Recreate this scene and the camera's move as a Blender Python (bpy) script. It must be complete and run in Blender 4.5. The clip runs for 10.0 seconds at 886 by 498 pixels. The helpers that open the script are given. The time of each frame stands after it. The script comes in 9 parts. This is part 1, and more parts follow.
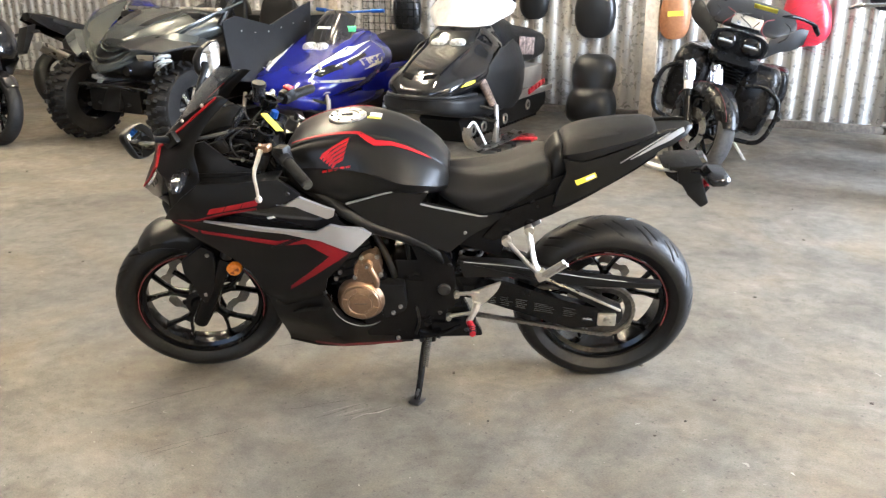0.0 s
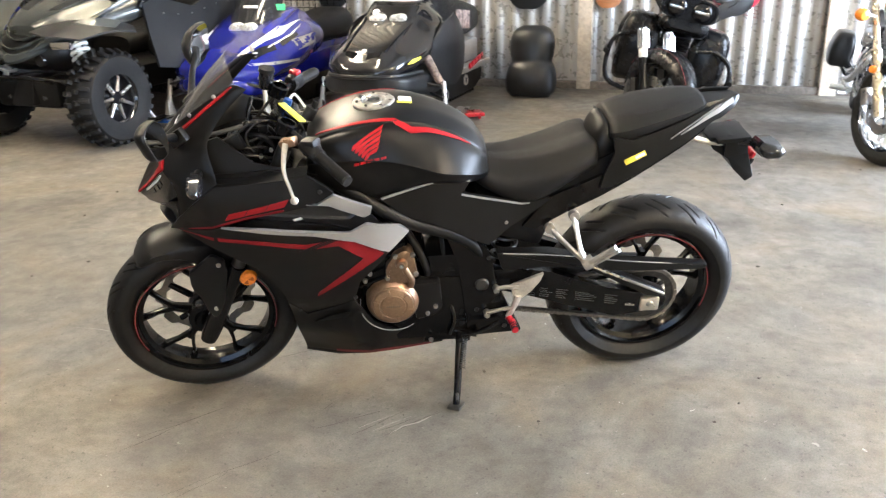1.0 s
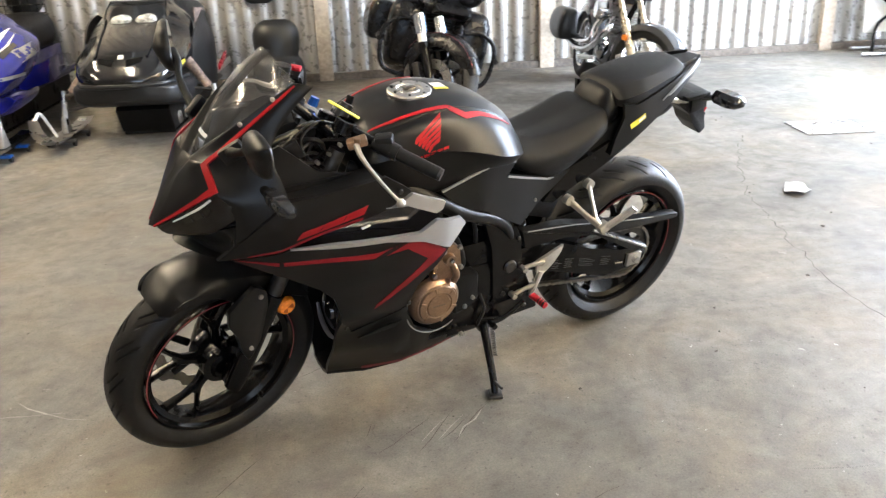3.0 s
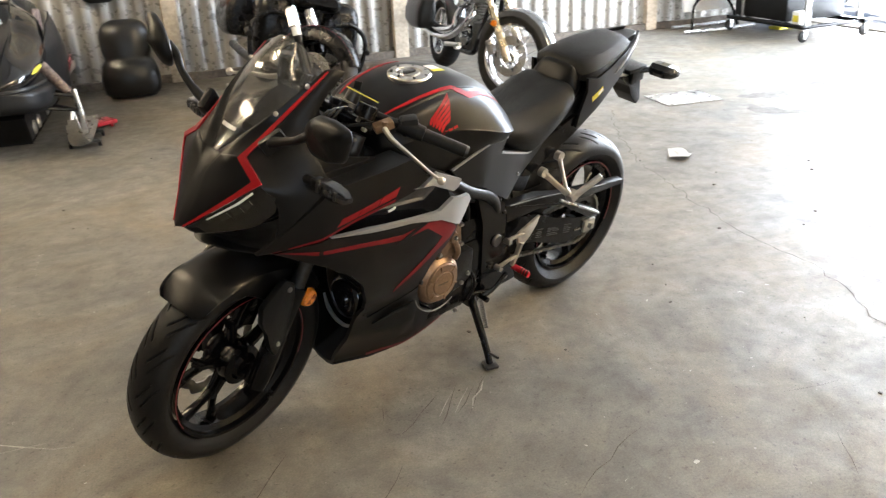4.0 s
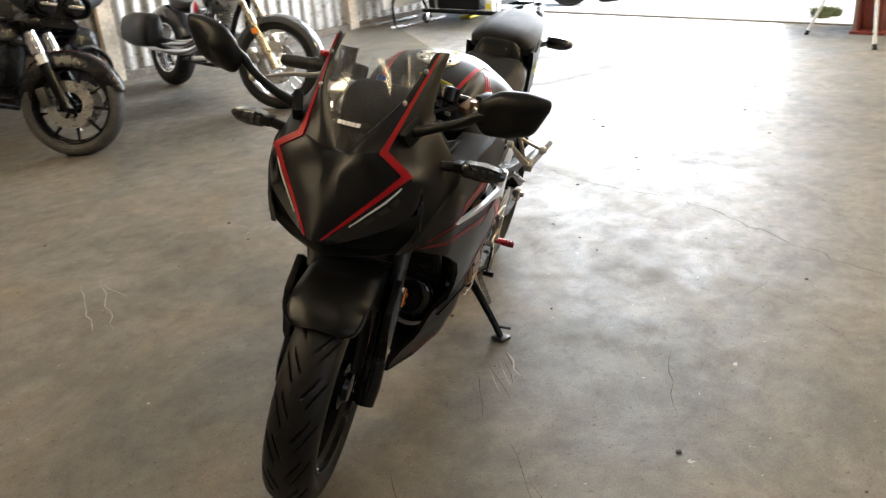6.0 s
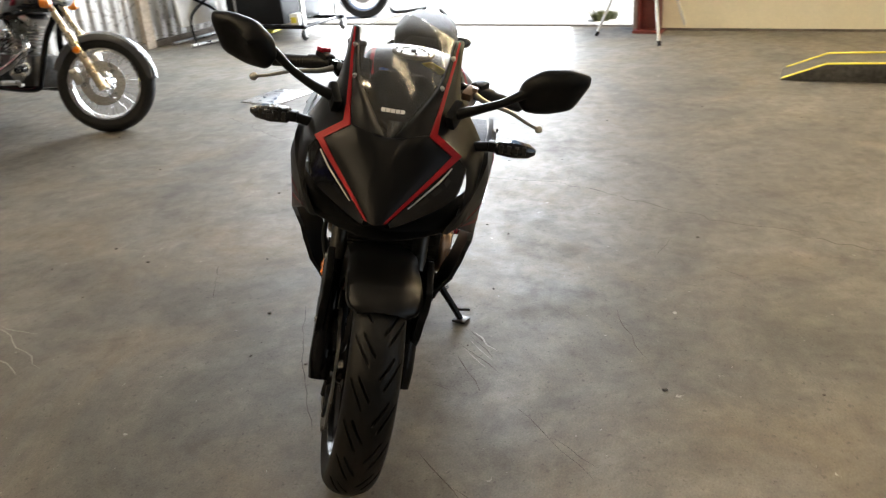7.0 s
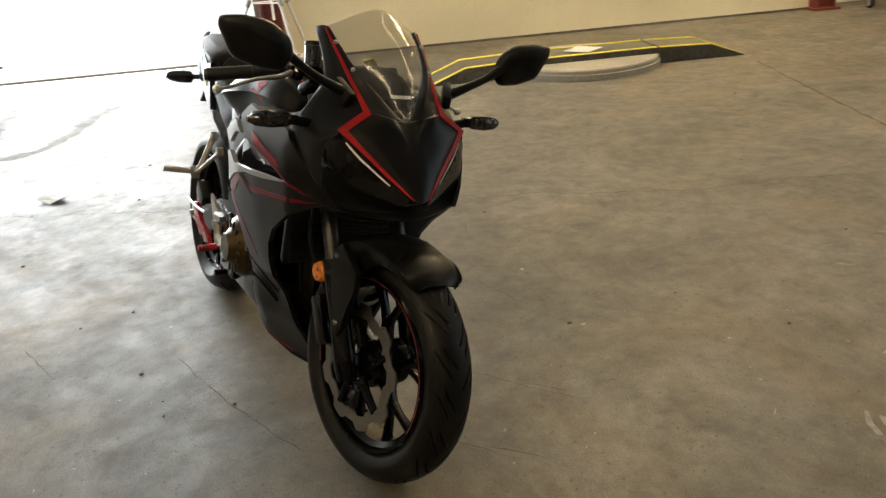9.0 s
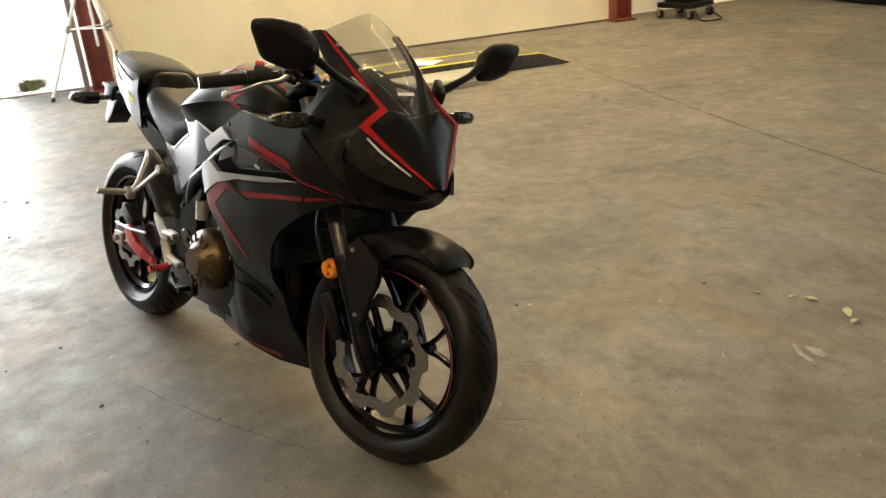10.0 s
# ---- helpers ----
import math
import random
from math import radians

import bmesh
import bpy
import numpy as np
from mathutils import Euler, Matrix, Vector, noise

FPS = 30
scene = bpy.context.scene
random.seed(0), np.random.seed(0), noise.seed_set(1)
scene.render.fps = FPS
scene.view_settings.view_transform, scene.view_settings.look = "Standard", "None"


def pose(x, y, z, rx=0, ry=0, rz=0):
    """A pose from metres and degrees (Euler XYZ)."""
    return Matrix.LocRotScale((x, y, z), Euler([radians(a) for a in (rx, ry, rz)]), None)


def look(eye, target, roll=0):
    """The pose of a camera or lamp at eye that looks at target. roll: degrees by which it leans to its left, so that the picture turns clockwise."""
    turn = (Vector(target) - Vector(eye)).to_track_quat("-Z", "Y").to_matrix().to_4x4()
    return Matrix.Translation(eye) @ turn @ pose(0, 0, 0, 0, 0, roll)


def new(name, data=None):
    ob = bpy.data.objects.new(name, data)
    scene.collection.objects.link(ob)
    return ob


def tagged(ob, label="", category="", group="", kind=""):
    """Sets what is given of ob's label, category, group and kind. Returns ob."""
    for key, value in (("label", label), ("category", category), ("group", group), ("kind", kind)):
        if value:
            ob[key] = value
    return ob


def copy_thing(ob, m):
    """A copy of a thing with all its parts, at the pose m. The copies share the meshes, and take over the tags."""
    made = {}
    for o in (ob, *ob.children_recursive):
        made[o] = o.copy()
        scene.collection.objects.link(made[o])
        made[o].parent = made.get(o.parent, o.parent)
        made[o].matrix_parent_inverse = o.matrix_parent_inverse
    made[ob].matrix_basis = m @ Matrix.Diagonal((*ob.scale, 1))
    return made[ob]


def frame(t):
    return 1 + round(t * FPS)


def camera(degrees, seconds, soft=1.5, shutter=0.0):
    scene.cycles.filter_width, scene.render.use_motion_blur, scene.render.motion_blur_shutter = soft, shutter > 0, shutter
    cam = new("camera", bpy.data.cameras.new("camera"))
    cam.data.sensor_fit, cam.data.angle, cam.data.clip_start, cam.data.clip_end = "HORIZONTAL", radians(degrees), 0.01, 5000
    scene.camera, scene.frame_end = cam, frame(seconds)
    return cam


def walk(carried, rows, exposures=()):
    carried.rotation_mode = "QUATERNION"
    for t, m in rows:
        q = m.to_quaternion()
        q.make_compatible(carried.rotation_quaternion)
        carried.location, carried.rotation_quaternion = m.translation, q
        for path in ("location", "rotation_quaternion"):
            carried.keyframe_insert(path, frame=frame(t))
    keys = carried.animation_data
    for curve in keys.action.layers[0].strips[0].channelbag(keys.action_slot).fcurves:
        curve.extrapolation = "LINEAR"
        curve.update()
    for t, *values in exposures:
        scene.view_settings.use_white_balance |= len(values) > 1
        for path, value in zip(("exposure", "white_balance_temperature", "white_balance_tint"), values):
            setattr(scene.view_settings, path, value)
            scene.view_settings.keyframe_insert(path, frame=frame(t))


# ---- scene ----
# ---- camera and its walk ----
cam = camera(56.7, 10.0, soft=1.3, shutter=0.35)
PATH = [
    (0, (0.029, 0.005, 1.416), (0.01, 1.895, 0.761), -0.4),
    (0.5, (-0.156, 0.141, 1.401), (-0.091, 2.022, 0.726), -1.3),
    (1, (-0.376, 0.246, 1.399), (-0.161, 2.103, 0.688), -1.6),
    (1.5, (-0.652, 0.332, 1.409), (-0.246, 2.142, 0.66), -2.6),
    (2, (-0.897, 0.476, 1.385), (-0.32, 2.233, 0.623), -2.5),
    (2.5, (-1.148, 0.582, 1.382), (-0.36, 2.264, 0.641), -2.0),
    (3.8, (-1.724, 0.909, 1.386), (-0.478, 2.27, 0.613), -2.9),
    (4, (-1.816, 0.965, 1.383), (-0.507, 2.264, 0.61), -2.8),
    (4.5, (-2.016, 1.126, 1.389), (-0.575, 2.267, 0.602), -3.5),
    (5, (-2.141, 1.336, 1.381), (-0.625, 2.373, 0.588), -3.5),
    (5.5, (-2.278, 1.6, 1.375), (-0.651, 2.458, 0.59), -3.4),
    (6, (-2.394, 1.873, 1.376), (-0.66, 2.472, 0.579), -4.5),
    (6.2, (-2.429, 1.989, 1.376), (-0.666, 2.492, 0.575), -4.6),
    (7.3, (-2.64, 2.597, 1.374), (-0.81, 2.508, 0.571), -4.3),
    (7.5, (-2.613, 2.69, 1.353), (-0.794, 2.51, 0.542), -4.7),
    (8, (-2.607, 2.96, 1.351), (-0.828, 2.522, 0.549), -3.6),
    (8.5, (-2.59, 3.24, 1.352), (-0.891, 2.543, 0.559), -3.7),
    (9, (-2.515, 3.473, 1.344), (-0.912, 2.56, 0.572), -4.9),
    (9.5, (-2.433, 3.721, 1.341), (-0.965, 2.603, 0.571), -4.8),
    (10, (-2.315, 3.963, 1.35), (-0.996, 2.666, 0.59), -4.7),
]
EXPOSURES = [(0.0, 1.64, 5500, 12), (2.5, 1.54, 5550, 12), (4.5, 0.84, 6150, 11), (6.0, 0.50, 6250, 11), (7.5, 0.02, 6250, 11), (8.5, -0.12, 6500, 9), (9.5, 0.16, 6600, 8), (10.0, 0.44, 6650, 8)]
walk(cam, [(t, look(eye, target, roll)) for t, eye, target, roll in PATH], EXPOSURES)

# ---- world and daylight ----
SUN_FROM = Vector((-0.153, -0.612, 1.0)).normalized()   # towards the sun
world = bpy.data.worlds.new("sky")
scene.world = world
world.use_nodes = True
wn = world.node_tree
sky = wn.nodes.new("ShaderNodeTexSky")
sky.sky_type, sky.sun_disc = "NISHITA", False
sky.sun_elevation = math.asin(SUN_FROM.z)
sky.sun_rotation = math.atan2(SUN_FROM.x, SUN_FROM.y)
bg = wn.nodes["Background"]
bg.inputs["Strength"].default_value = 0.15
wn.links.new(sky.outputs[0], bg.inputs["Color"])
sun = new("sun", bpy.data.lights.new("sun", "SUN"))
sun.data.energy, sun.data.angle, sun.data.color = 5.0, radians(0.5), (1.0, 0.95, 0.87)
sun.matrix_world = look(SUN_FROM * 40, (0, 0, 0))

# The building stands turned against the plan: u runs along the ribbed wall, v towards it.
BUILD = pose(0, 0, 0, 0, 0, -25)


def area_lamp(name, centre, size_x, size_y, rot, power, colour):
    ob = new(name, bpy.data.lights.new(name, "AREA"))
    ob.data.shape, ob.data.size, ob.data.size_y = "RECTANGLE", size_x, size_y
    ob.data.energy, ob.data.color = power, colour
    ob.matrix_world = BUILD @ pose(*centre, *rot)
    return ob


# daylight in the big door, and an added fill lamp in an unseen rear opening
area_lamp("door_daylight", (5.05, 5.5, 1.9), 5.0, 3.5, (0, 90, 0), 960, (0.93, 0.97, 1.0))
area_lamp("rear_door_daylight", (-1.0, -8.4, 2.0), 7.0, 3.6, (90, 0, 0), 20, (1.0, 0.97, 0.93))

# ---- materials ----
def material(name, colour, rough=0.5, metal=0.0, grain=0.0, grain_scale=40.0, stain=0.0, stain_scale=3.0, bump=0.0,
             bump_scale=200.0, coat=0.0, wear=0.0, spec=0.5):
    """A surface with its colour varied at a fine and a coarse scale, and a fine relief."""
    m = bpy.data.materials.new(name)
    m.use_nodes = True
    nt = m.node_tree
    b = nt.nodes["Principled BSDF"]
    b.inputs["Roughness"].default_value, b.inputs["Metallic"].default_value = rough, metal
    b.inputs["Coat Weight"].default_value = coat
    b.inputs["Specular IOR Level"].default_value = spec
    co = nt.nodes.new("ShaderNodeTexCoord").outputs["Object"]
    base = nt.nodes.new("ShaderNodeRGB")
    base.outputs[0].default_value = (*colour, 1)
    out = base.outputs[0]
    for amount, scale, detail in ((grain, grain_scale, 3.0), (stain, stain_scale, 6.0)):
        if amount:
            n = nt.nodes.new("ShaderNodeTexNoise")
            n.inputs["Scale"].default_value, n.inputs["Detail"].default_value = scale, detail
            nt.links.new(co, n.inputs["Vector"])
            r = nt.nodes.new("ShaderNodeMapRange")
            r.inputs["From Min"].default_value, r.inputs["From Max"].default_value = 0.3, 0.7
            r.inputs["To Min"].default_value, r.inputs["To Max"].default_value = 1 - amount, 1 + amount
            nt.links.new(n.outputs["Fac"], r.inputs["Value"])
            mul = nt.nodes.new("ShaderNodeVectorMath")
            mul.operation = "SCALE"
            nt.links.new(out, mul.inputs[0])
            nt.links.new(r.outputs[0], mul.inputs["Scale"])
            out = mul.outputs[0]
    nt.links.new(out, b.inputs["Base Color"])
    if wear:
        n = nt.nodes.new("ShaderNodeTexNoise")
        n.inputs["Scale"].default_value, n.inputs["Detail"].default_value = 18.0, 8.0
        nt.links.new(co, n.inputs["Vector"])
        r = nt.nodes.new("ShaderNodeMapRange")
        r.inputs["From Min"].default_value, r.inputs["From Max"].default_value = 0.35, 0.7
        r.inputs["To Min"].default_value, r.inputs["To Max"].default_value = max(0.02, rough - wear), min(1, rough + wear)
        nt.links.new(n.outputs["Fac"], r.inputs["Value"])
        nt.links.new(r.outputs[0], b.inputs["Roughness"])
    if bump:
        n = nt.nodes.new("ShaderNodeTexNoise")
        n.inputs["Scale"].default_value, n.inputs["Detail"].default_value = bump_scale, 2.0
        nt.links.new(co, n.inputs["Vector"])
        k = nt.nodes.new("ShaderNodeBump")
        k.inputs["Strength"].default_value, k.inputs["Distance"].default_value = bump, 0.002
        nt.links.new(n.outputs["Fac"], k.inputs["Height"])
        nt.links.new(k.outputs[0], b.inputs["Normal"])
    return m


MATTE = material("matte_black_paint", (0.0052, 0.0051, 0.0051), 0.34, spec=0.22, grain=0.08, grain_scale=400)
PLASTIC = material("black_plastic", (0.006, 0.006, 0.0062), 0.38, spec=0.18, bump=0.15, bump_scale=900, stain=0.2, stain_scale=8, wear=0.03)
GLOSSBLACK = material("gloss_black_paint", (0.008, 0.008, 0.009), 0.12, coat=0.5, wear=0.05)
FRAMEBLACK = material("black_frame_paint", (0.0030, 0.0030, 0.0034), 0.20, spec=0.22, grain=0.1, stain=0.25, stain_scale=14, wear=0.1)
DULLBLACK = material("dull_black_plastic", (0.003, 0.003, 0.0032), 0.8, spec=0.08, grain=0.15)
RUBBER = material("tyre_rubber", (0.009, 0.0086, 0.0082), 0.44, spec=0.2, grain=0.18, grain_scale=90, stain=0.3, stain_scale=7, bump=0.25, bump_scale=500)
OLDRUBBER = material("dusty_tyre_rubber", (0.010, 0.0098, 0.0096), 0.6, spec=0.22, grain=0.25, grain_scale=60, stain=0.35, stain_scale=5, bump=0.35, bump_scale=300)
SATINBLACK = material("satin_black_paint", (0.006, 0.006, 0.0065), 0.27, spec=0.28, grain=0.1, wear=0.03)
DUSTYTYRE = material("worn_dusty_tyre", (0.05, 0.049, 0.048), 0.8, grain=0.25, grain_scale=60, stain=0.35, stain_scale=6, bump=0.3, bump_scale=300)
VINYL = material("seat_vinyl", (0.0065, 0.0063, 0.0062), 0.45, spec=0.21, grain=0.12, grain_scale=300, bump=0.5, bump_scale=700, stain=0.2, stain_scale=5)
SHINYVINYL = material("glossy_seat_vinyl", (0.009, 0.009, 0.009), 0.33, spec=0.4, grain=0.1, bump=0.1, bump_scale=600)
SILVER = material("satin_silver_paint", (0.44, 0.445, 0.46), 0.30, metal=0.7, grain=0.04, grain_scale=900)
ALU = material("cast_aluminium", (0.50, 0.475, 0.43), 0.52, metal=0.9, grain=0.1, grain_scale=120, bump=0.2, bump_scale=500, wear=0.1)
STEEL = material("worn_steel", (0.45, 0.44, 0.42), 0.35, metal=1.0, grain=0.15, grain_scale=80, wear=0.12)
CHROME = material("chrome", (0.75, 0.75, 0.76), 0.08, metal=1.0, wear=0.04)
CHAINSTEEL = material("oiled_chain_steel", (0.17, 0.16, 0.145), 0.38, metal=0.9, grain=0.3, grain_scale=150)
LAMPCELL = material("dark_lamp_reflector", (0.075, 0.077, 0.08), 0.16, metal=1.0, wear=0.06)
DARKSTEEL = material("dark_steel", (0.06, 0.058, 0.055), 0.4, metal=0.8, grain=0.25, grain_scale=70, wear=0.12)
BRONZE = material("bronze_engine_paint", (0.25, 0.165, 0.105), 0.36, metal=0.75, grain=0.12, grain_scale=160, wear=0.08)
RED = material("matte_red_decal", (0.30, 0.006, 0.010), 0.42, spec=0.2, grain=0.06, grain_scale=200, wear=0.06)
BRIGHTRED = material("red_anodised", (0.42, 0.02, 0.03), 0.3, metal=0.35, grain=0.1, wear=0.08)
DARKRED = material("dark_red_decal", (0.14, 0.012, 0.016), 0.45, grain=0.08, grain_scale=200)
YELLOW = material("yellow_paper", (0.66, 0.58, 0.05), 0.6, grain=0.06)
GREYPAPER = material("dirty_paper", (0.31, 0.306, 0.295), 0.7, grain=0.15, stain=0.3, stain_scale=20)
WHITE = material("white_print", (0.72, 0.72, 0.70), 0.5, grain=0.05)
DARKPRINT = material("faded_print", (0.06, 0.06, 0.06), 0.6, grain=0.1)
OLDBRASS = material("dark_brass_casting", (0.075, 0.052, 0.026), 0.36, metal=0.8, grain=0.15, grain_scale=80, wear=0.06)
BURNT = material("burnt_header_steel", (0.026, 0.019, 0.014), 0.5, metal=0.6, grain=0.3, grain_scale=40, stain=0.4, stain_scale=12)
GREY = material("grey_print", (0.22, 0.22, 0.22), 0.55, grain=0.1)
AMBER = material("amber_reflector", (0.75, 0.22, 0.015), 0.18, coat=0.6, grain=0.2, grain_scale=120)
BLUEANO = material("blue_anodised", (0.02, 0.10, 0.42), 0.3, metal=0.6, grain=0.05)
GREEN = material("green_card", (0.02, 0.36, 0.12), 0.5, grain=0.1)
SMOKE = material("smoked_lens", (0.018, 0.018, 0.02), 0.14, coat=0.3, grain=0.15, grain_scale=60)
LAMPGLASS = material("headlamp_lens", (0.006, 0.006, 0.007), 0.08, coat=0.15, spec=0.3)
LENS = material("clear_lamp_lens", (0.42, 0.43, 0.42), 0.10, coat=0.8, grain=0.55, grain_scale=55, stain=0.5, stain_scale=24)
REFLECTOR = material("lamp_reflector", (0.6, 0.6, 0.6), 0.12, metal=1.0, wear=0.08)
MIRROR = material("mirror_glass", (0.85, 0.86, 0.87), 0.02, metal=1.0)


def clear_sheet(name, tint, rough=0.03):
    """A thin clear plastic sheet: see-through, with a gloss that grows at glancing angles."""
    m = bpy.data.materials.new(name)
    m.use_nodes = True
    nt = m.node_tree
    nt.nodes.remove(nt.nodes["Principled BSDF"])
    clear, gloss, mix, edge, power, scale = (nt.nodes.new("ShaderNode" + k) for k in ("BsdfTransparent", "BsdfGlossy", "MixShader", "LayerWeight", "Math", "MapRange"))
    clear.inputs["Color"].default_value = (*tint, 1)
    gloss.inputs["Roughness"].default_value, edge.inputs["Blend"].default_value = rough, 0.5
    power.operation, power.inputs[1].default_value = "POWER", 4.0
    scale.inputs["To Min"].default_value, scale.inputs["To Max"].default_value = 0.07, 0.7
    nt.links.new(edge.outputs["Facing"], power.inputs[0])
    nt.links.new(power.outputs[0], scale.inputs["Value"])
    nt.links.new(scale.outputs[0], mix.inputs[0])
    nt.links.new(clear.outputs[0], mix.inputs[1])
    nt.links.new(gloss.outputs[0], mix.inputs[2])
    # A thin pale diffuse veil stands for the reflections greying the sheet.
    veil, film = nt.nodes.new("ShaderNodeBsdfDiffuse"), nt.nodes.new("ShaderNodeMixShader")
    veil.inputs["Color"].default_value, film.inputs[0].default_value = (0.6, 0.58, 0.55, 1), 0.025
    nt.links.new(mix.outputs[0], film.inputs[1])
    nt.links.new(veil.outputs[0], film.inputs[2])
    nt.links.new(film.outputs[0], nt.nodes["Material Output"].inputs["Surface"])
    return m


SCREEN = clear_sheet("clear_windscreen", (0.84, 0.835, 0.82), 0.10)
BLUEPAINT = material("deep_blue_paint", (0.008, 0.011, 0.165), 0.16, coat=0.45, stain=0.35, stain_scale=4, wear=0.03)
GREYPAINT = material("grey_body_paint", (0.060, 0.066, 0.065), 0.24, metal=0.45, grain=0.03, stain=0.04, stain_scale=3)
DARKPAINT = material("dark_grey_gloss_paint", (0.075, 0.078, 0.085), 0.18, metal=0.3, coat=0.5, grain=0.04)
DARKGREY = material("dark_grey_plastic", (0.013, 0.0135, 0.0145), 0.42, spec=0.3, grain=0.1, stain=0.25, stain_scale=5, bump=0.2, bump_scale=400)
BROWNVINYL = material("tan_leather", (0.30, 0.13, 0.055), 0.45, grain=0.15, bump=0.4, bump_scale=300)
REDVINYL = material("red_quilted_vinyl", (0.42, 0.018, 0.035), 0.32, grain=0.1, bump=0.3, bump_scale=200)
CAMO = material("patterned_cloth", (0.20, 0.15, 0.13), 0.8, grain=0.6, grain_scale=22, stain=0.5, stain_scale=60)
REDSTEEL = material("red_oxide_steel", (0.17, 0.032, 0.022), 0.5, grain=0.15, stain=0.4, stain_scale=5, bump=0.2)
SHIELDWHITE = material("hazy_windshield", (0.50, 0.51, 0.51), 0.35, grain=0.05, stain=0.35, stain_scale=5, coat=0.3)
DULLBRONZE = material("dull_bronze_casting", (0.17, 0.135, 0.10), 0.34, metal=0.8, grain=0.12, grain_scale=160, wear=0.06)
DISCSTEEL = material("used_disc_steel", (0.32, 0.305, 0.28), 0.32, metal=0.95, grain=0.12, grain_scale=120)
DARKAMBER = material("dark_amber", (0.30, 0.075, 0.008), 0.2, coat=0.5)
# RED darkened for the fairing's side in shade, less so for the lettering.
SHADEDRED = material("shaded_red_decal", (0.135, 0.006, 0.010), 0.36, spec=0.22, grain=0.06, grain_scale=200)
MIDRED = material("red_lettering", (0.20, 0.006, 0.010), 0.38, spec=0.22, grain=0.06, grain_scale=200)

# ---- building tools ----
from mathutils.bvhtree import BVHTree


def part(name, bm, mat, parent=None, label="", smooth=40, matrix=None):
    """Links a bmesh as one mesh object, under a thing or part where parent is given."""
    bmesh.ops.recalc_face_normals(bm, faces=bm.faces)
    me = bpy.data.meshes.new(name)
    bm.to_mesh(me)
    bm.free()
    me.materials.append(mat)
    if smooth:
        me.polygons.foreach_set("use_smooth", [True] * len(me.polygons))
        me.set_sharp_from_angle(angle=radians(smooth))
    ob = new(name, me)
    if parent:
        ob.parent = parent
    if matrix is not None:
        ob.matrix_local = matrix
    if label:
        ob["label"] = label
    return ob


def thing(name, label, category, matrix=None, group="", kind=""):
    ob = new(name)
    ob.empty_display_size = 0.1
    if matrix is not None:
        ob.matrix_world = matrix
    return tagged(ob, label, category, group, kind)


def mesh():
    return bmesh.new()


def box(bm, centre, size, rot=(0, 0, 0), bevel=0.0, taper=1.0):
    r = bmesh.ops.create_cube(bm, size=1.0)
    vs = r["verts"]
    for v in vs:
        k = taper if v.co.z > 0 else 1.0
        v.co = Vector((v.co.x * size[0] * k, v.co.y * size[1] * k, v.co.z * size[2]))
    if bevel:
        es = list({e for v in vs for e in v.link_edges})
        r = bmesh.ops.bevel(bm, geom=es, offset=bevel, segments=2, affect="EDGES", profile=0.6)
        vs = list({v for v in r["verts"]} | {v for v in vs if v.is_valid})
    bmesh.ops.transform(bm, matrix=pose(*centre, *rot), verts=vs)
    return vs


def frame_of(a, b):
    d = (Vector(b) - Vector(a)).normalized()
    return d.to_track_quat("Z", "Y").to_matrix()


def cyl(bm, a, b, r0, r1=None, seg=16, caps=True):
    """A straight round bar or cone from a to b."""
    a, b, m = Vector(a), Vector(b), frame_of(a, b)
    r1 = r0 if r1 is None else r1
    rings = []
    for p, r in ((a, r0), (b, r1)):
        rings.append([bm.verts.new(p + m @ Vector((r * math.cos(i * 2 * math.pi / seg), r * math.sin(i * 2 * math.pi / seg), 0))) for i in range(seg)])
    for i in range(seg):
        j = (i + 1) % seg
        bm.faces.new((rings[0][i], rings[0][j], rings[1][j], rings[1][i]))
    if caps:
        bm.faces.new(rings[0][::-1])
        bm.faces.new(rings[1])


def curve_points(pts, n=6):
    """A smooth line through the points."""
    p = [Vector(q) for q in pts]
    p = [2 * p[0] - p[1]] + p + [2 * p[-1] - p[-2]]
    out = []
    for i in range(1, len(p) - 2):
        for k in range(n):
            t = k / n
            a, b, c, d = p[i - 1], p[i], p[i + 1], p[i + 2]
            out.append(0.5 * ((2 * b) + (c - a) * t + (2 * a - 5 * b + 4 * c - d) * t * t + (3 * b - a - 3 * c + d) * t ** 3))
    return out + [p[-2]]


def tube(bm, pts, radius, seg=10, smooth=6, flat=1.0):
    """A bent tube; radius may be one number or one for each point."""
    n = len(pts)
    rad = radius if isinstance(radius, (list, tuple)) else [radius] * n
    path = curve_points(pts, smooth) if smooth else [Vector(q) for q in pts]
    rr = [float(np.interp(i / max(1, len(path) - 1) * (n - 1), range(n), rad)) for i in range(len(path))]
    up, rings = None, []
    for i, p in enumerate(path):
        d = (path[min(i + 1, len(path) - 1)] - path[max(i - 1, 0)]).normalized()
        if up is None:
            up = d.orthogonal().normalized()
        up = (up - d * up.dot(d)).normalized()
        side = d.cross(up)
        rings.append([bm.verts.new(p + rr[i] * (up * math.cos(a) + side * flat * math.sin(a))) for a in (2 * math.pi * k / seg for k in range(seg))])
    for a, b in zip(rings, rings[1:]):
        for k in range(seg):
            bm.faces.new((a[k], a[(k + 1) % seg], b[(k + 1) % seg], b[k]))
    bm.faces.new(rings[0][::-1])
    bm.faces.new(rings[-1])


def coil(bm, a, b, radius, wire, turns, seg=6):
    a, b, m = Vector(a), Vector(b), frame_of(a, b)
    n = int(turns * 14)
    pts = [a.lerp(b, i / n) + m @ Vector((radius * math.cos(i * 2 * math.pi / 14), radius * math.sin(i * 2 * math.pi / 14), 0)) for i in range(n + 1)]
    tube(bm, pts, wire, seg, 0)


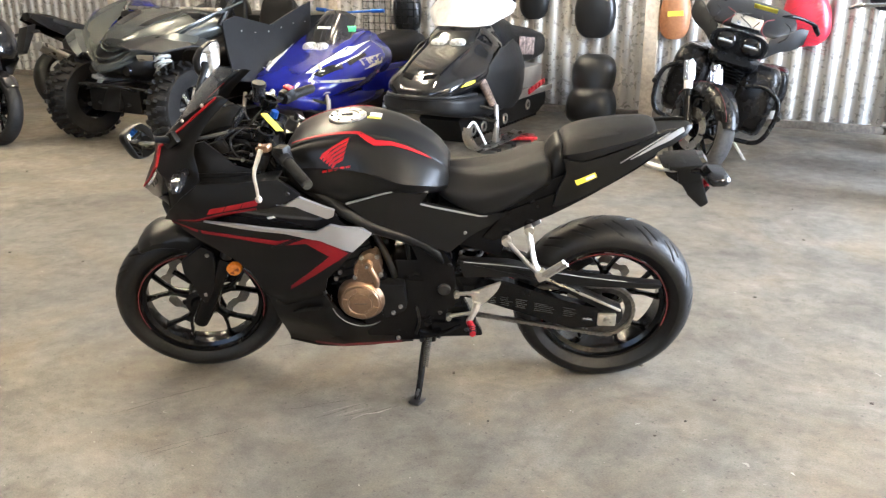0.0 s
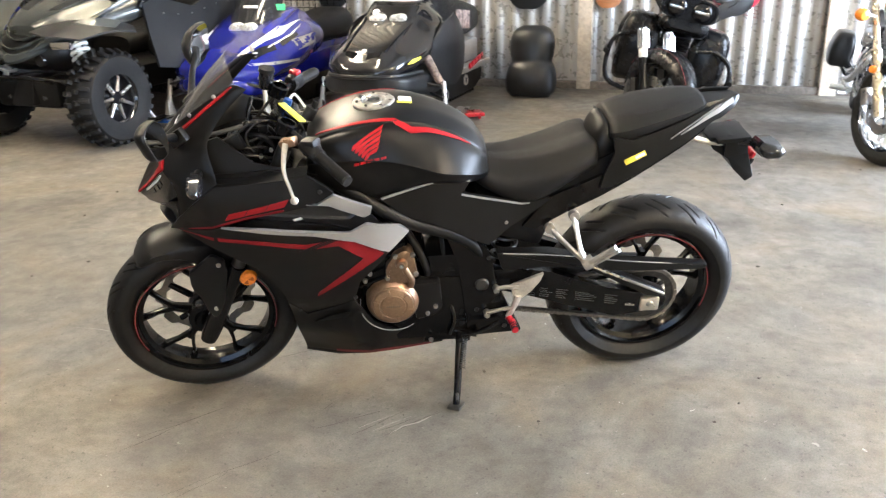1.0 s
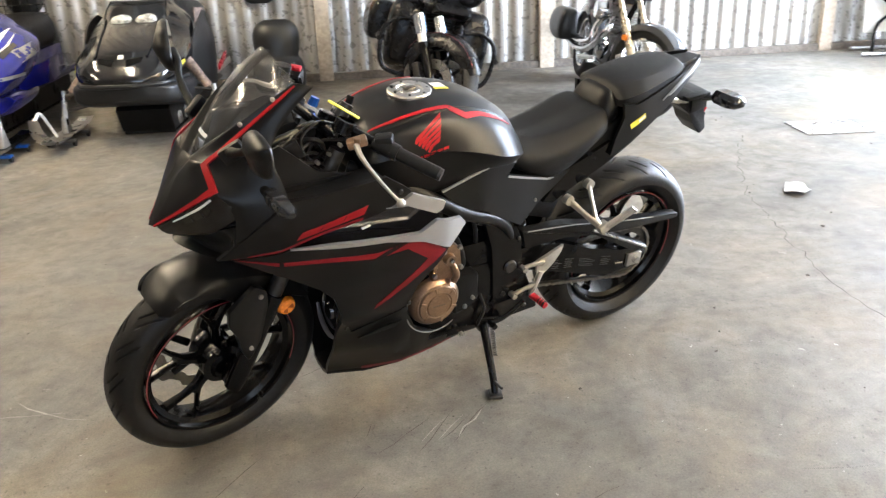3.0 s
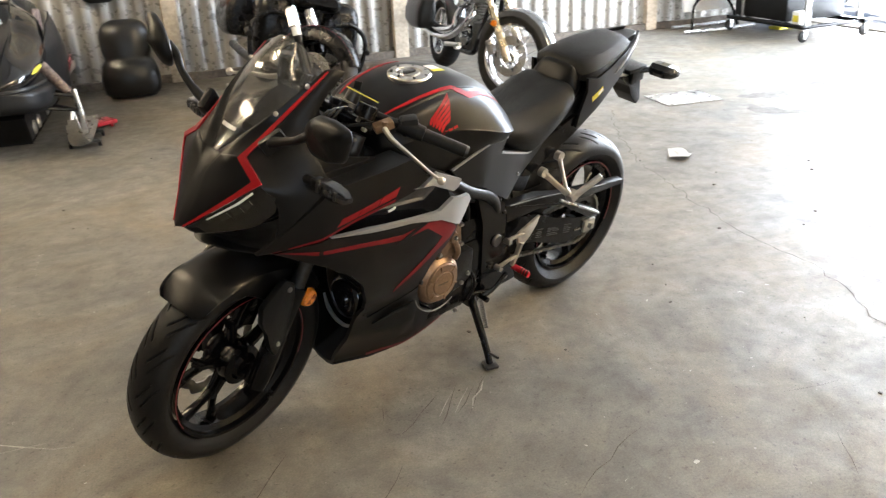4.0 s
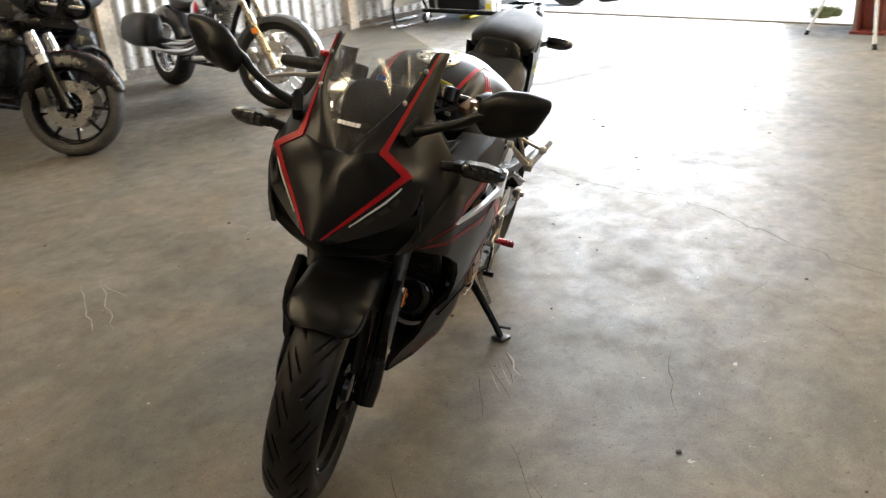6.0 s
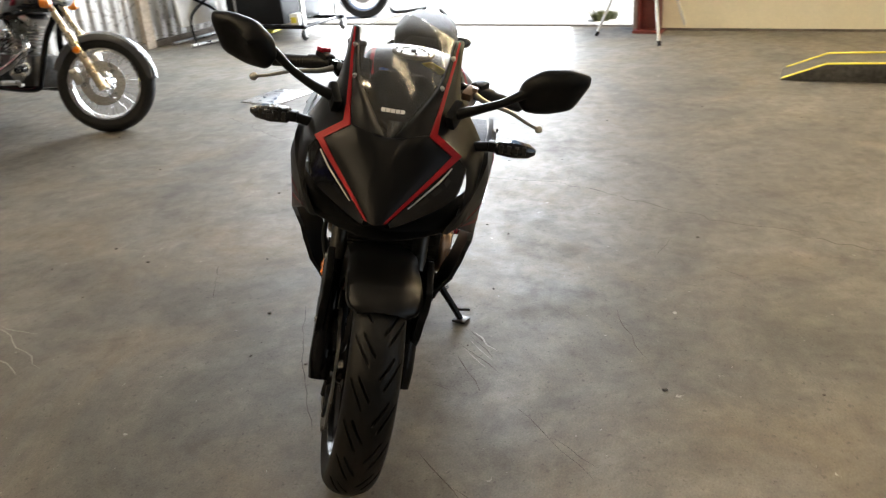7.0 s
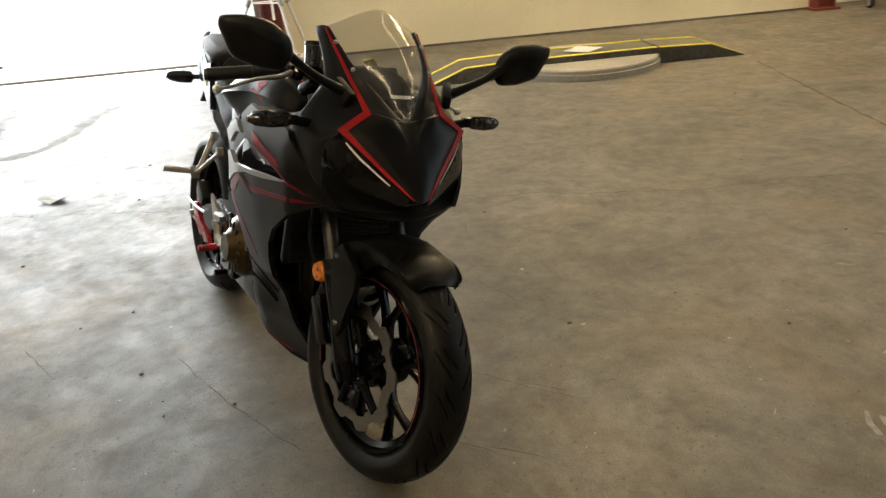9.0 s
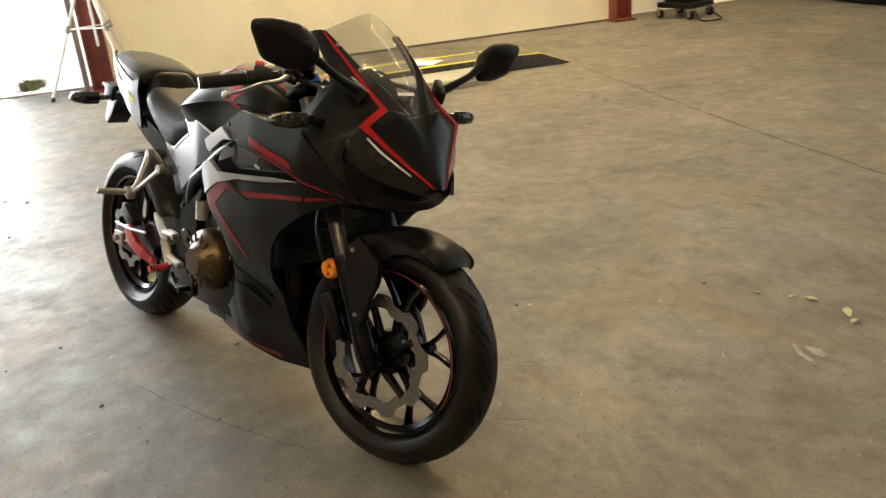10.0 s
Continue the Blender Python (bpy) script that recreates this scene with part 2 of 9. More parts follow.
def lathe(bm, profile, centre=(0, 0, 0), seg=48, axis="Y", arc=(0.0, 360.0), shape=None):
    """Turns (radius, along) pairs round an axis. shape(angle, i, r, s) may move a point in or out."""
    full = arc[1] - arc[0] >= 360
    n = seg if full else seg + 1
    c, rings = Vector(centre), []
    for k in range(n):
        a = radians(arc[0] + (arc[1] - arc[0]) * k / seg)
        ring = []
        for i, (r, s) in enumerate(profile):
            if shape:
                r, s = shape(a, i, r, s)
            x, z = r * math.cos(a), r * math.sin(a)
            co = {"Y": (x, s, z), "X": (s, x, z), "Z": (x, z, s)}[axis]
            ring.append(bm.verts.new(c + Vector(co)))
        rings.append(ring)
    for k in range(seg):
        a, b = rings[k], rings[(k + 1) % n]
        for i in range(len(profile) - 1):
            try:
                bm.faces.new((a[i], a[i + 1], b[i + 1], b[i]))
            except ValueError:
                pass
    if profile[0][0] < 1e-4 or profile[-1][0] < 1e-4:
        bmesh.ops.remove_doubles(bm, verts=bm.verts, dist=1e-5)


def loft(bm, rings, closed=True, caps=True):
    vs = [[bm.verts.new(p) for p in r] for r in rings]
    n = len(vs[0])
    for a, b in zip(vs, vs[1:]):
        for k in range(n if closed else n - 1):
            try:
                bm.faces.new((a[k], a[(k + 1) % n], b[(k + 1) % n], b[k]))
            except ValueError:
                pass
    if caps and closed:
        bm.faces.new(vs[0][::-1])
        bm.faces.new(vs[-1])


def spline_rows(rows, n):
    """Smooths a list of rings along their sequence."""
    cols = [curve_points(c, n) for c in zip(*rows)]
    return [list(r) for r in zip(*cols)]


def poly_cells(poly, step):
    """A bmesh of a flat outline in (a, b), cut into cells of about that step."""
    bm = mesh()
    bm.faces.new([bm.verts.new((a, b, 0)) for a, b in poly])
    bm.normal_update()
    bmesh.ops.triangulate(bm, faces=bm.faces[:], ngon_method="EAR_CLIP")
    for axis in (0, 1):
        lo, hi = min(p[axis] for p in poly), max(p[axis] for p in poly)
        n = int((hi - lo) / step)
        for i in range(1, n + 1):
            co, no = Vector((0, 0, 0)), Vector((0, 0, 0))
            co[axis], no[axis] = lo + (hi - lo) * i / (n + 1), 1
            bmesh.ops.bisect_plane(bm, geom=bm.verts[:] + bm.edges[:] + bm.faces[:], plane_co=co, plane_no=no, dist=1e-6)
    return bm


def rounded(poly, r=0.01, n=3):
    """Rounds an outline's corners."""
    out = []
    for i, p in enumerate(poly):
        p, a, b = Vector(p), Vector(poly[i - 1]), Vector(poly[(i + 1) % len(poly)])
        da, db = a - p, b - p
        k = min(r, da.length * 0.45, db.length * 0.45)
        s, e = p + da.normalized() * k, p + db.normalized() * k
        for j in range(n + 1):
            t = j / n
            out.append(tuple((1 - t) ** 2 * s + 2 * t * (1 - t) * p + t * t * e))
    return out


def sheet(poly, depth, thick, step=0.03, side=1, axis="Y"):
    """A curved panel: an outline seen along an axis, laid on the surface depth(a, b), with thickness inwards.
    axis Y: outline in (x, z); axis X: outline in (y, z). side -1 mirrors it across y = 0."""
    bm = poly_cells(poly, step)
    inner = {}
    for v in list(bm.verts):
        a, b = v.co.x, v.co.y
        d = depth(a, b)
        if d is None:
            bm.verts.remove(v)
            continue
        if axis == "Y":
            v.co = Vector((a, d, b))
            inner[v] = bm.verts.new((a, d - thick, b))
        elif axis == "Z":
            v.co = Vector((a, b, d))
            inner[v] = bm.verts.new((a, b, d - thick))
        else:
            v.co = Vector((d, a, b))
            inner[v] = bm.verts.new((d - thick, a, b))
    bm.edges.index_update()
    faces, rim = list(bm.faces), [e for e in bm.edges if len(e.link_faces) == 1]
    for f in faces:
        bm.faces.new([inner[v] for v in reversed(f.verts)])
    for e in rim:
        a, b = e.verts
        bm.faces.new((a, b, inner[b], inner[a]))
    if side < 0:
        for v in bm.verts:
            v.co.y = -v.co.y
    return bm


def plate(bm, poly, y0, y1, bevel=0.0, side=1):
    """A flat plate: an outline in (x, z) between two depths."""
    a = [bm.verts.new((x, side * y0, z)) for x, z in poly]
    b = [bm.verts.new((x, side * y1, z)) for x, z in poly]
    faces = [bm.faces.new(a), bm.faces.new(b[::-1])]
    for i in range(len(poly)):
        j = (i + 1) % len(poly)
        faces.append(bm.faces.new((a[i], b[i], b[j], a[j])))
    if bevel:
        es = list({e for f in faces[:2] for e in f.edges})
        bmesh.ops.bevel(bm, geom=es, offset=bevel, segments=2, affect="EDGES", profile=0.6)


def bolt(bm, at, r=0.007, side=1, h=0.005):
    x, y, z = at
    cyl(bm, (x, y, z), (x, y + side * h, z), r, r * 0.8, 10)
    cyl(bm, (x, y + side * h * 0.9, z), (x, y + side * h * 1.05, z), r * 0.45, r * 0.45, 6)


def surface_of(*obs):
    """Ray casting on finished parts, in their own space."""
    bm = mesh()
    for o in obs:
        bm.from_mesh(o.data)
    tree = BVHTree.FromBMesh(bm)
    bm.free()
    return tree


def onto_side(tree, side, lift, fallback):
    def depth(a, b):
        hit = tree.ray_cast(Vector((a, side * 2.0, b)), Vector((0, -side, 0)))
        return (side * hit[0].y if hit[0] is not None else fallback) + lift
    return depth


def onto_front(tree, lift, fallback):
    def depth(a, b):
        hit = tree.ray_cast(Vector((4.0, a, b)), Vector((-1, 0, 0)))
        x = hit[0].x if hit[0] is not None else fallback
        return None if x is None else x + lift
    return depth


def lerp_table(*pairs):
    xs, ys = zip(*sorted(pairs))
    return lambda x: float(np.interp(x, xs, ys))


def ribbon(tree, pts, widths, lift=0.0013, thick=0.0012, step=0.007):
    """A narrow decal of changing width, laid along a line of points on a surface."""
    pts = [Vector(p) for p in pts]
    line = []
    for i in range(len(pts) - 1):
        n = max(1, int((pts[i + 1] - pts[i]).length / step))
        for k in range(n):
            line.append((pts[i].lerp(pts[i + 1], k / n), widths[i] + (widths[i + 1] - widths[i]) * k / n))
    line.append((pts[-1], widths[-1]))
    on = [(tree.find_nearest(p)[0], tree.find_nearest(p)[1], w) for p, w in line]
    bm = mesh()
    top, low = [], []
    for i, (p, n, w) in enumerate(on):
        d = (on[min(i + 1, len(on) - 1)][0] - on[max(i - 1, 0)][0]).normalized()
        side = d.cross(n).normalized() * w / 2
        row = [tree.find_nearest(p + side * k)[:2] for k in (-1, 0, 1)]
        top.append([bm.verts.new(q + m * lift) for q, m in row])
        low.append([bm.verts.new(q + m * (lift - thick)) for q, m in row])
    for i in range(len(on) - 1):
        for g in (top, low):
            for j in (0, 1):
                bm.faces.new((g[i][j], g[i][j + 1], g[i + 1][j + 1], g[i + 1][j]))
        for j in (0, 2):
            bm.faces.new((top[i][j], top[i + 1][j], low[i + 1][j], low[i][j]))
    for i in (0, -1):
        for j in (0, 1):
            bm.faces.new((top[i][j], top[i][j + 1], low[i][j + 1], low[i][j]))
    return bm


def skin(tree, poly, point, aim, lift=0.0013, step=0.012):
    """A decal: a flat outline (a, b), placed in space by point(a, b) and shot onto a surface along aim."""
    bm = poly_cells(poly, step)
    aim = Vector(aim).normalized()
    for v in list(bm.verts):
        hit = tree.ray_cast(Vector(point(v.co.x, v.co.y)) - aim * 0.5, aim)
        if hit[0] is None:
            bm.verts.remove(v)
        else:
            v.co = hit[0] + hit[1] * lift
    r = bmesh.ops.extrude_face_region(bm, geom=bm.faces[:])
    for v in (g for g in r["geom"] if isinstance(g, bmesh.types.BMVert)):
        v.co += aim * 0.001
    return bm


def mirrored(pts, s):
    return [(x, s * y, z) for x, y, z in pts]


def band(pts, widths, face, lift=0.003, thick=0.006):
    """A solid band along a line of points in space, its broad side turned to face."""
    face = Vector(face).normalized()
    line = curve_points(pts, 1)
    bm, rings = mesh(), []
    for i, p in enumerate(line):
        d = (line[min(i + 1, len(line) - 1)] - line[max(i - 1, 0)]).normalized()
        a = (line[i] - line[max(i - 1, 0)]).normalized() if i else d
        b = (line[min(i + 1, len(line) - 1)] - line[i]).normalized() if i < len(line) - 1 else d
        mitre = 1 / max(0.6, math.sqrt(max(0.01, (1 + a.dot(b)) / 2)))
        side = d.cross(face).normalized() * widths[i] / 2 * mitre
        rings.append([p - side + face * lift, p + side + face * lift, p + side + face * (lift - thick), p - side + face * (lift - thick)])
    loft(bm, rings)
    return bm

# ---- the hall ----
def concrete(name, light, dark, warm, rough):
    """Worn workshop concrete: broad stains, fine speckle, scuffs and a patchy polish."""
    m = bpy.data.materials.new(name)
    m.use_nodes = True
    nt = m.node_tree
    b = nt.nodes["Principled BSDF"]
    b.inputs["Specular IOR Level"].default_value = 0.24
    co = nt.nodes.new("ShaderNodeTexCoord").outputs["Object"]

    def noise_of(scale, detail, lo, hi, distort=0.0, rough_=0.55):
        n = nt.nodes.new("ShaderNodeTexNoise")
        n.inputs["Scale"].default_value, n.inputs["Detail"].default_value = scale, detail
        n.inputs["Distortion"].default_value, n.inputs["Roughness"].default_value = distort, rough_
        nt.links.new(co, n.inputs["Vector"])
        r = nt.nodes.new("ShaderNodeMapRange")
        r.inputs["From Min"].default_value, r.inputs["From Max"].default_value = lo, hi
        nt.links.new(n.outputs["Fac"], r.inputs["Value"])
        return r.outputs[0]

    def mix(fac, a, c, mode="MIX"):
        x = nt.nodes.new("ShaderNodeMix")
        x.data_type, x.blend_type = "RGBA", mode
        for sock, val in ((x.inputs["Factor"], fac), (x.inputs["A"], a), (x.inputs["B"], c)):
            if hasattr(val, "links"):
                nt.links.new(val, sock)
            else:
                sock.default_value = val
        return x.outputs["Result"]

    def scaled(fac, k):
        x = nt.nodes.new("ShaderNodeMath")
        x.operation, x.inputs[1].default_value = "MULTIPLY", k
        nt.links.new(fac, x.inputs[0])
        return x.outputs[0]

    big = noise_of(0.55, 6, 0.34, 0.66, 0.6)
    mid = noise_of(2.6, 10, 0.38, 0.66, 0.4, 0.66)
    small = noise_of(11.0, 8, 0.40, 0.64, 0.5, 0.65)
    spots = noise_of(3.1, 7, 0.60, 0.70, 1.2)
    pale = noise_of(4.2, 7, 0.60, 0.72, 0.9, 0.7)
    oil = noise_of(1.3, 8, 0.57, 0.74, 1.0, 0.62)
    pits = noise_of(55.0, 3, 0.62, 0.70)
    grit = noise_of(160, 3, 0.3, 0.7)
    colour = mix(big, (*dark, 1), (*light, 1))
    colour = mix(scaled(mid, 0.75), colour, (*warm, 1))
    colour = mix(scaled(small, 0.35), colour, (*dark, 1))
    colour = mix(scaled(pale, 0.40), colour, (0.50, 0.47, 0.43, 1))
    colour = mix(scaled(spots, 0.30), colour, (0.10, 0.09, 0.08, 1))
    colour = mix(scaled(oil, 0.55), colour, (0.19, 0.155, 0.108, 1))
    rust = noise_of(0.9, 9, 0.47, 0.66, 1.6, 0.62)
    colour = mix(scaled(rust, 0.8), colour, (0.285, 0.232, 0.158, 1))
    fine = noise_of(30.0, 6, 0.35, 0.65, 0.3, 0.7)
    colour = mix(scaled(fine, 0.18), colour, (0.20, 0.185, 0.165, 1))
    colour = mix(scaled(pits, 0.45), colour, (0.07, 0.06, 0.05, 1))
    colour = mix(scaled(grit, 0.42), colour, (0.35, 0.34, 0.33, 1), "MULTIPLY")
    flecks = noise_of(34.0, 2, 0.735, 0.765, 0.8)
    colour = mix(scaled(flecks, 0.8), colour, (0.66, 0.64, 0.58, 1))
    smear = noise_of(1.7, 10, 0.56, 0.74, 2.2, 0.7)
    colour = mix(scaled(smear, 0.62), colour, (0.17, 0.155, 0.13, 1))
    for scale, detail, lo, hi, warp in ((0.9, 9, 0.35, 0.67, 1.4), (3.4, 9, 0.80, 1.12, 0.8), (14.0, 6, 0.90, 1.08, 0.4)):
        cloud = nt.nodes.new("ShaderNodeMapRange")
        cloud.inputs["To Min"].default_value, cloud.inputs["To Max"].default_value = lo, hi
        nt.links.new(noise_of(scale, detail, 0.33, 0.67, warp, 0.68), cloud.inputs["Value"])
        shade = nt.nodes.new("ShaderNodeVectorMath")
        shade.operation = "SCALE"
        nt.links.new(colour, shade.inputs[0])
        nt.links.new(cloud.outputs[0], shade.inputs["Scale"])
        colour = shade.outputs[0]
    nt.links.new(colour, b.inputs["Base Color"])
    r = nt.nodes.new("ShaderNodeMapRange")
    r.inputs["To Min"].default_value, r.inputs["To Max"].default_value = rough - 0.10, rough + 0.16
    worn = nt.nodes.new("ShaderNodeMath")
    worn.operation = "ADD"
    nt.links.new(scaled(small, 0.45), worn.inputs[0])
    nt.links.new(scaled(noise_of(1.9, 9, 0.36, 0.64, 1.0, 0.7), 0.55), worn.inputs[1])
    nt.links.new(worn.outputs[0], r.inputs["Value"])
    nt.links.new(r.outputs[0], b.inputs["Roughness"])
    k = nt.nodes.new("ShaderNodeBump")
    k.inputs["Strength"].default_value, k.inputs["Distance"].default_value = 0.10, 0.003
    nt.links.new(small, k.inputs["Height"])
    k2 = nt.nodes.new("ShaderNodeBump")
    k2.inputs["Strength"].default_value, k2.inputs["Distance"].default_value = 0.2, 0.001
    nt.links.new(grit, k2.inputs["Height"])
    nt.links.new(k.outputs[0], k2.inputs["Normal"])
    nt.links.new(k2.outputs[0], b.inputs["Normal"])
    return m


FLOOR = concrete("worn_concrete", (0.50, 0.48, 0.43), (0.23, 0.216, 0.185), (0.40, 0.357, 0.285), 0.54)
YARD = material("yard_concrete", (0.80, 0.785, 0.75), 0.85, grain=0.06, grain_scale=30, stain=0.08, stain_scale=0.8, bump=0.3, bump_scale=60)
GRASS = material("dry_grass", (0.12, 0.13, 0.05), 0.9, grain=0.5, grain_scale=30, stain=0.4, stain_scale=2)
CRACK = material("crack_dirt", (0.075, 0.066, 0.055), 0.85, grain=0.3, spec=0.15)
SCUFF = material("floor_scuff", (0.24, 0.227, 0.205), 0.6, grain=0.25)
WALLMETAL = material("cream_ribbed_metal", (0.38, 0.365, 0.338), 0.32, metal=0.40, grain=0.04, grain_scale=25, stain=0.14, stain_scale=1.2, wear=0.08)
# The lamps' warm tint is put into this white board's colour.
WALLWHITE = material("warm_tinted_board", (0.84, 0.785, 0.60), 0.6, grain=0.03, stain=0.08, stain_scale=1.2)
# Dull tone for the unseen west and rear walls, set to cut bounced light.
DULLWALL = material("dull_board", (0.26, 0.235, 0.20), 0.8, grain=0.1, stain=0.25, stain_scale=1.5)
TIMBER = material("pale_timber", (0.42, 0.36, 0.28), 0.7, grain=0.2, grain_scale=30, stain=0.3, stain_scale=4)
# Ceiling stays out of view; its pale tone sets the bounce from above.
ROOF = material("roof_lining", (0.35, 0.34, 0.315), 0.8, grain=0.1, stain=0.15)
KICK = material("dirty_base_board", (0.13, 0.11, 0.09), 0.8, grain=0.3, stain=0.4, stain_scale=3)
# The second tube is weaker only to keep the near floor dark.
TUBE, DIMTUBE = material("lamp_tube", (1, 1, 1), 0.4), material("dim_lamp_tube", (1, 1, 1), 0.4)
for m, power in ((TUBE, 84.0), (DIMTUBE, 11.0)):
    tb = m.node_tree.nodes["Principled BSDF"]
    tb.inputs["Emission Color"].default_value, tb.inputs["Emission Strength"].default_value = (1.0, 0.77, 0.46, 1), power


def structure(name, label, bm, mat, matrix=BUILD, smooth=0):
    ob = part(name, bm, mat, smooth=smooth)
    ob.matrix_world = matrix
    return tagged(ob, label, name.split("_")[0], kind="structure")


HALL = (-12.4, 8.05, -8.6, 4.6)          # west wall, ribbed wall, rear wall, ceiling
EAST, DOOR_A, DOOR_TOP = 4.88, 2.92, 3.7  # wall with the big door: its plane, the door's post, its head

bm = mesh()
box(bm, (0, 0, -0.29), (600, 600, 0.5))
structure("ground", "sunlit pale yard outside the hall", bm, YARD, Matrix())
bm = mesh()
box(bm, (-3.63, -0.2, -0.1), (17.54, 16.9, 0.2))
structure("floor", "worn grey-brown concrete workshop floor with stains and cracks", bm, FLOOR)

# ribbed wall: trapezoid ribs, one sheet with thickness
bm = mesh()
x, ribs = HALL[0], []
while x < EAST:
    for k in range(10):
        a = k / 10
        ribs.append((x + 0.15 * a, HALL[1] + 0.012 - 0.032 * min(1, max(0, 1.6 * (0.5 + 0.5 * math.sin(2 * math.pi * a)) - 0.3))))
    x += 0.15
rows = [[bm.verts.new((u, v + off, z)) for u, v in ribs] for off, z in ((0, 0.0), (0, HALL[3]), (0.06, HALL[3]), (0.06, 0.0))]
for a, b in zip(rows, rows[1:] + rows[:1]):
    for i in range(len(ribs) - 1):
        bm.faces.new((a[i], a[i + 1], b[i + 1], b[i]))
structure("wall_north", "cream ribbed metal wall with vertical trapezoid ribs", bm, WALLMETAL, smooth=60)
for k, (u, w) in enumerate(((-11.6, 0.12), (-8.4, 0.12), (-5.1, 0.12), (-1.62, 0.13), (0.52, 0.14), (3.42, 0.13))):
    bm = mesh()
    box(bm, (u, HALL[1] - 0.045, 2.3), (w, 0.07, 4.6), bevel=0.006)
    tagged(structure("trim", "pale timber post on the ribbed wall", bm, TIMBER), category="post")
bm = mesh()
box(bm, (-3.75, HALL[1] - 0.04, 0.035), (17.2, 0.05, 0.07), bevel=0.008)
structure("baseboard", "dirty dark board along the ribbed wall's foot", bm, KICK)

bm = mesh()
box(bm, (EAST + 0.08, 0.03, 2.3), (0.16, 5.62, 4.6))
structure("wall_east", "smooth cream-tinted wall beside the big door", bm, WALLWHITE)
bm = mesh()
box(bm, (EAST - 0.004, 0.03, 0.011), (0.012, 5.6, 0.022), bevel=0.003)
structure("trim", "thin dark strip at the foot of the cream wall", bm, KICK)
bm = mesh()
box(bm, (EAST + 0.08, 5.5, (DOOR_TOP + HALL[3]) / 2), (0.16, 5.1, HALL[3] - DOOR_TOP))
structure("wall_east_head", "cream wall over the big door opening", bm, WALLWHITE)
bm = mesh()
box(bm, (6.3, -2.93, 2.3), (2.6, 0.16, 4.6))
structure("wall_bay", "plain wall of the side bay", bm, WALLWHITE)
bm = mesh()
box(bm, (7.6, -5.8, 2.3), (0.16, 5.7, 4.6))
structure("wall_bay_end", "plain end wall of the side bay", bm, WALLWHITE)
bm = mesh()
box(bm, (HALL[0] - 0.08, -0.27, 2.3), (0.16, 16.9, 4.6))
structure("wall_west", "unseen plain end wall, kept dull to cut bounce", bm, DULLWALL)
# Unseen rear wall; its wide opening is added to let fill light in.
bm = mesh()
box(bm, (-8.5, HALL[2], 2.3), (7.8, 0.16, 4.6))
box(bm, (5.1, HALL[2], 2.3), (5.2, 0.16, 4.6))
box(bm, (-1.05, HALL[2], 4.2), (7.1, 0.16, 0.8))
structure("wall_south", "unseen plain board rear wall with an added wide opening", bm, DULLWALL)
bm = mesh()
box(bm, (-3.72, -0.27, HALL[3] + 0.06), (17.56, 17.0, 0.12))
box(bm, (6.38, -5.8, HALL[3] + 0.06), (2.64, 5.94, 0.12))
for u in (-10, -7, -4, -1, 2, 4.7):
    box(bm, (u, -0.27, HALL[3] - 0.12), (0.12, 16.6, 0.24))
structure("ceiling", "unseen pale roof lining with steel beams", bm, ROOF)


def red_post(v):
    bm = mesh()
    for dx in (-0.09, 0.09):
        box(bm, (dx, 0, 2.3), (0.018, 0.20, 4.6))
    box(bm, (0, 0, 2.3), (0.17, 0.014, 4.6))
    box(bm, (0, 0, 0.012), (0.28, 0.26, 0.024), bevel=0.003)
    ob = structure("trim", "red oxide steel column at the end of the cream wall", bm, REDSTEEL, BUILD @ pose(EAST - 0.08, v, 0, 0, 0, 90))
    tagged(ob, category="steel column")


red_post(DOOR_A - 0.04)
red_post(-2.86)
# Grey strip with small blocks, for the grey third beside the column.
bm = mesh()
box(bm, (EAST + 0.05, DOOR_A + 0.115, 2.3), (0.14, 0.05, 4.6), bevel=0.004)
for z in (0.3, 1.0, 1.7, 2.4):
    box(bm, (EAST - 0.03, DOOR_A + 0.12, z), (0.03, 0.03, 0.08), bevel=0.003)
tagged(structure("trim", "plain grey strip with small blocks beside the red column", bm, DULLWALL), category="door guide")
bm = mesh()
box(bm, (EAST + 0.22, 5.5, 0.006), (0.05, 5.1, 0.016), bevel=0.004)
structure("trim", "worn steel sill across the door opening", bm, SCUFF)


def ceiling_light(u, v, glow=TUBE):
    t = thing("ceiling_light", "unseen warm fluorescent strip light under the roof", "ceiling light", BUILD @ pose(u, v, HALL[3] - 0.30), "ceiling lights")
    bm = mesh()
    box(bm, (0, 0, 0.03), (0.22, 2.4, 0.05), bevel=0.01, taper=0.6)
    part("housing", bm, WHITE, t)
    for dx in (-0.05, 0.05):
        bm = mesh()
        cyl(bm, (dx, -1.15, -0.01), (dx, 1.15, -0.01), 0.018, seg=10)
        part("tube", bm, glow, t)
    for dy in (-0.9, 0.9):
        bm = mesh()
        cyl(bm, (0, dy, 0.05), (0, dy, 0.303), 0.006, seg=6)
        part("hanger", bm, DARKSTEEL, t)


# lamps placed from the streaks they reflect in the windscreen
for u, v in ((-3.0, 0.5), (-0.7, -1.4), (-0.7, -3.8)):
    ceiling_light(u, v, DIMTUBE)
# lamps added out of view to brighten the walls and far floor
for u, v in ((2.7, 1.0), (2.7, -1.4), (2.7, -3.8), (4.1, 0.2), (4.1, -2.2), (-5.0, 6.2), (-4.0, 4.4), (-6.4, 3.4)):
    ceiling_light(u, v)


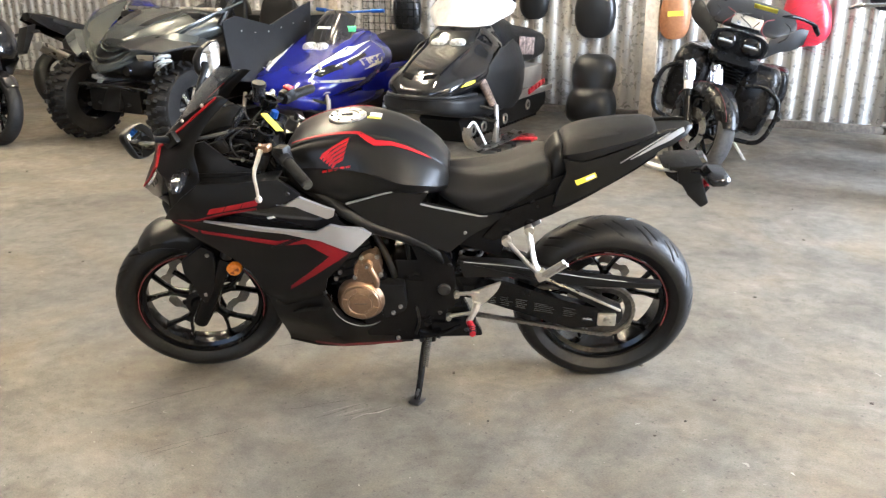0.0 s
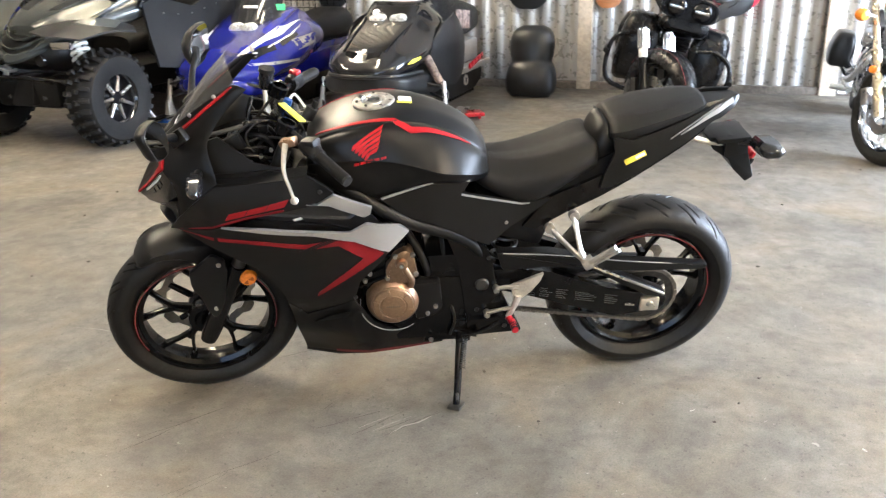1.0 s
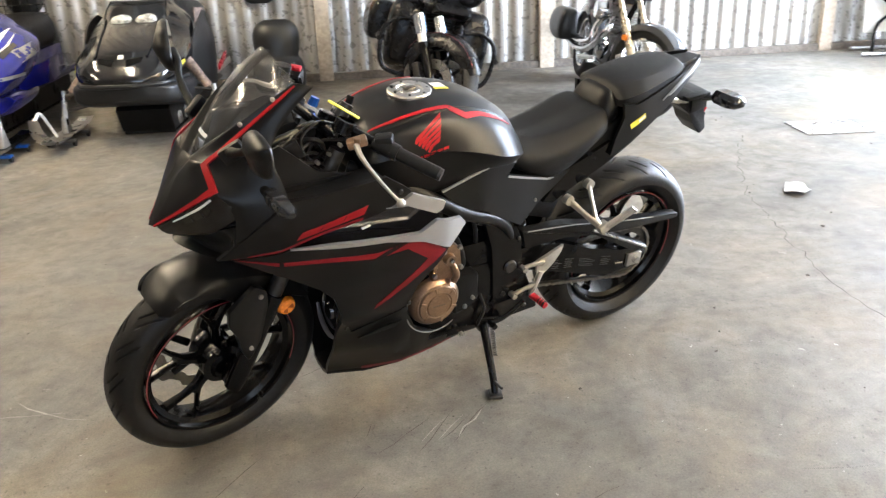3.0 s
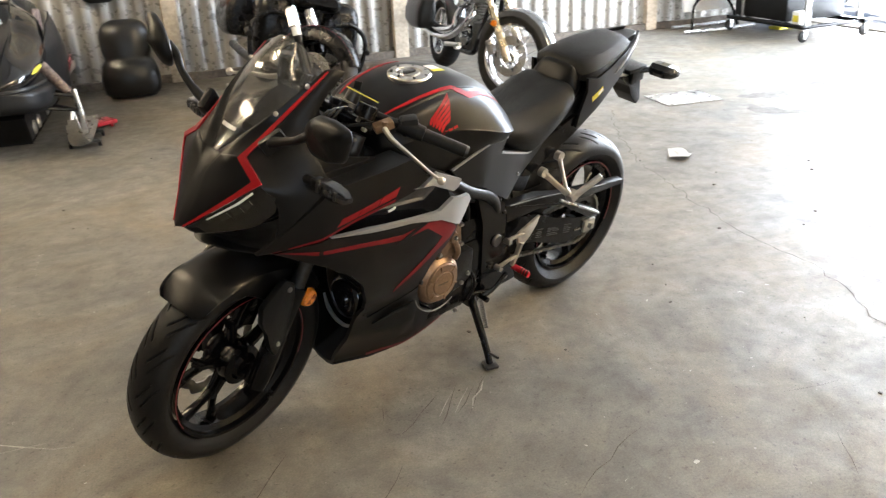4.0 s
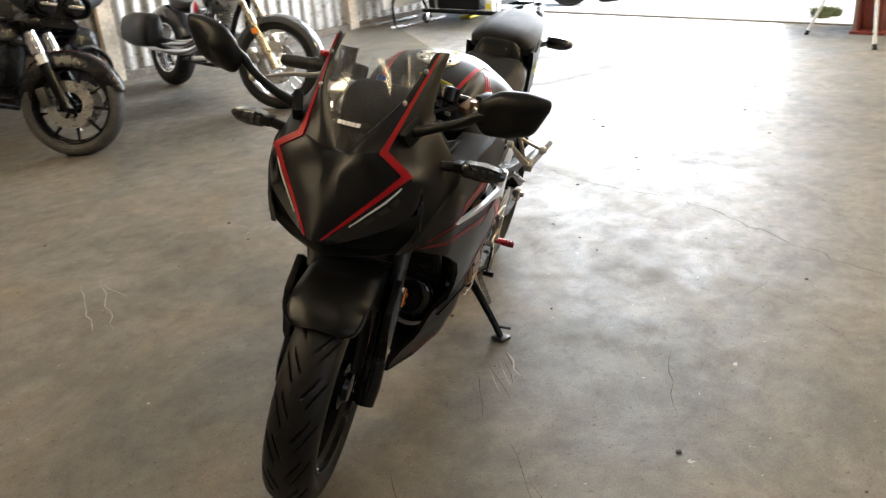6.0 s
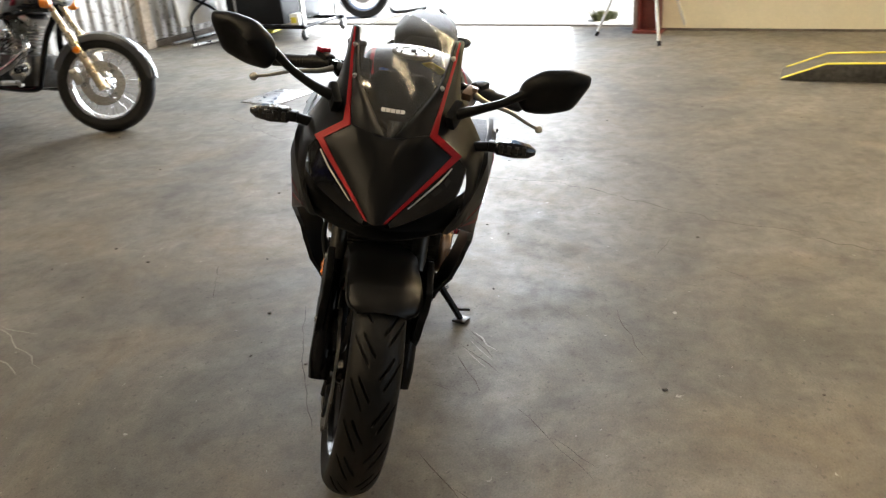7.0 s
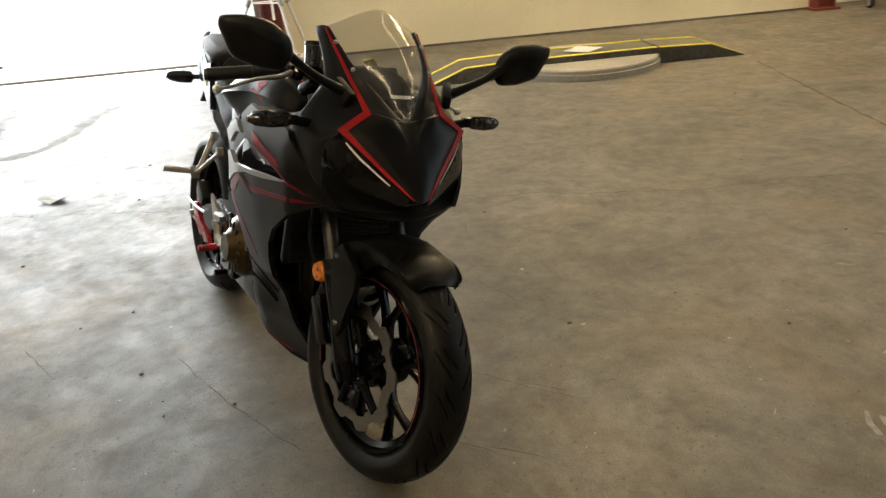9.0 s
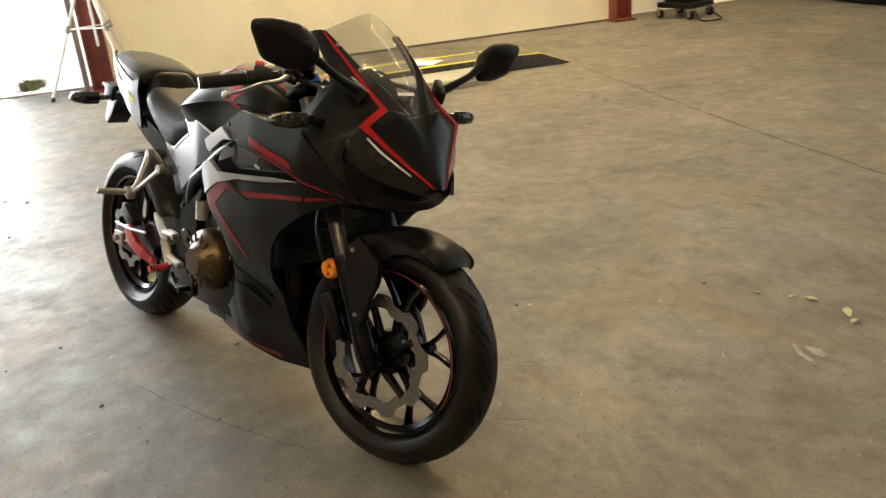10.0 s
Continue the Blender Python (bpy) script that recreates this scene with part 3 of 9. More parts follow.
def floor_line(name, label, pts, width, mat, seed, jitter=0.02, lift=0.0015):
    """A thin uneven line on the floor: a crack, joint or scratch."""
    rnd = random.Random(seed)
    p = [Vector((x, y, 0)) for x, y in pts]
    fine = []
    for a, b in zip(p, p[1:]):
        n = max(2, int((b - a).length / 0.05))
        nrm = Vector((-(b - a).y, (b - a).x, 0)).normalized()
        for i in range(n):
            fine.append(a.lerp(b, i / n) + nrm * rnd.uniform(-jitter, jitter))
    fine.append(p[-1])
    bm, prev = mesh(), None
    for i, q in enumerate(fine):
        d = (fine[min(i + 1, len(fine) - 1)] - fine[max(0, i - 1)]).normalized()
        w = width * rnd.uniform(0.4, 1.3) * (0.35 if i in (0, len(fine) - 1) else 1)
        s = Vector((-d.y, d.x, 0)) * w / 2
        cur = [bm.verts.new(q + s + Vector((0, 0, lift))), bm.verts.new(q - s + Vector((0, 0, lift)))]
        if prev:
            bm.faces.new((prev[0], prev[1], cur[1], cur[0]))
        prev = cur
    ob = part(name, bm, mat, smooth=0)
    return tagged(ob, label, "floor mark", kind="structure")


floor_line("floor_crack", "long fine crack across the concrete floor",
           [(3.1, 4.1), (2.55, 3.7), (2.07, 3.24), (1.80, 2.86), (1.52, 2.46), (1.38, 2.22), (1.28, 1.96), (1.09, 1.77), (0.96, 1.64), (0.82, 1.5), (0.67, 1.36), (0.59, 1.18),
            (0.43, 1.03), (0.24, 0.82), (0.08, 0.59), (-0.08, 0.25), (-0.27, -0.07), (-0.57, -0.46)], 0.0042, CRACK, 3)
floor_line("floor_joint", "straight saw-cut joint in the concrete floor", [(1.89, -2.05), (0.98, -1.48), (0.17, -0.99), (-0.48, -0.60), (-0.86, -0.40), (-1.16, -0.23), (-2.4, 0.5)], 0.013, CRACK, 4, 0.006)
DARKMARKS = ([(-0.81, 2.62), (-0.93, 2.55), (-1.07, 2.47)], [(-0.63, 2.33), (-0.78, 2.26), (-0.95, 2.17)], [(-0.07, 1.95), (-0.31, 1.93), (-0.41, 1.91)],
             [(0.09, 3.07), (-0.3, 3.01), (-0.69, 2.92)], [(-0.78, 2.25), (-0.91, 2.15)], [(-0.96, 2.52), (-1.11, 2.41)], [(-0.14, 2.47), (-0.33, 2.36)],
             [(-0.2, 2.46), (-0.35, 2.39)], [(0.26, 1.53), (0.1, 1.42)], [(0.5, 3.5), (0.2, 3.44)], [(0.35, 1.72), (0.52, 1.62)],
             [(-0.23, 2.50), (-0.43, 2.38)], [(-0.32, 2.50), (-0.53, 2.44)], [(-0.48, 2.58), (-0.52, 2.53)])
for k, pts in enumerate(DARKMARKS):
    floor_line("floor_scratch", "short dark scratch in the concrete floor", pts, 0.0028, CRACK, 20 + k, 0.006)
PALEMARKS = ([(-0.27, 3.9), (0.09, 4.24)], [(-0.3, 3.97), (0.03, 4.29)], [(0.06, 4.21), (-0.02, 4.03)], [(-0.31, 2.38), (-0.17, 2.45)], [(-0.4, 2.42), (-0.28, 2.48)],
             [(-0.36, 2.40), (-0.23, 2.46)], [(-1.35, 3.35), (-1.26, 3.19), (-1.18, 3.12)], [(-1.48, 3.32), (-1.38, 3.28), (-1.23, 3.2)],
             [(-1.55, 1.63), (-1.63, 1.58)])
for k, pts in enumerate(PALEMARKS):
    floor_line("floor_scratch", "pale scuff mark on the concrete floor", pts, 0.005, SCUFF, 40 + k, 0.010)
# flakes of old paint
for k, pts in enumerate(([(-1.46, 1.62), (-1.55, 1.68)], [(-1.50, 1.60), (-1.57, 1.63)])):
    floor_line("floor_scratch", "pale flaked patch on the concrete floor", pts, 0.035, SCUFF, 70 + k, 0.012)
# faint tread print of a tyre
TREADMARK = material("faint_tyre_print", (0.20, 0.18, 0.145), 0.6, grain=0.3, grain_scale=60)
for k in range(16):
    q = k / 15
    x, y = -0.87 + 0.17 * q, 0.84 - 0.81 * q
    floor_line("tread_print", "faint dark tyre tread print on the concrete floor", [(x - 0.03, y - 0.02), (x + 0.035, y + 0.012)], 0.012, TREADMARK, 80 + k, 0.004)


# two damp drag marks from the plate out to the door
DAMP = material("damp_concrete", (0.13, 0.122, 0.11), 0.75, spec=0.15, grain=0.2, grain_scale=25, stain=0.35, stain_scale=5)
for k, pts in enumerate(([(3.90, 3.56), (4.12, 3.34), (4.55, 3.30), (4.97, 3.20), (5.64, 2.96), (6.2, 2.69)],
                         [(3.72, 3.45), (3.62, 3.25), (3.66, 3.08), (3.90, 2.87), (4.38, 2.62), (4.8, 2.38)])):
    ob = floor_line("floor_stain", "damp dark drag mark on the concrete floor", pts, 0.15, DAMP, 60 + k, 0.03)


# bits lying on the floor
def floor_bits():
    rnd = random.Random(11)
    bm = mesh()
    for _ in range(150):
        x, y = rnd.uniform(-3.4, 4.2), rnd.uniform(-1.5, 6.0)
        s = rnd.uniform(0.004, 0.013)
        box(bm, (x, y, s * 0.15), (s, s * rnd.uniform(0.5, 1), s * 0.35), (0, 0, rnd.uniform(0, 180)))
    ob = part("floor_grit", bm, CRACK, smooth=0)
    tagged(ob, "dark crumbs of dirt scattered over the floor", "grit", kind="stuff")


floor_bits()
LEAF = material("dry_leaf", (0.42, 0.38, 0.20), 0.8, grain=0.25)


def leaf(x, y, s, turn):
    bm = mesh()
    out = [(s * math.cos(a) * (1 + 0.25 * math.sin(3 * a)), 0.45 * s * math.sin(a)) for a in (2 * math.pi * i / 12 for i in range(12))]
    top = [bm.verts.new((a, b, 0.006 + 0.5 * abs(b))) for a, b in out]
    low = [bm.verts.new((a, b, 0.003 + 0.5 * abs(b))) for a, b in out]
    bm.faces.new(top), bm.faces.new(low[::-1])
    for i in range(12):
        bm.faces.new((top[i], low[i], low[(i + 1) % 12], top[(i + 1) % 12]))
    ob = part("leaf", bm, LEAF)
    ob.matrix_world = pose(x, y, 0, 0, 0, turn)
    tagged(ob, "small dry yellowish leaf lying on the concrete", "leaf", "dry leaves")


for x, y, s, t in ((-1.39, 1.28, 0.022, 10), (-1.52, 1.31, 0.03, 120), (-1.33, 1.30, 0.015, 60), (-1.22, 1.33, 0.01, 20), (-1.56, 1.36, 0.018, 80)):
    leaf(x, y, s, t)

bm = mesh()
box(bm, (0, 0, 0.004), (0.44, 0.36, 0.006), bevel=0.002)
ob = part("floor_plate", bm, STEEL)
ob.matrix_world = pose(3.66, 3.86, 0, 0, 0, -30)
tagged(ob, "flat grey metal plate lying on the floor", "plate")
bm = poly_cells([(-0.09, -0.05), (0.02, -0.075), (0.10, -0.02), (0.07, 0.06), (-0.05, 0.05)], 0.02)
for v in bm.verts:
    v.co.z = 0.006 + 0.02 * abs(math.sin(14 * v.co.x + 9 * v.co.y))
ex = bmesh.ops.extrude_face_region(bm, geom=bm.faces[:])
for v in ex["geom"]:
    if isinstance(v, bmesh.types.BMVert):
        v.co.z -= 0.003
ob = part("paper_scrap", bm, GREYPAPER)
ob.matrix_world = pose(2.335, 3.16, 0, 0, 0, 30)
tagged(ob, "crumpled white scrap of paper on the floor", "paper")

# ---- the sports motorcycle: x forward, y left, z up, origin under the rear axle ----
BIKE = Matrix.Translation((0.559, 2.745, 0.0015)) @ Matrix.Rotation(3.1067, 4, "Z") @ Matrix.Rotation(-0.2068, 4, "X")
bike = thing("sports_motorcycle", "matte black sports motorcycle with red stripes leaning on its side stand", "motorcycle", BIKE)
AXLE_F, AXLE_R, RAKE = Vector((1.417, 0, 0.30)), Vector((0, 0, 0.313)), radians(25.5)
AXIS = Vector((-math.sin(RAKE), 0, math.cos(RAKE)))
STEER = Matrix.Translation(AXLE_F) @ Matrix.Rotation(0.1723, 4, AXIS) @ Matrix.Translation(-AXLE_F)


def steered(bm):
    bmesh.ops.transform(bm, matrix=STEER, verts=bm.verts)
    return bm


def tyre_mesh(R, width, bead, sweep, count, seg=840, groove=0.006):
    """A round-shouldered road tyre with slanted tread grooves cut into it."""
    prof = [(bead - 0.004, -0.30 * width), (bead, -0.34 * width), (bead + 0.012, -0.42 * width)]
    h = R - bead - 0.03
    n = 76
    for i in range(n + 1):
        a = -math.pi / 2 + math.pi * i / n
        prof.append((R - h + h * math.cos(a) ** 0.85 if abs(math.cos(a)) > 1e-6 else R - h, 0.5 * width * math.sin(a)))
    prof += [(bead + 0.012, 0.42 * width), (bead, 0.34 * width), (bead - 0.004, 0.30 * width)]

    def cut(a, i, r, s):
        q = s / (0.5 * width)
        if 0.06 < abs(q) < 0.88 and r > R - 0.058:
            turn = a * count / (2 * math.pi) + sweep * abs(q) ** 1.3 + (0.5 if q > 0 else 0.0)
            depth = 0.0
            for shift, lo, hi in ((0.0, 0.08, 0.62), (0.42, 0.30, 0.88)):
                ph = abs((turn + shift + 0.5) % 1.0 - 0.5)
                if lo < abs(q) < hi:
                    ends = min(1.0, (abs(q) - lo) / 0.08, (hi - abs(q)) / 0.08)
                    depth = max(depth, min(1.0, max(0.0, 1.9 - ph / 0.026)) * ends)
            return r - groove * depth, s
        return r, s

    bm = mesh()
    lathe(bm, prof, seg=seg, shape=cut)
    return bm


def wheel(R, width, rim_w, axle, xf, pairs, front):
    bead = 0.222
    w = part("wheel", _rim(bead, rim_w, axle, xf), FRAMEBLACK, bike)
    bm = tyre_mesh(R, width, bead, -1.15 if front else -1.0, 19 if front else 18)
    bmesh.ops.transform(bm, matrix=xf @ Matrix.Translation(axle), verts=bm.verts)
    part("tyre", bm, RUBBER, w, "black rubber tyre with slanted tread grooves", smooth=30)
    eight = ((1, 0.55), (0.5, 1), (-0.5, 1), (-1, 0.55), (-1, -0.55), (-0.5, -1), (0.5, -1), (1, -0.55))
    for k in range(pairs):
        a0 = 2 * math.pi * k / pairs + 0.32
        ray = lambda a: Vector((math.cos(a), 0, math.sin(a)))
        bm = mesh()
        strips = [[(ray(a0) * 0.045, 0.015, 0.022), (ray(a0) * 0.085, 0.0115, 0.018), (ray(a0) * 0.122, 0.013, 0.015)]]
        for q in (-1, 1):
            strips.append([(ray(a0 + q * 0.04) * 0.104, 0.0075, 0.014), (ray(a0 + q * 0.17) * 0.145, 0.0052, 0.012), (ray(a0 + q * 0.305) * 0.206, 0.0062, 0.017)])
        for strip in strips:
            way = (strip[-1][0] - strip[0][0]).normalized()
            tan = Vector((-way.z, 0, way.x))
            loft(bm, [[c + tan * wd * x + Vector((0, dp * y, 0)) for x, y in eight] for c, wd, dp in strip])
        bmesh.ops.transform(bm, matrix=xf @ Matrix.Translation(axle), verts=bm.verts)
        part("spoke", bm, FRAMEBLACK, w)
    bm = mesh()
    lathe(bm, [(0.0, -0.062), (0.034, -0.062), (0.04, -0.05), (0.058, -0.045), (0.06, -0.02), (0.05, 0.0), (0.06, 0.02), (0.058, 0.045), (0.04, 0.05), (0.034, 0.062), (0.0, 0.062)], seg=32)
    bmesh.ops.transform(bm, matrix=xf @ Matrix.Translation(axle), verts=bm.verts)
    part("hub", bm, FRAMEBLACK, w)
    for s in (-1, 1):
        bm = mesh()
        y = rim_w / 2 + 0.0035
        lathe(bm, [(0.2145, s * (y - 0.0015)), (0.2148, s * y), (0.2175, s * y), (0.2178, s * (y - 0.0015))], seg=70, arc=(-25, 200))
        bmesh.ops.transform(bm, matrix=xf @ Matrix.Translation(axle), verts=bm.verts)
        part("rim_tape", bm, DARKRED, w, "red rim tape")
    return w


def _rim(bead, w, axle, xf):
    bm = mesh()
    h = w / 2
    lathe(bm, [(bead - 0.004, -h), (bead - 0.003, -h - 0.003), (bead - 0.012, -h - 0.002), (bead - 0.015, -h + 0.012), (bead - 0.028, -h + 0.022), (bead - 0.030, 0),
               (bead - 0.028, h - 0.022), (bead - 0.015, h - 0.012), (bead - 0.012, h + 0.002), (bead - 0.003, h + 0.003), (bead - 0.004, h),
               (bead - 0.010, h - 0.01), (bead - 0.022, 0), (bead - 0.010, -h + 0.01), (bead - 0.004, -h)], seg=96)
    bmesh.ops.transform(bm, matrix=xf @ Matrix.Translation(axle), verts=bm.verts)
    return bm


def petal_disc(r_in, r_out, y, axle, xf, lobes=8):
    """A wavy brake disc with drilled holes."""
    bm = mesh()
    n, m = 288, 7
    grid = []
    for side in (0, 1):
        layer = []
        for k in range(n):
            a = 2 * math.pi * k / n
            wob = 0.0085 * max(-1, min(1, 2.2 * math.sin(a * lobes)))
            layer.append([bm.verts.new(((r_in + wob * 0.6 + (r_out + wob - r_in - wob * 0.6) * i / m) * math.cos(a), y + side * 0.0045,
                                        (r_in + wob * 0.6 + (r_out + wob - r_in - wob * 0.6) * i / m) * math.sin(a))) for i in range(m + 1)])
        grid.append(layer)

    def hole(k, i):
        return (k % 12 in (2, 3) and i == 1) or (k % 12 in (6, 7) and i == 3) or (k % 12 in (9, 10) and i == 5)

    for k in range(n):
        j = (k + 1) % n
        for i in range(m):
            if not hole(k, i):
                for s in (0, 1):
                    g = grid[s]
                    bm.faces.new((g[k][i], g[j][i], g[j][i + 1], g[k][i + 1]))
        for i in (0, m):
            bm.faces.new((grid[0][k][i], grid[0][j][i], grid[1][j][i], grid[1][k][i]))
    bmesh.ops.transform(bm, matrix=xf @ Matrix.Translation(axle), verts=bm.verts)
    return bm


wheel(0.300, 0.122, 0.096, AXLE_F, STEER, 5, True)
wheel(0.313, 0.162, 0.122, AXLE_R, Matrix(), 5, False)

disc = part("brake_disc", petal_disc(0.120, 0.152, -0.078, AXLE_F, STEER, 9), DISCSTEEL, bike, "drilled steel petal brake disc", smooth=25)
bm = mesh()
for k in range(5):
    a = 2 * math.pi * k / 5 + 0.3
    cyl(bm, (0.05 * math.cos(a), -0.070, 0.05 * math.sin(a)), (0.125 * math.cos(a + 0.25), -0.076, 0.125 * math.sin(a + 0.25)), 0.012, 0.010, 8)
bmesh.ops.transform(bm, matrix=STEER @ Matrix.Translation(AXLE_F), verts=bm.verts)
part("disc_carrier", bm, FRAMEBLACK, disc)
part("brake_disc", petal_disc(0.084, 0.112, -0.092, AXLE_R, Matrix(), 8), DISCSTEEL, bike, "small drilled rear brake disc", smooth=25)

# fork, bars and all that turns with them
for s in (-1, 1):
    foot = AXLE_F + Vector((0.004, s * 0.103, -0.035))
    top = foot + AXIS * 0.30
    bm = mesh()
    tube(bm, [foot, foot + AXIS * 0.05, foot + AXIS * 0.18, top], [0.024, 0.029, 0.027, 0.0285], 16, 4)
    box(bm, foot + AXIS * 0.035 + Vector((0, -s * 0.012, 0)), (0.052, 0.04, 0.06), (0, -25, 0), bevel=0.01)
    leg = part("fork_leg", steered(bm), FRAMEBLACK, bike)
    bm = mesh()
    cyl(bm, top - AXIS * 0.01, top + AXIS * 0.42, 0.0205, seg=16)
    part("fork_tube", steered(bm), DARKSTEEL, leg)
    bm = mesh()
    cyl(bm, foot + AXIS * 0.035 + Vector((0, s * 0.01, 0)), foot + AXIS * 0.035 + Vector((0, s * 0.024, 0)), 0.011, 0.009, 10)
    part("axle_bolt", steered(bm), STEEL, leg)
    # plastic shield in front of the leg, part of the mudguard's stay
    shield = [(1.352, 0.600), (1.318, 0.575), (1.316, 0.530), (1.338, 0.430), (1.356, 0.372), (1.378, 0.368), (1.392, 0.40), (1.404, 0.455), (1.424, 0.495), (1.425, 0.545)]
    bm = mesh()
    plate(bm, rounded([(x + 0.008, z) for x, z in shield], 0.006, 2), 0.112, 0.130, 0.004, s)
    sh = part("fork_shield", steered(bm), PLASTIC, bike)
    for x, z in ((1.345, 0.565), (1.375, 0.405)):
        bm = mesh()
        bolt(bm, (x, s * 0.129, z), 0.008, s)
        part("shield_bolt", steered(bm), STEEL, sh)
    bm = mesh()
    c = Vector((1.268, s * 0.118, 0.498))
    lathe(bm, [(0.0, s * 0.016), (0.022, s * 0.014), (0.026, s * 0.008), (0.027, 0.0), (0.0, 0.0)], c, 24)
    refl = part("side_reflector", steered(bm), AMBER, bike, "round amber side reflector")
    mid = sum((v.co for v in refl.data.vertices), Vector()) / len(refl.data.vertices)
    for k in range(3):
        bm = mesh()
        a = 2 * math.pi * k / 3 + 0.5
        wedge = [Vector((0, 0, 0))] + [Vector((math.cos(a + q), 0, math.sin(a + q))) * 0.017 for q in (0, 0.3, 0.6, 0.9)]
        loft(bm, [[mid + v + Vector((0, s * d, 0)) for v in wedge] for d in (0.004, 0.0085)])
        part("reflector_sector", bm, DARKAMBER, refl, "darker amber sector")
    bm = mesh()
    tube(bm, [(1.27, s * 0.10, 0.50), (1.29, s * 0.105, 0.515), (1.33, s * 0.105, 0.52)], 0.008, 8)
    part("reflector_bracket", steered(bm), FRAMEBLACK, bike)

# front brake caliper, hose
bm = mesh()
box(bm, AXLE_F + Vector((-0.132, -0.085, 0.075)), (0.05, 0.075, 0.13), (0, -28, 0), bevel=0.012)
box(bm, AXLE_F + Vector((-0.118, -0.118, 0.075)), (0.035, 0.02, 0.10), (0, -28, 0), bevel=0.006)
part("brake_caliper", steered(bm), FRAMEBLACK, bike)
bm = mesh()
tube(bm, [AXLE_F + Vector((-0.15, -0.10, 0.15)), (1.23, -0.14, 0.58), (1.20, -0.11, 0.75), (1.10, -0.06, 0.9)], 0.006, 8)
part("brake_hose", steered(bm), RUBBER, bike)

# mudguard over the front tyre
rows = []
for deg, drop, half, lift in ((57, 0.012, 0.060, 0.012), (60, 0.020, 0.079, 0.016), (65, 0.028, 0.086, 0.022), (72, 0.036, 0.087, 0.026), (86, 0.060, 0.087, 0.026), (102, 0.105, 0.090, 0.024), (118, 0.12, 0.086, 0.020), (134, 0.06, 0.078, 0.016), (148, 0.03, 0.068, 0.014)):
    a, R = radians(deg), 0.302 + lift
    out = Vector((math.cos(a), 0, math.sin(a)))
    row = []
    for y, d in ((-1, drop), (-0.99, drop * 0.5), (-0.93, 0.018), (-0.7, 0.006), (-0.25, 0.001), (0, 0), (0.25, 0.001), (0.7, 0.006), (0.93, 0.018), (0.99, drop * 0.5), (1, drop)):
        row.append(AXLE_F + out * (R - d) + Vector((0, y * half, 0)))
    rows.append(row)
rows = spline_rows(rows, 4)
bm = mesh()
outer = [list(r) for r in rows]
inner = [[p - (p - AXLE_F).normalized() * 0.004 - Vector((0, math.copysign(0.003, p.y) if abs(p.y) > 0.06 else 0, 0)) for p in r] for r in rows]
loft(bm, [o + i[::-1] for o, i in zip(outer, inner)])
part("front_mudguard", steered(bm), MATTE, bike, "matte black front mudguard")

UNSTEER = STEER.inverted()


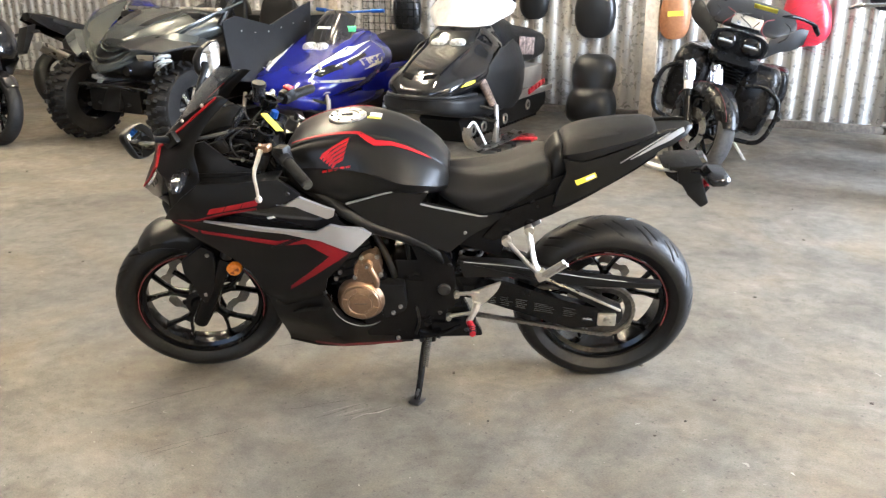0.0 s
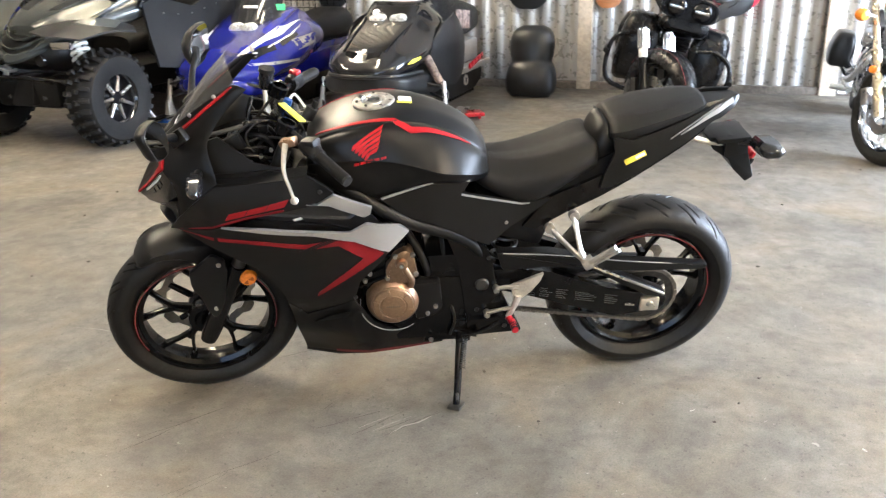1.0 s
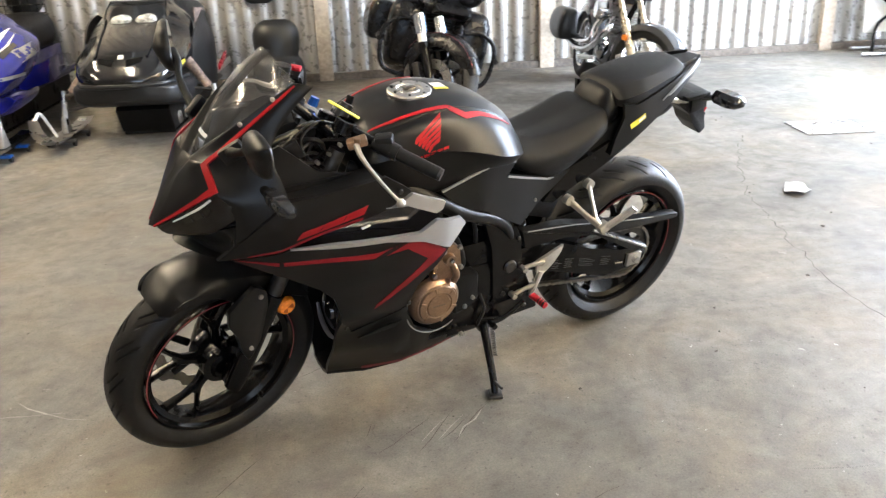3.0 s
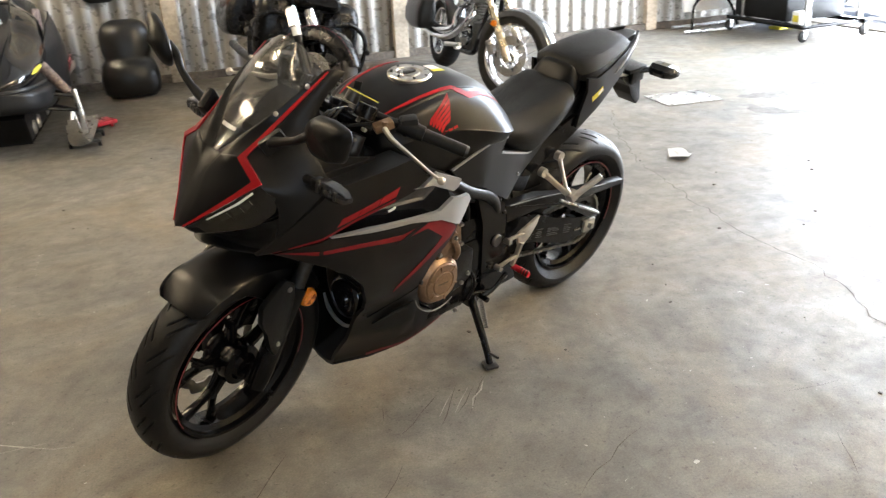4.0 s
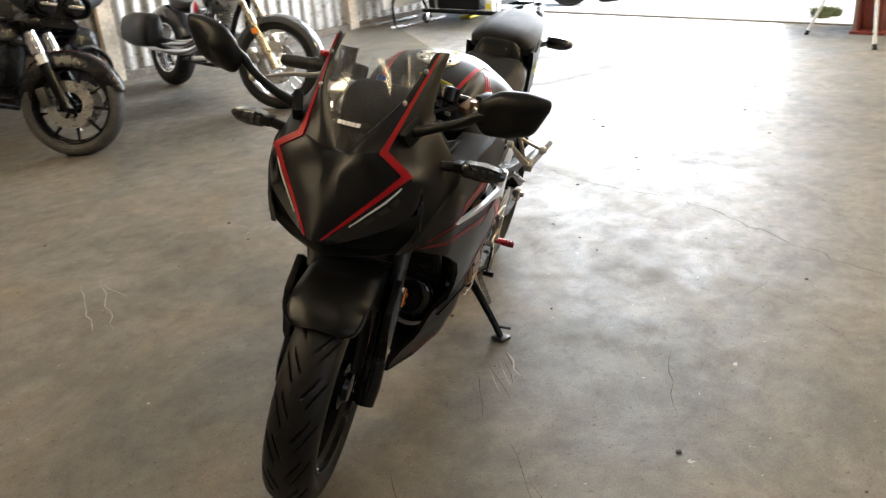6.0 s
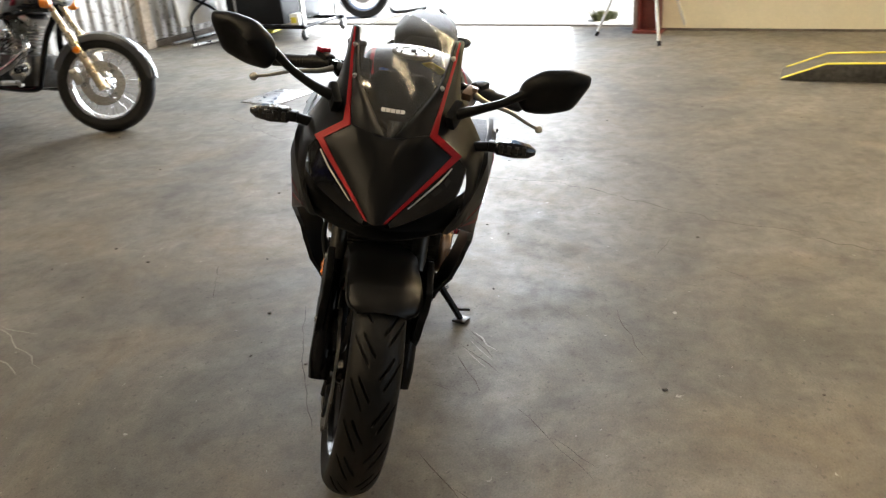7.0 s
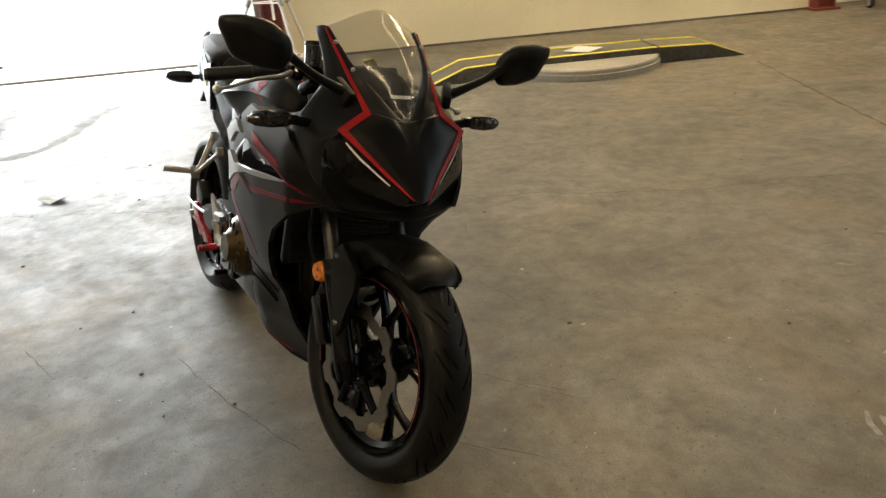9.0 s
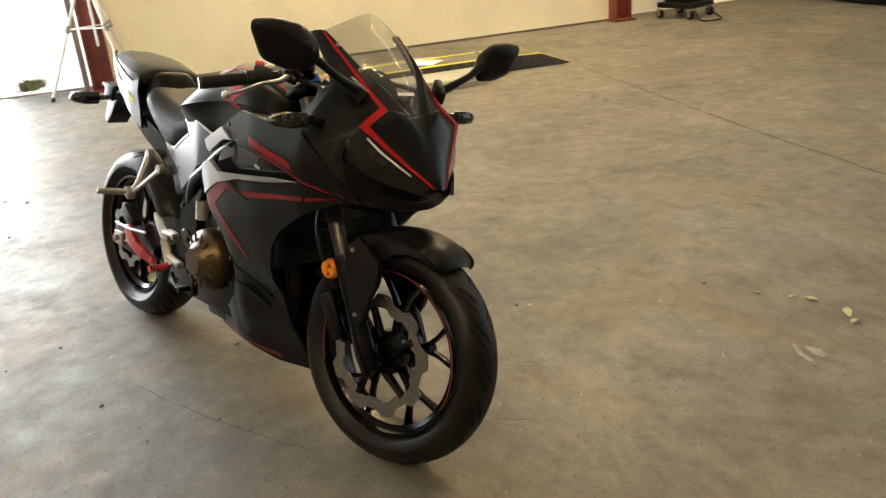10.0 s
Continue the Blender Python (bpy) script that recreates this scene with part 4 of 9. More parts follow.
def bar_side(s):
    """Clip-on handlebar, grip, lever and switch gear of one side."""
    end, root = UNSTEER @ Vector((0.922, 0.311, 0.900)), UNSTEER @ Vector((1.085, 0.115, 0.972))
    fl = lambda p: Vector((p[0], s * p[1], p[2]))
    along = (end - root)
    bm = mesh()
    cyl(bm, fl(root), fl(root + along * 0.96), 0.0105, seg=14)
    lathe(bm, [(0.021, -0.018), (0.028, -0.016), (0.028, 0.016), (0.021, 0.018)], (0, 0, 0), 20, "Z")
    bmesh.ops.transform(bm, matrix=Matrix.Translation(fl(root)) @ frame_of((0, 0, 0), AXIS).to_4x4(), verts=[v for v in bm.verts if v.co.length < 0.05])
    bar = part("handlebar", steered(bm), FRAMEBLACK, bike)
    bm = mesh()
    a, b = root + along * 0.50, root + along * 0.97
    prof, span = [(0.0, -.02), (.0205, -.02), (.0205, .015)], (b - a).length
    for i in range(13):
        prof += [(.0165, (i + .1) / 13 * span + .015), (.0165, (i + .75) / 13 * span), (.0150, (i + .8) / 13 * span), (.0150, (i + .99) / 13 * span)]
    prof = [(r, min(z, span)) for r, z in prof] + [(0.0, span)]
    lathe(bm, prof, (0, 0, 0), 14, "Z")
    bmesh.ops.transform(bm, matrix=Matrix.Translation(fl(a)) @ frame_of(fl(a), fl(b)).to_4x4(), verts=bm.verts)
    part("grip", steered(bm), RUBBER, bar)
    bm = mesh()
    cyl(bm, fl(b), fl(end), 0.0155, 0.0150, 14)
    part("bar_end", steered(bm), DARKSTEEL, bar)
    bm = mesh()
    c = root + along * 0.40
    cyl(bm, fl(root + along * 0.31), fl(root + along * 0.49), 0.021, seg=12)
    box(bm, fl(c + Vector((-0.004, 0.0, 0.006))), (0.045, 0.035, 0.045), (0, 12, s * -40), bevel=0.008)
    box(bm, fl(c + Vector((-0.02, 0.0, 0.02))), (0.016, 0.014, 0.012), (0, 12, s * -40), bevel=0.003)
    part("switch_pod", steered(bm), PLASTIC, bar)
    if s < 0:
        bm = mesh()
        box(bm, fl(c + Vector((-0.008, 0.005, 0.031))), (0.022, 0.03, 0.014), (0, 0, 40), bevel=0.004)
        part("stop_switch", steered(bm), BRIGHTRED, bar, "red engine stop switch")
    # lever with perch
    perch = root + along * 0.22 + Vector((0.028, 0.005, -0.004))
    bm = mesh()
    box(bm, fl(perch), (0.05, 0.028, 0.022), (0, 20, s * -30), bevel=0.006)
    cyl(bm, fl(perch + Vector((0.008, 0.01, 0.008))), fl(perch + Vector((0.008, 0.01, 0.018))), 0.008, seg=10)
    part("lever_perch", steered(bm), BRONZE if s > 0 else FRAMEBLACK, bar)
    ball = UNSTEER @ Vector((1.057, 0.360, 0.880))
    bm = mesh()
    tube(bm, [fl(p) for p in (perch + Vector((0.01, 0.012, 0.0)), perch + Vector((0.018, 0.045, -0.012)), ball.lerp(perch, 0.5) + Vector((0.02, 0.01, 0.005)), ball.lerp(perch, 0.2) + Vector((0.008, 0.004, 0)), ball)],
         [0.009, 0.008, 0.006, 0.005, 0.005], 10, 6, 0.8)
    bmesh.ops.create_uvsphere(bm, u_segments=12, v_segments=8, radius=0.0105, matrix=Matrix.Translation(fl(ball)))
    part("lever", steered(bm), ALU, bar, "pale aluminium hand lever")
    bm = mesh()
    tube(bm, [fl(perch + Vector((0, -0.02, 0))), fl(perch + Vector((0.06, -0.09, -0.03))), (1.19, s * 0.09, 0.88), (1.13, s * 0.07, 0.78)], 0.0045, 8)
    part("cable", steered(bm), RUBBER, bar)


bar_side(1)
bar_side(-1)
bm = mesh()
stem = AXLE_F + AXIS * 0.70 + Vector((-0.03, 0, 0))
box(bm, stem, (0.075, 0.25, 0.03), (0, -25.5, 0), bevel=0.012)
box(bm, stem - AXIS * 0.20, (0.085, 0.25, 0.04), (0, -25.5, 0), bevel=0.012)
cyl(bm, stem - AXIS * 0.22, stem + AXIS * 0.03, 0.024, seg=18)
part("fork_yoke", steered(bm), FRAMEBLACK, bike)
bm = mesh()
cyl(bm, stem + AXIS * 0.015, stem + AXIS * 0.032, 0.020, 0.016, 6)
for s in (-1, 1):
    cyl(bm, stem + AXIS * 0.012 + Vector((0.025, s * 0.1, 0)), stem + AXIS * 0.035 + Vector((0.02, s * 0.1, 0)), 0.017, 0.013, 12)
part("fork_caps", steered(bm), DARKSTEEL, bike)["kind"] = "stuff"
bm = mesh()
cyl(bm, stem + AXIS * 0.03 + Vector((0.015, -0.055, 0)), stem + AXIS * 0.052 + Vector((0.015, -0.055, 0)), 0.014, 0.012, 8)
part("fork_adjuster", steered(bm), BLUEANO, bike, "blue anodised adjuster")
bm = mesh()
box(bm, (1.068, 0.075, 0.998), (0.085, 0.030, 0.003), (20, -24, -42), bevel=0.001)
part("key_tag", bm, YELLOW, bike, "yellow paper tag on the bars")
bm = mesh()
for k in range(5):
    y = 0.03 * (k - 2)
    tube(bm, [(1.20, y, 0.93), (1.14, y * 1.6, 0.90 + 0.008 * k), (1.10, y * 0.6 + 0.02, 0.82), (1.05, y, 0.78)], 0.007, 7)
part("wiring", bm, PLASTIC, bike)

# ---- tank ----
def ring_of(x, spec, n=5):
    half = curve_points([(x, y, z) for y, z in spec], n)
    return [Vector((p.x, max(p.y, 0), p.z)) for p in half] + [Vector((p.x, -max(p.y, 0), p.z)) for p in reversed(half)][1:-1]


tank_rows = []
for x, zt, ysh, zsh, ymid, zmid, ymax, zmax, yb, zb in (
        (1.040, 0.905, 0.075, 0.895, 0.10, 0.885, 0.118, 0.865, 0.11, 0.83),
        (1.010, 0.940, 0.098, 0.930, 0.125, 0.918, 0.150, 0.880, 0.14, 0.815),
        (0.950, 0.966, 0.110, 0.956, 0.142, 0.940, 0.166, 0.890, 0.158, 0.785),
        (0.880, 0.984, 0.115, 0.973, 0.148, 0.950, 0.172, 0.890, 0.166, 0.765),
        (0.810, 0.992, 0.112, 0.980, 0.147, 0.950, 0.178, 0.888, 0.172, 0.775),
        (0.740, 0.988, 0.106, 0.972, 0.150, 0.938, 0.196, 0.880, 0.176, 0.795),
        (0.670, 0.968, 0.100, 0.950, 0.152, 0.918, 0.210, 0.865, 0.172, 0.805),
        (0.610, 0.938, 0.094, 0.918, 0.140, 0.890, 0.190, 0.848, 0.155, 0.795),
        (0.560, 0.900, 0.082, 0.880, 0.118, 0.858, 0.150, 0.825, 0.12, 0.785),
        (0.528, 0.855, 0.060, 0.845, 0.085, 0.830, 0.105, 0.810, 0.085, 0.780)):
    tank_rows.append(ring_of(x, [(0, zt), (ysh * 0.55, zt - 0.002), (ysh, zsh), (ysh + 0.008, zsh - 0.007), (ymid, zmid), (ymax, zmax), (ymax - 0.001, zmax - 0.010), (yb, zb), (yb * 0.5, zb - 0.012), (0, zb - 0.014)]))
bm = mesh()
loft(bm, spline_rows(tank_rows, 4))
tank = part("fuel_tank", bm, MATTE, bike, "matte black fuel tank with red stripe and red wing emblem", smooth=50)
tank_tree = surface_of(tank)
for s in (-1, 1):
    line = [(1.012, .088, .938), (.95, .103, .959), (.87, .110, .974), (.795, .111, .976), (.772, .120, .964), (.748, .130, .952), (.70, .120, .947), (.64, .113, .926), (.578, .098, .890)]
    part("tank_stripe", ribbon(tank_tree, mirrored(line, s), [.005, .010, .011, .013, .019, .020, .016, .012, .003]), RED, tank, "red tank stripe")
    flank = lambda a, b, q=s: (a, q * (.115 + (.973 - b) * .83), b)
    aim = (0, -s, -.75)
    # the emblem: a wing of five feathers over a short bar
    for k in range(5):
        tip = (.822 + .0040 * k, .968 - .0115 * k)
        root = (.9125 - .0085 * k, .9175 - .0050 * k)
        mid = ((root[0] + tip[0]) / 2, (root[1] + tip[1]) / 2)
        f = [root, (root[0] - .006, root[1] + .009), (mid[0] - .004, mid[1] + .0055), tip, (tip[0] + .006, tip[1] - .0105), (mid[0] + .004, mid[1] - .0045), (root[0] - .004, root[1] - .003)]
        part("emblem_feather", skin(tank_tree, f, flank, aim), RED, tank)
    for k in range(5):
        x = 0.908 - 0.0185 * k
        f = [(x, 0.886 + 0.0022 * k), (x - 0.0145, 0.8875 + 0.0022 * k), (x - 0.0145, 0.8925 + 0.0022 * k), (x, 0.891 + 0.0022 * k)]
        part("emblem_bar", skin(tank_tree, f, flank, aim), RED, tank)
bm = mesh()
cap_c = Vector((0.845, 0, 0.990))
lathe(bm, [(0.0, 0.004), (0.026, 0.004), (0.028, 0.001), (0.034, 0.001), (0.036, 0.005), (0.056, 0.004), (0.060, 0.0), (0.060, -0.012), (0.0, -0.012)], (0, 0, 0), 40, "Z")
bmesh.ops.transform(bm, matrix=Matrix.Translation(cap_c) @ Matrix.Rotation(radians(3), 4, "Y"), verts=bm.verts)
cap = part("filler_cap", bm, STEEL, tank, "round brushed steel filler cap")
bm = mesh()
box(bm, cap_c + Vector((0.0, 0, 0.006)), (0.035, 0.016, 0.006), (0, 3, 0), bevel=0.003)
part("cap_flap", bm, DARKSTEEL, cap)
bm = mesh()
for k in range(7):
    a = 2 * math.pi * k / 7 + 0.2
    cyl(bm, cap_c + Vector((0.048 * math.cos(a), 0.048 * math.sin(a), 0.002)), cap_c + Vector((0.048 * math.cos(a), 0.048 * math.sin(a), 0.007)), 0.004, seg=6)
part("cap_screws", bm, DARKSTEEL, cap)["kind"] = "stuff"
top_depth = lambda a, b: (tank_tree.ray_cast(Vector((a, b, 2)), Vector((0, 0, -1)))[0] or Vector((0, 0, 0.98))).z + 0.0012
part("tank_label", sheet([(0.775, -0.022), (0.738, -0.022), (0.738, 0.022), (0.775, 0.022)], top_depth, 0.001, 0.012, 1, "Z"), WHITE, tank, "white warning label")
part("label_band", sheet([(0.780, 0.012), (0.738, 0.012), (0.738, 0.026), (0.780, 0.026)], lambda a, b: top_depth(a, b) + 0.0008, 0.001, 0.012, 1, "Z"), YELLOW, tank)

# ---- fairing ----
half_at = lerp_table((.62, .13), (.70, .165), (.78, .205), (.85, .232), (.95, .24), (1.1, .238), (1.3, .222), (1.40, .178), (1.46, .13))
tall_at = lerp_table((.14, .42), (.2, .55), (.3, .66), (.4, .77), (.5, .91), (.6, 1), (.7, 1.02), (.8, 1.07), (.9, 1.05))


def fair(x, z):
    n, w = float(np.interp(x, (0.9, 1.12), (1, 0.4))), float(np.interp(z, (0.17, 0.45), (1, 0)))
    return half_at(x) * tall_at(z) * (1 - w + w * n)


for s in (-1, 1):
    up = [(1.43, .703), (1.314, .738), (1.227, .763), (1.117, .784), (1.035, .802), (.965, .836), (.985, .853), (1.031, .883), (1.11, .875), (1.188, .866), (1.278, .860), (1.343, .805), (1.395, .75)]
    a = part("upper_side_fairing", sheet(up, lambda x, z: fair(x, z) - 0.14 * max(0, z - 0.80), 0.012, 0.035, s), MATTE, bike)
    ssu = [(1.039, .808), (1.012, .806), (.966, .834), (.866, .787), (.871, .765), (.889, .757), (.979, .803)]
    part("silver_upper_trim", sheet(ssu, lambda x, z: fair(x, z) + 0.004, 0.012, 0.03, s), SILVER, bike, "satin silver upper trim")
    rec = [(1.26, .72), (1.05, .80), (.97, .80), (.88, .755), (.84, .70), (.916, .68), (1.036, .69), (1.164, .705)]
    part("intake_recess", sheet(rec, lambda x, z: fair(x, z) - 0.035, 0.01, 0.04, s), GLOSSBLACK, bike, "gloss black air intake recess")
    part("recess_print", sheet([(1.085, .742), (1.062, .748), (1.057, .741), (1.080, .735)], lambda x, z: fair(x, z) - 0.033, 0.001, 0.02, s), WHITE, bike)
    low = [(1.277, .737), (1.168, .731), (1.026, .716), (.93, .708), (.883, .734), (.791, .706), (.766, .678), (.825, .627), (.92, .678), (1.027, .704), (1.162, .718)]
    part("silver_lower_trim", sheet(low, lambda x, z: fair(x, z) + 0.005, 0.012, 0.03, s), SILVER, bike, "satin silver lower trim")
    main = [(1.401, .709), (1.278, .735), (1.162, .717), (1.027, .702), (.92, .676), (.825, .625), (.914, .522), (.934, .447), (1.081, .376), (1.129, .45), (1.133, .48), (1.159, .55), (1.202, .598), (1.291, .658), (1.386, .703)]
    m = part("main_side_fairing", sheet(main, fair, 0.012, 0.035, s), MATTE, bike, "matte black side fairing with a red arrow stripe")
    red = [(1.398, .712), (1.311, .704), (1.171, .689), (1.051, .675), (.964, .687), (.916, .690), (.839, .624), (1.04, .474), (1.035, .493), (.898, .616), (.964, .666), (1.043, .658), (1.172, .677), (1.309, .694)]
    part("arrow_stripe", sheet(red, lambda x, z: fair(x, z) + 0.0015, 0.001, 0.03, s), SHADEDRED, m, "red arrow stripe")
    for k in range(3):
        f = [(1.075 - 0.014 * k, .653 + .002 * k), (1.066 - 0.014 * k, .653 + .002 * k), (0.975 - .014 * k, .693), (0.984 - .014 * k, .693)]
        part("stripe_line", sheet(f, lambda x, z: fair(x, z) + 0.003, 0.001, 0.03, s), MATTE, m)
    ufair = lambda x, z: fair(x, z) - 0.14 * max(0, z - 0.80) + 0.0015
    part("name_stroke", sheet([(1.405, .713), (1.30, .742), (1.205, .772), (1.10, .797), (1.10, .790), (1.21, .764), (1.31, .733)], ufair, 0.001, 0.03, s), SHADEDRED, a, "red underline stroke")
    for k in range(3):
        x = 1.262 - 0.056 * k
        z = 0.764 + 0.0145 * k
        letter = [(x, z - .002), (x - 0.053, z + 0.0115), (x - 0.066, z + 0.0320), (x - 0.013, z + 0.0185)]
        part("name_block", sheet(letter, ufair, 0.001, 0.02, s), MIDRED, a, "red block of the slanted model name")
    belly = [(1.129, .45), (1.124, .366), (1.106, .150), (1.01, .155), (.856, .180), (.661, .165), (.675, .20), (.758, .25), (.82, .285), (.883, .335), (.925, .418), (.934, .447), (1.081, .376)]
    bf = lambda x, z: fair(x, z) + 0.002 + (0.018 * max(0, 1 - abs(z - 0.30) / 0.10) if x > 0.92 else 0)
    b = part("belly_fairing", sheet(belly, bf, 0.012, 0.03, s), MATTE, bike, "matte black belly fairing")
    br = [(1.01, .172), (.858, .197), (.70, .178), (.70, .168), (.858, .183), (1.01, .158)]
    part("belly_stripe", sheet(br, lambda x, z: bf(x, z) + 0.0015, 0.001, 0.03, s), DARKRED, b)
    crease = [(1.06, .345), (.96, .375), (.945, .40), (1.0, .385)]
    part("belly_vent", sheet(crease, lambda x, z: fair(x, z) + 0.018, 0.006, 0.03, s), PLASTIC, b)
    for x, z in ((1.00, .845), (.93, .46), (1.10, .40)):
        bm = mesh()
        bolt(bm, (x, s * (fair(x, z) + 0.001), z), 0.007, s)
        part("fairing_screw", bm, DARKSTEEL, m)
    # shelf from the fairing's top edge in towards the steering head
    shelf = [(1.285, .140), (1.285, .196), (1.188, .222), (1.11, .226), (1.035, .222), (1.035, .150)]
    part("cockpit_shelf", sheet(shelf, lambda x, y: float(np.interp(x, (1.031, 1.11, 1.188, 1.278), (.879, .871, .862, .856))) - .10 * (.22 - y), .006, .03, s, "Z"), PLASTIC, bike)
# belly floor and duct between the two sides
bm = mesh()
rows = []
for x in (1.108, 1.0, 0.9, 0.8, 0.68):
    z = 0.150 + 0.02 * (x < 0.95)
    w = fair(x, 0.17)
    rows.append([Vector((x, y * w, z - (0.010 if abs(y) < 0.5 else 0) + d)) for d in (0, 0.012) for y in ((-1, -0.4, 0.4, 1) if d == 0 else (1, 0.4, -0.4, -1))])
loft(bm, rows)
part("belly_pan", bm, MATTE, bike)

# nose: mask between the red lines, cheeks, lamps, chin
def patch(rows, n_u, n_v, thick, side=None):
    """A smooth sheet through rows of points, doubled to a thickness along x."""
    rows = spline_rows([curve_points(r, n_u) for r in rows], n_v)
    bm = mesh()
    back = [[p - Vector((thick, 0, 0)) for p in r] for r in rows]
    vf = [[bm.verts.new(p) for p in r] for r in rows]
    vb = [[bm.verts.new(p) for p in r] for r in back]
    R, C = len(rows), len(rows[0])
    for g in (vf, vb):
        for i in range(R - 1):
            for j in range(C - 1):
                bm.faces.new((g[i][j], g[i][j + 1], g[i + 1][j + 1], g[i + 1][j]))
    for i in range(R - 1):
        for j in (0, C - 1):
            bm.faces.new((vf[i][j], vf[i + 1][j], vb[i + 1][j], vb[i][j]))
    for j in range(C - 1):
        for i in (0, R - 1):
            bm.faces.new((vf[i][j], vf[i][j + 1], vb[i][j + 1], vb[i][j]))
    return bm


def both(half_rows):
    return [[(x, -y, z) for x, y, z in reversed(r[1:])] + list(r) for r in half_rows]


def flip(rows, s):
    return [[(x, s * y, z) for x, y, z in r] for r in rows]


mask_rows = [[(1.545, 0, .746), (1.543, .006, .747), (1.541, .011, .748), (1.537, .018, .750), (1.530, .026, .752)],
             [(1.523, 0, .785), (1.520, .018, .786), (1.516, .030, .787), (1.508, .046, .790), (1.492, .070, .797)],
             [(1.498, 0, .828), (1.496, .018, .830), (1.492, .034, .833), (1.478, .075, .838), (1.452, .119, .846)],
             [(1.471, 0, .866), (1.471, .012, .868), (1.470, .026, .870), (1.456, .088, .878), (1.422, .154, .887)],
             [(1.451, 0, .893), (1.451, .020, .896), (1.453, .034, .900), (1.448, .070, .909), (1.424, .101, .920)],
             [(1.436, 0, .909), (1.437, .028, .913), (1.441, .041, .918), (1.438, .068, .924), (1.422, .094, .927)]]
mask = part("nose_cowl", patch(both(mask_rows), 4, 4, 0.008), MATTE, bike, "matte black nose cowl with red outline", smooth=60)
# two raised ridges towards the beak
cheek_rows = [[(1.205, .123, 1.099), (1.195, .129, 1.097), (1.180, .134, 1.092)],
              [(1.310, .111, 1.014), (1.285, .128, 1.018), (1.245, .136, 1.030)],
              [(1.362, .103, .972), (1.330, .132, .968), (1.285, .146, .978)],
              [(1.422, .094, .926), (1.372, .148, .918), (1.298, .172, .945)],
              [(1.422, .154, .886), (1.378, .182, .874), (1.283, .206, .888)],
              [(1.398, .176, .850), (1.360, .199, .836), (1.280, .224, .838)],
              [(1.388, .184, .800), (1.360, .204, .785), (1.298, .226, .785)],
              [(1.412, .168, .722), (1.385, .192, .718), (1.34, .208, .722)]]
wing_rows = [[(1.434, 0.012, .912), (1.441, .041, .918), (1.422, .094, .927)],
             [(1.391, .046, .953), (1.406, .060, .957), (1.380, .101, .958)],
             [(1.335, .086, 1.007), (1.345, .093, 1.009), (1.314, .110, 1.012)],
             [(1.266, .104, 1.060), (1.270, .109, 1.062), (1.250, .119, 1.063)],
             [(1.212, .111, 1.096), (1.214, .115, 1.098), (1.205, .123, 1.099)]]
lamp_rows = [[(1.531, .027, .749), (1.493, .071, .794), (1.453, .119, .842), (1.420, .157, .883)],
             [(1.520, .029, .740), (1.477, .088, .773), (1.437, .142, .815), (1.408, .168, .868)],
             [(1.512, .031, .730), (1.462, .104, .755), (1.420, .164, .790), (1.397, .180, .852)]]
chin_rows = [[(1.528, 0, .742), (1.510, .035, .731), (1.460, .106, .755), (1.418, .166, .790), (1.392, .184, .80)],
             [(1.470, 0, .722), (1.462, .035, .720), (1.430, .10, .725), (1.40, .160, .745), (1.395, .184, .76)],
             [(1.455, 0, .700), (1.452, .035, .700), (1.425, .10, .700), (1.40, .160, .712), (1.395, .182, .73)],
             [(1.492, 0, .690), (1.482, .035, .690), (1.450, .095, .692), (1.418, .155, .705), (1.400, .182, .716)],
             [(1.420, 0, .672), (1.415, .035, .672), (1.400, .095, .674), (1.380, .155, .688), (1.37, .182, .70)]]
part("chin_intake", patch(both(chin_rows), 3, 3, 0.006), PLASTIC, bike, "black chin air intake", smooth=50)
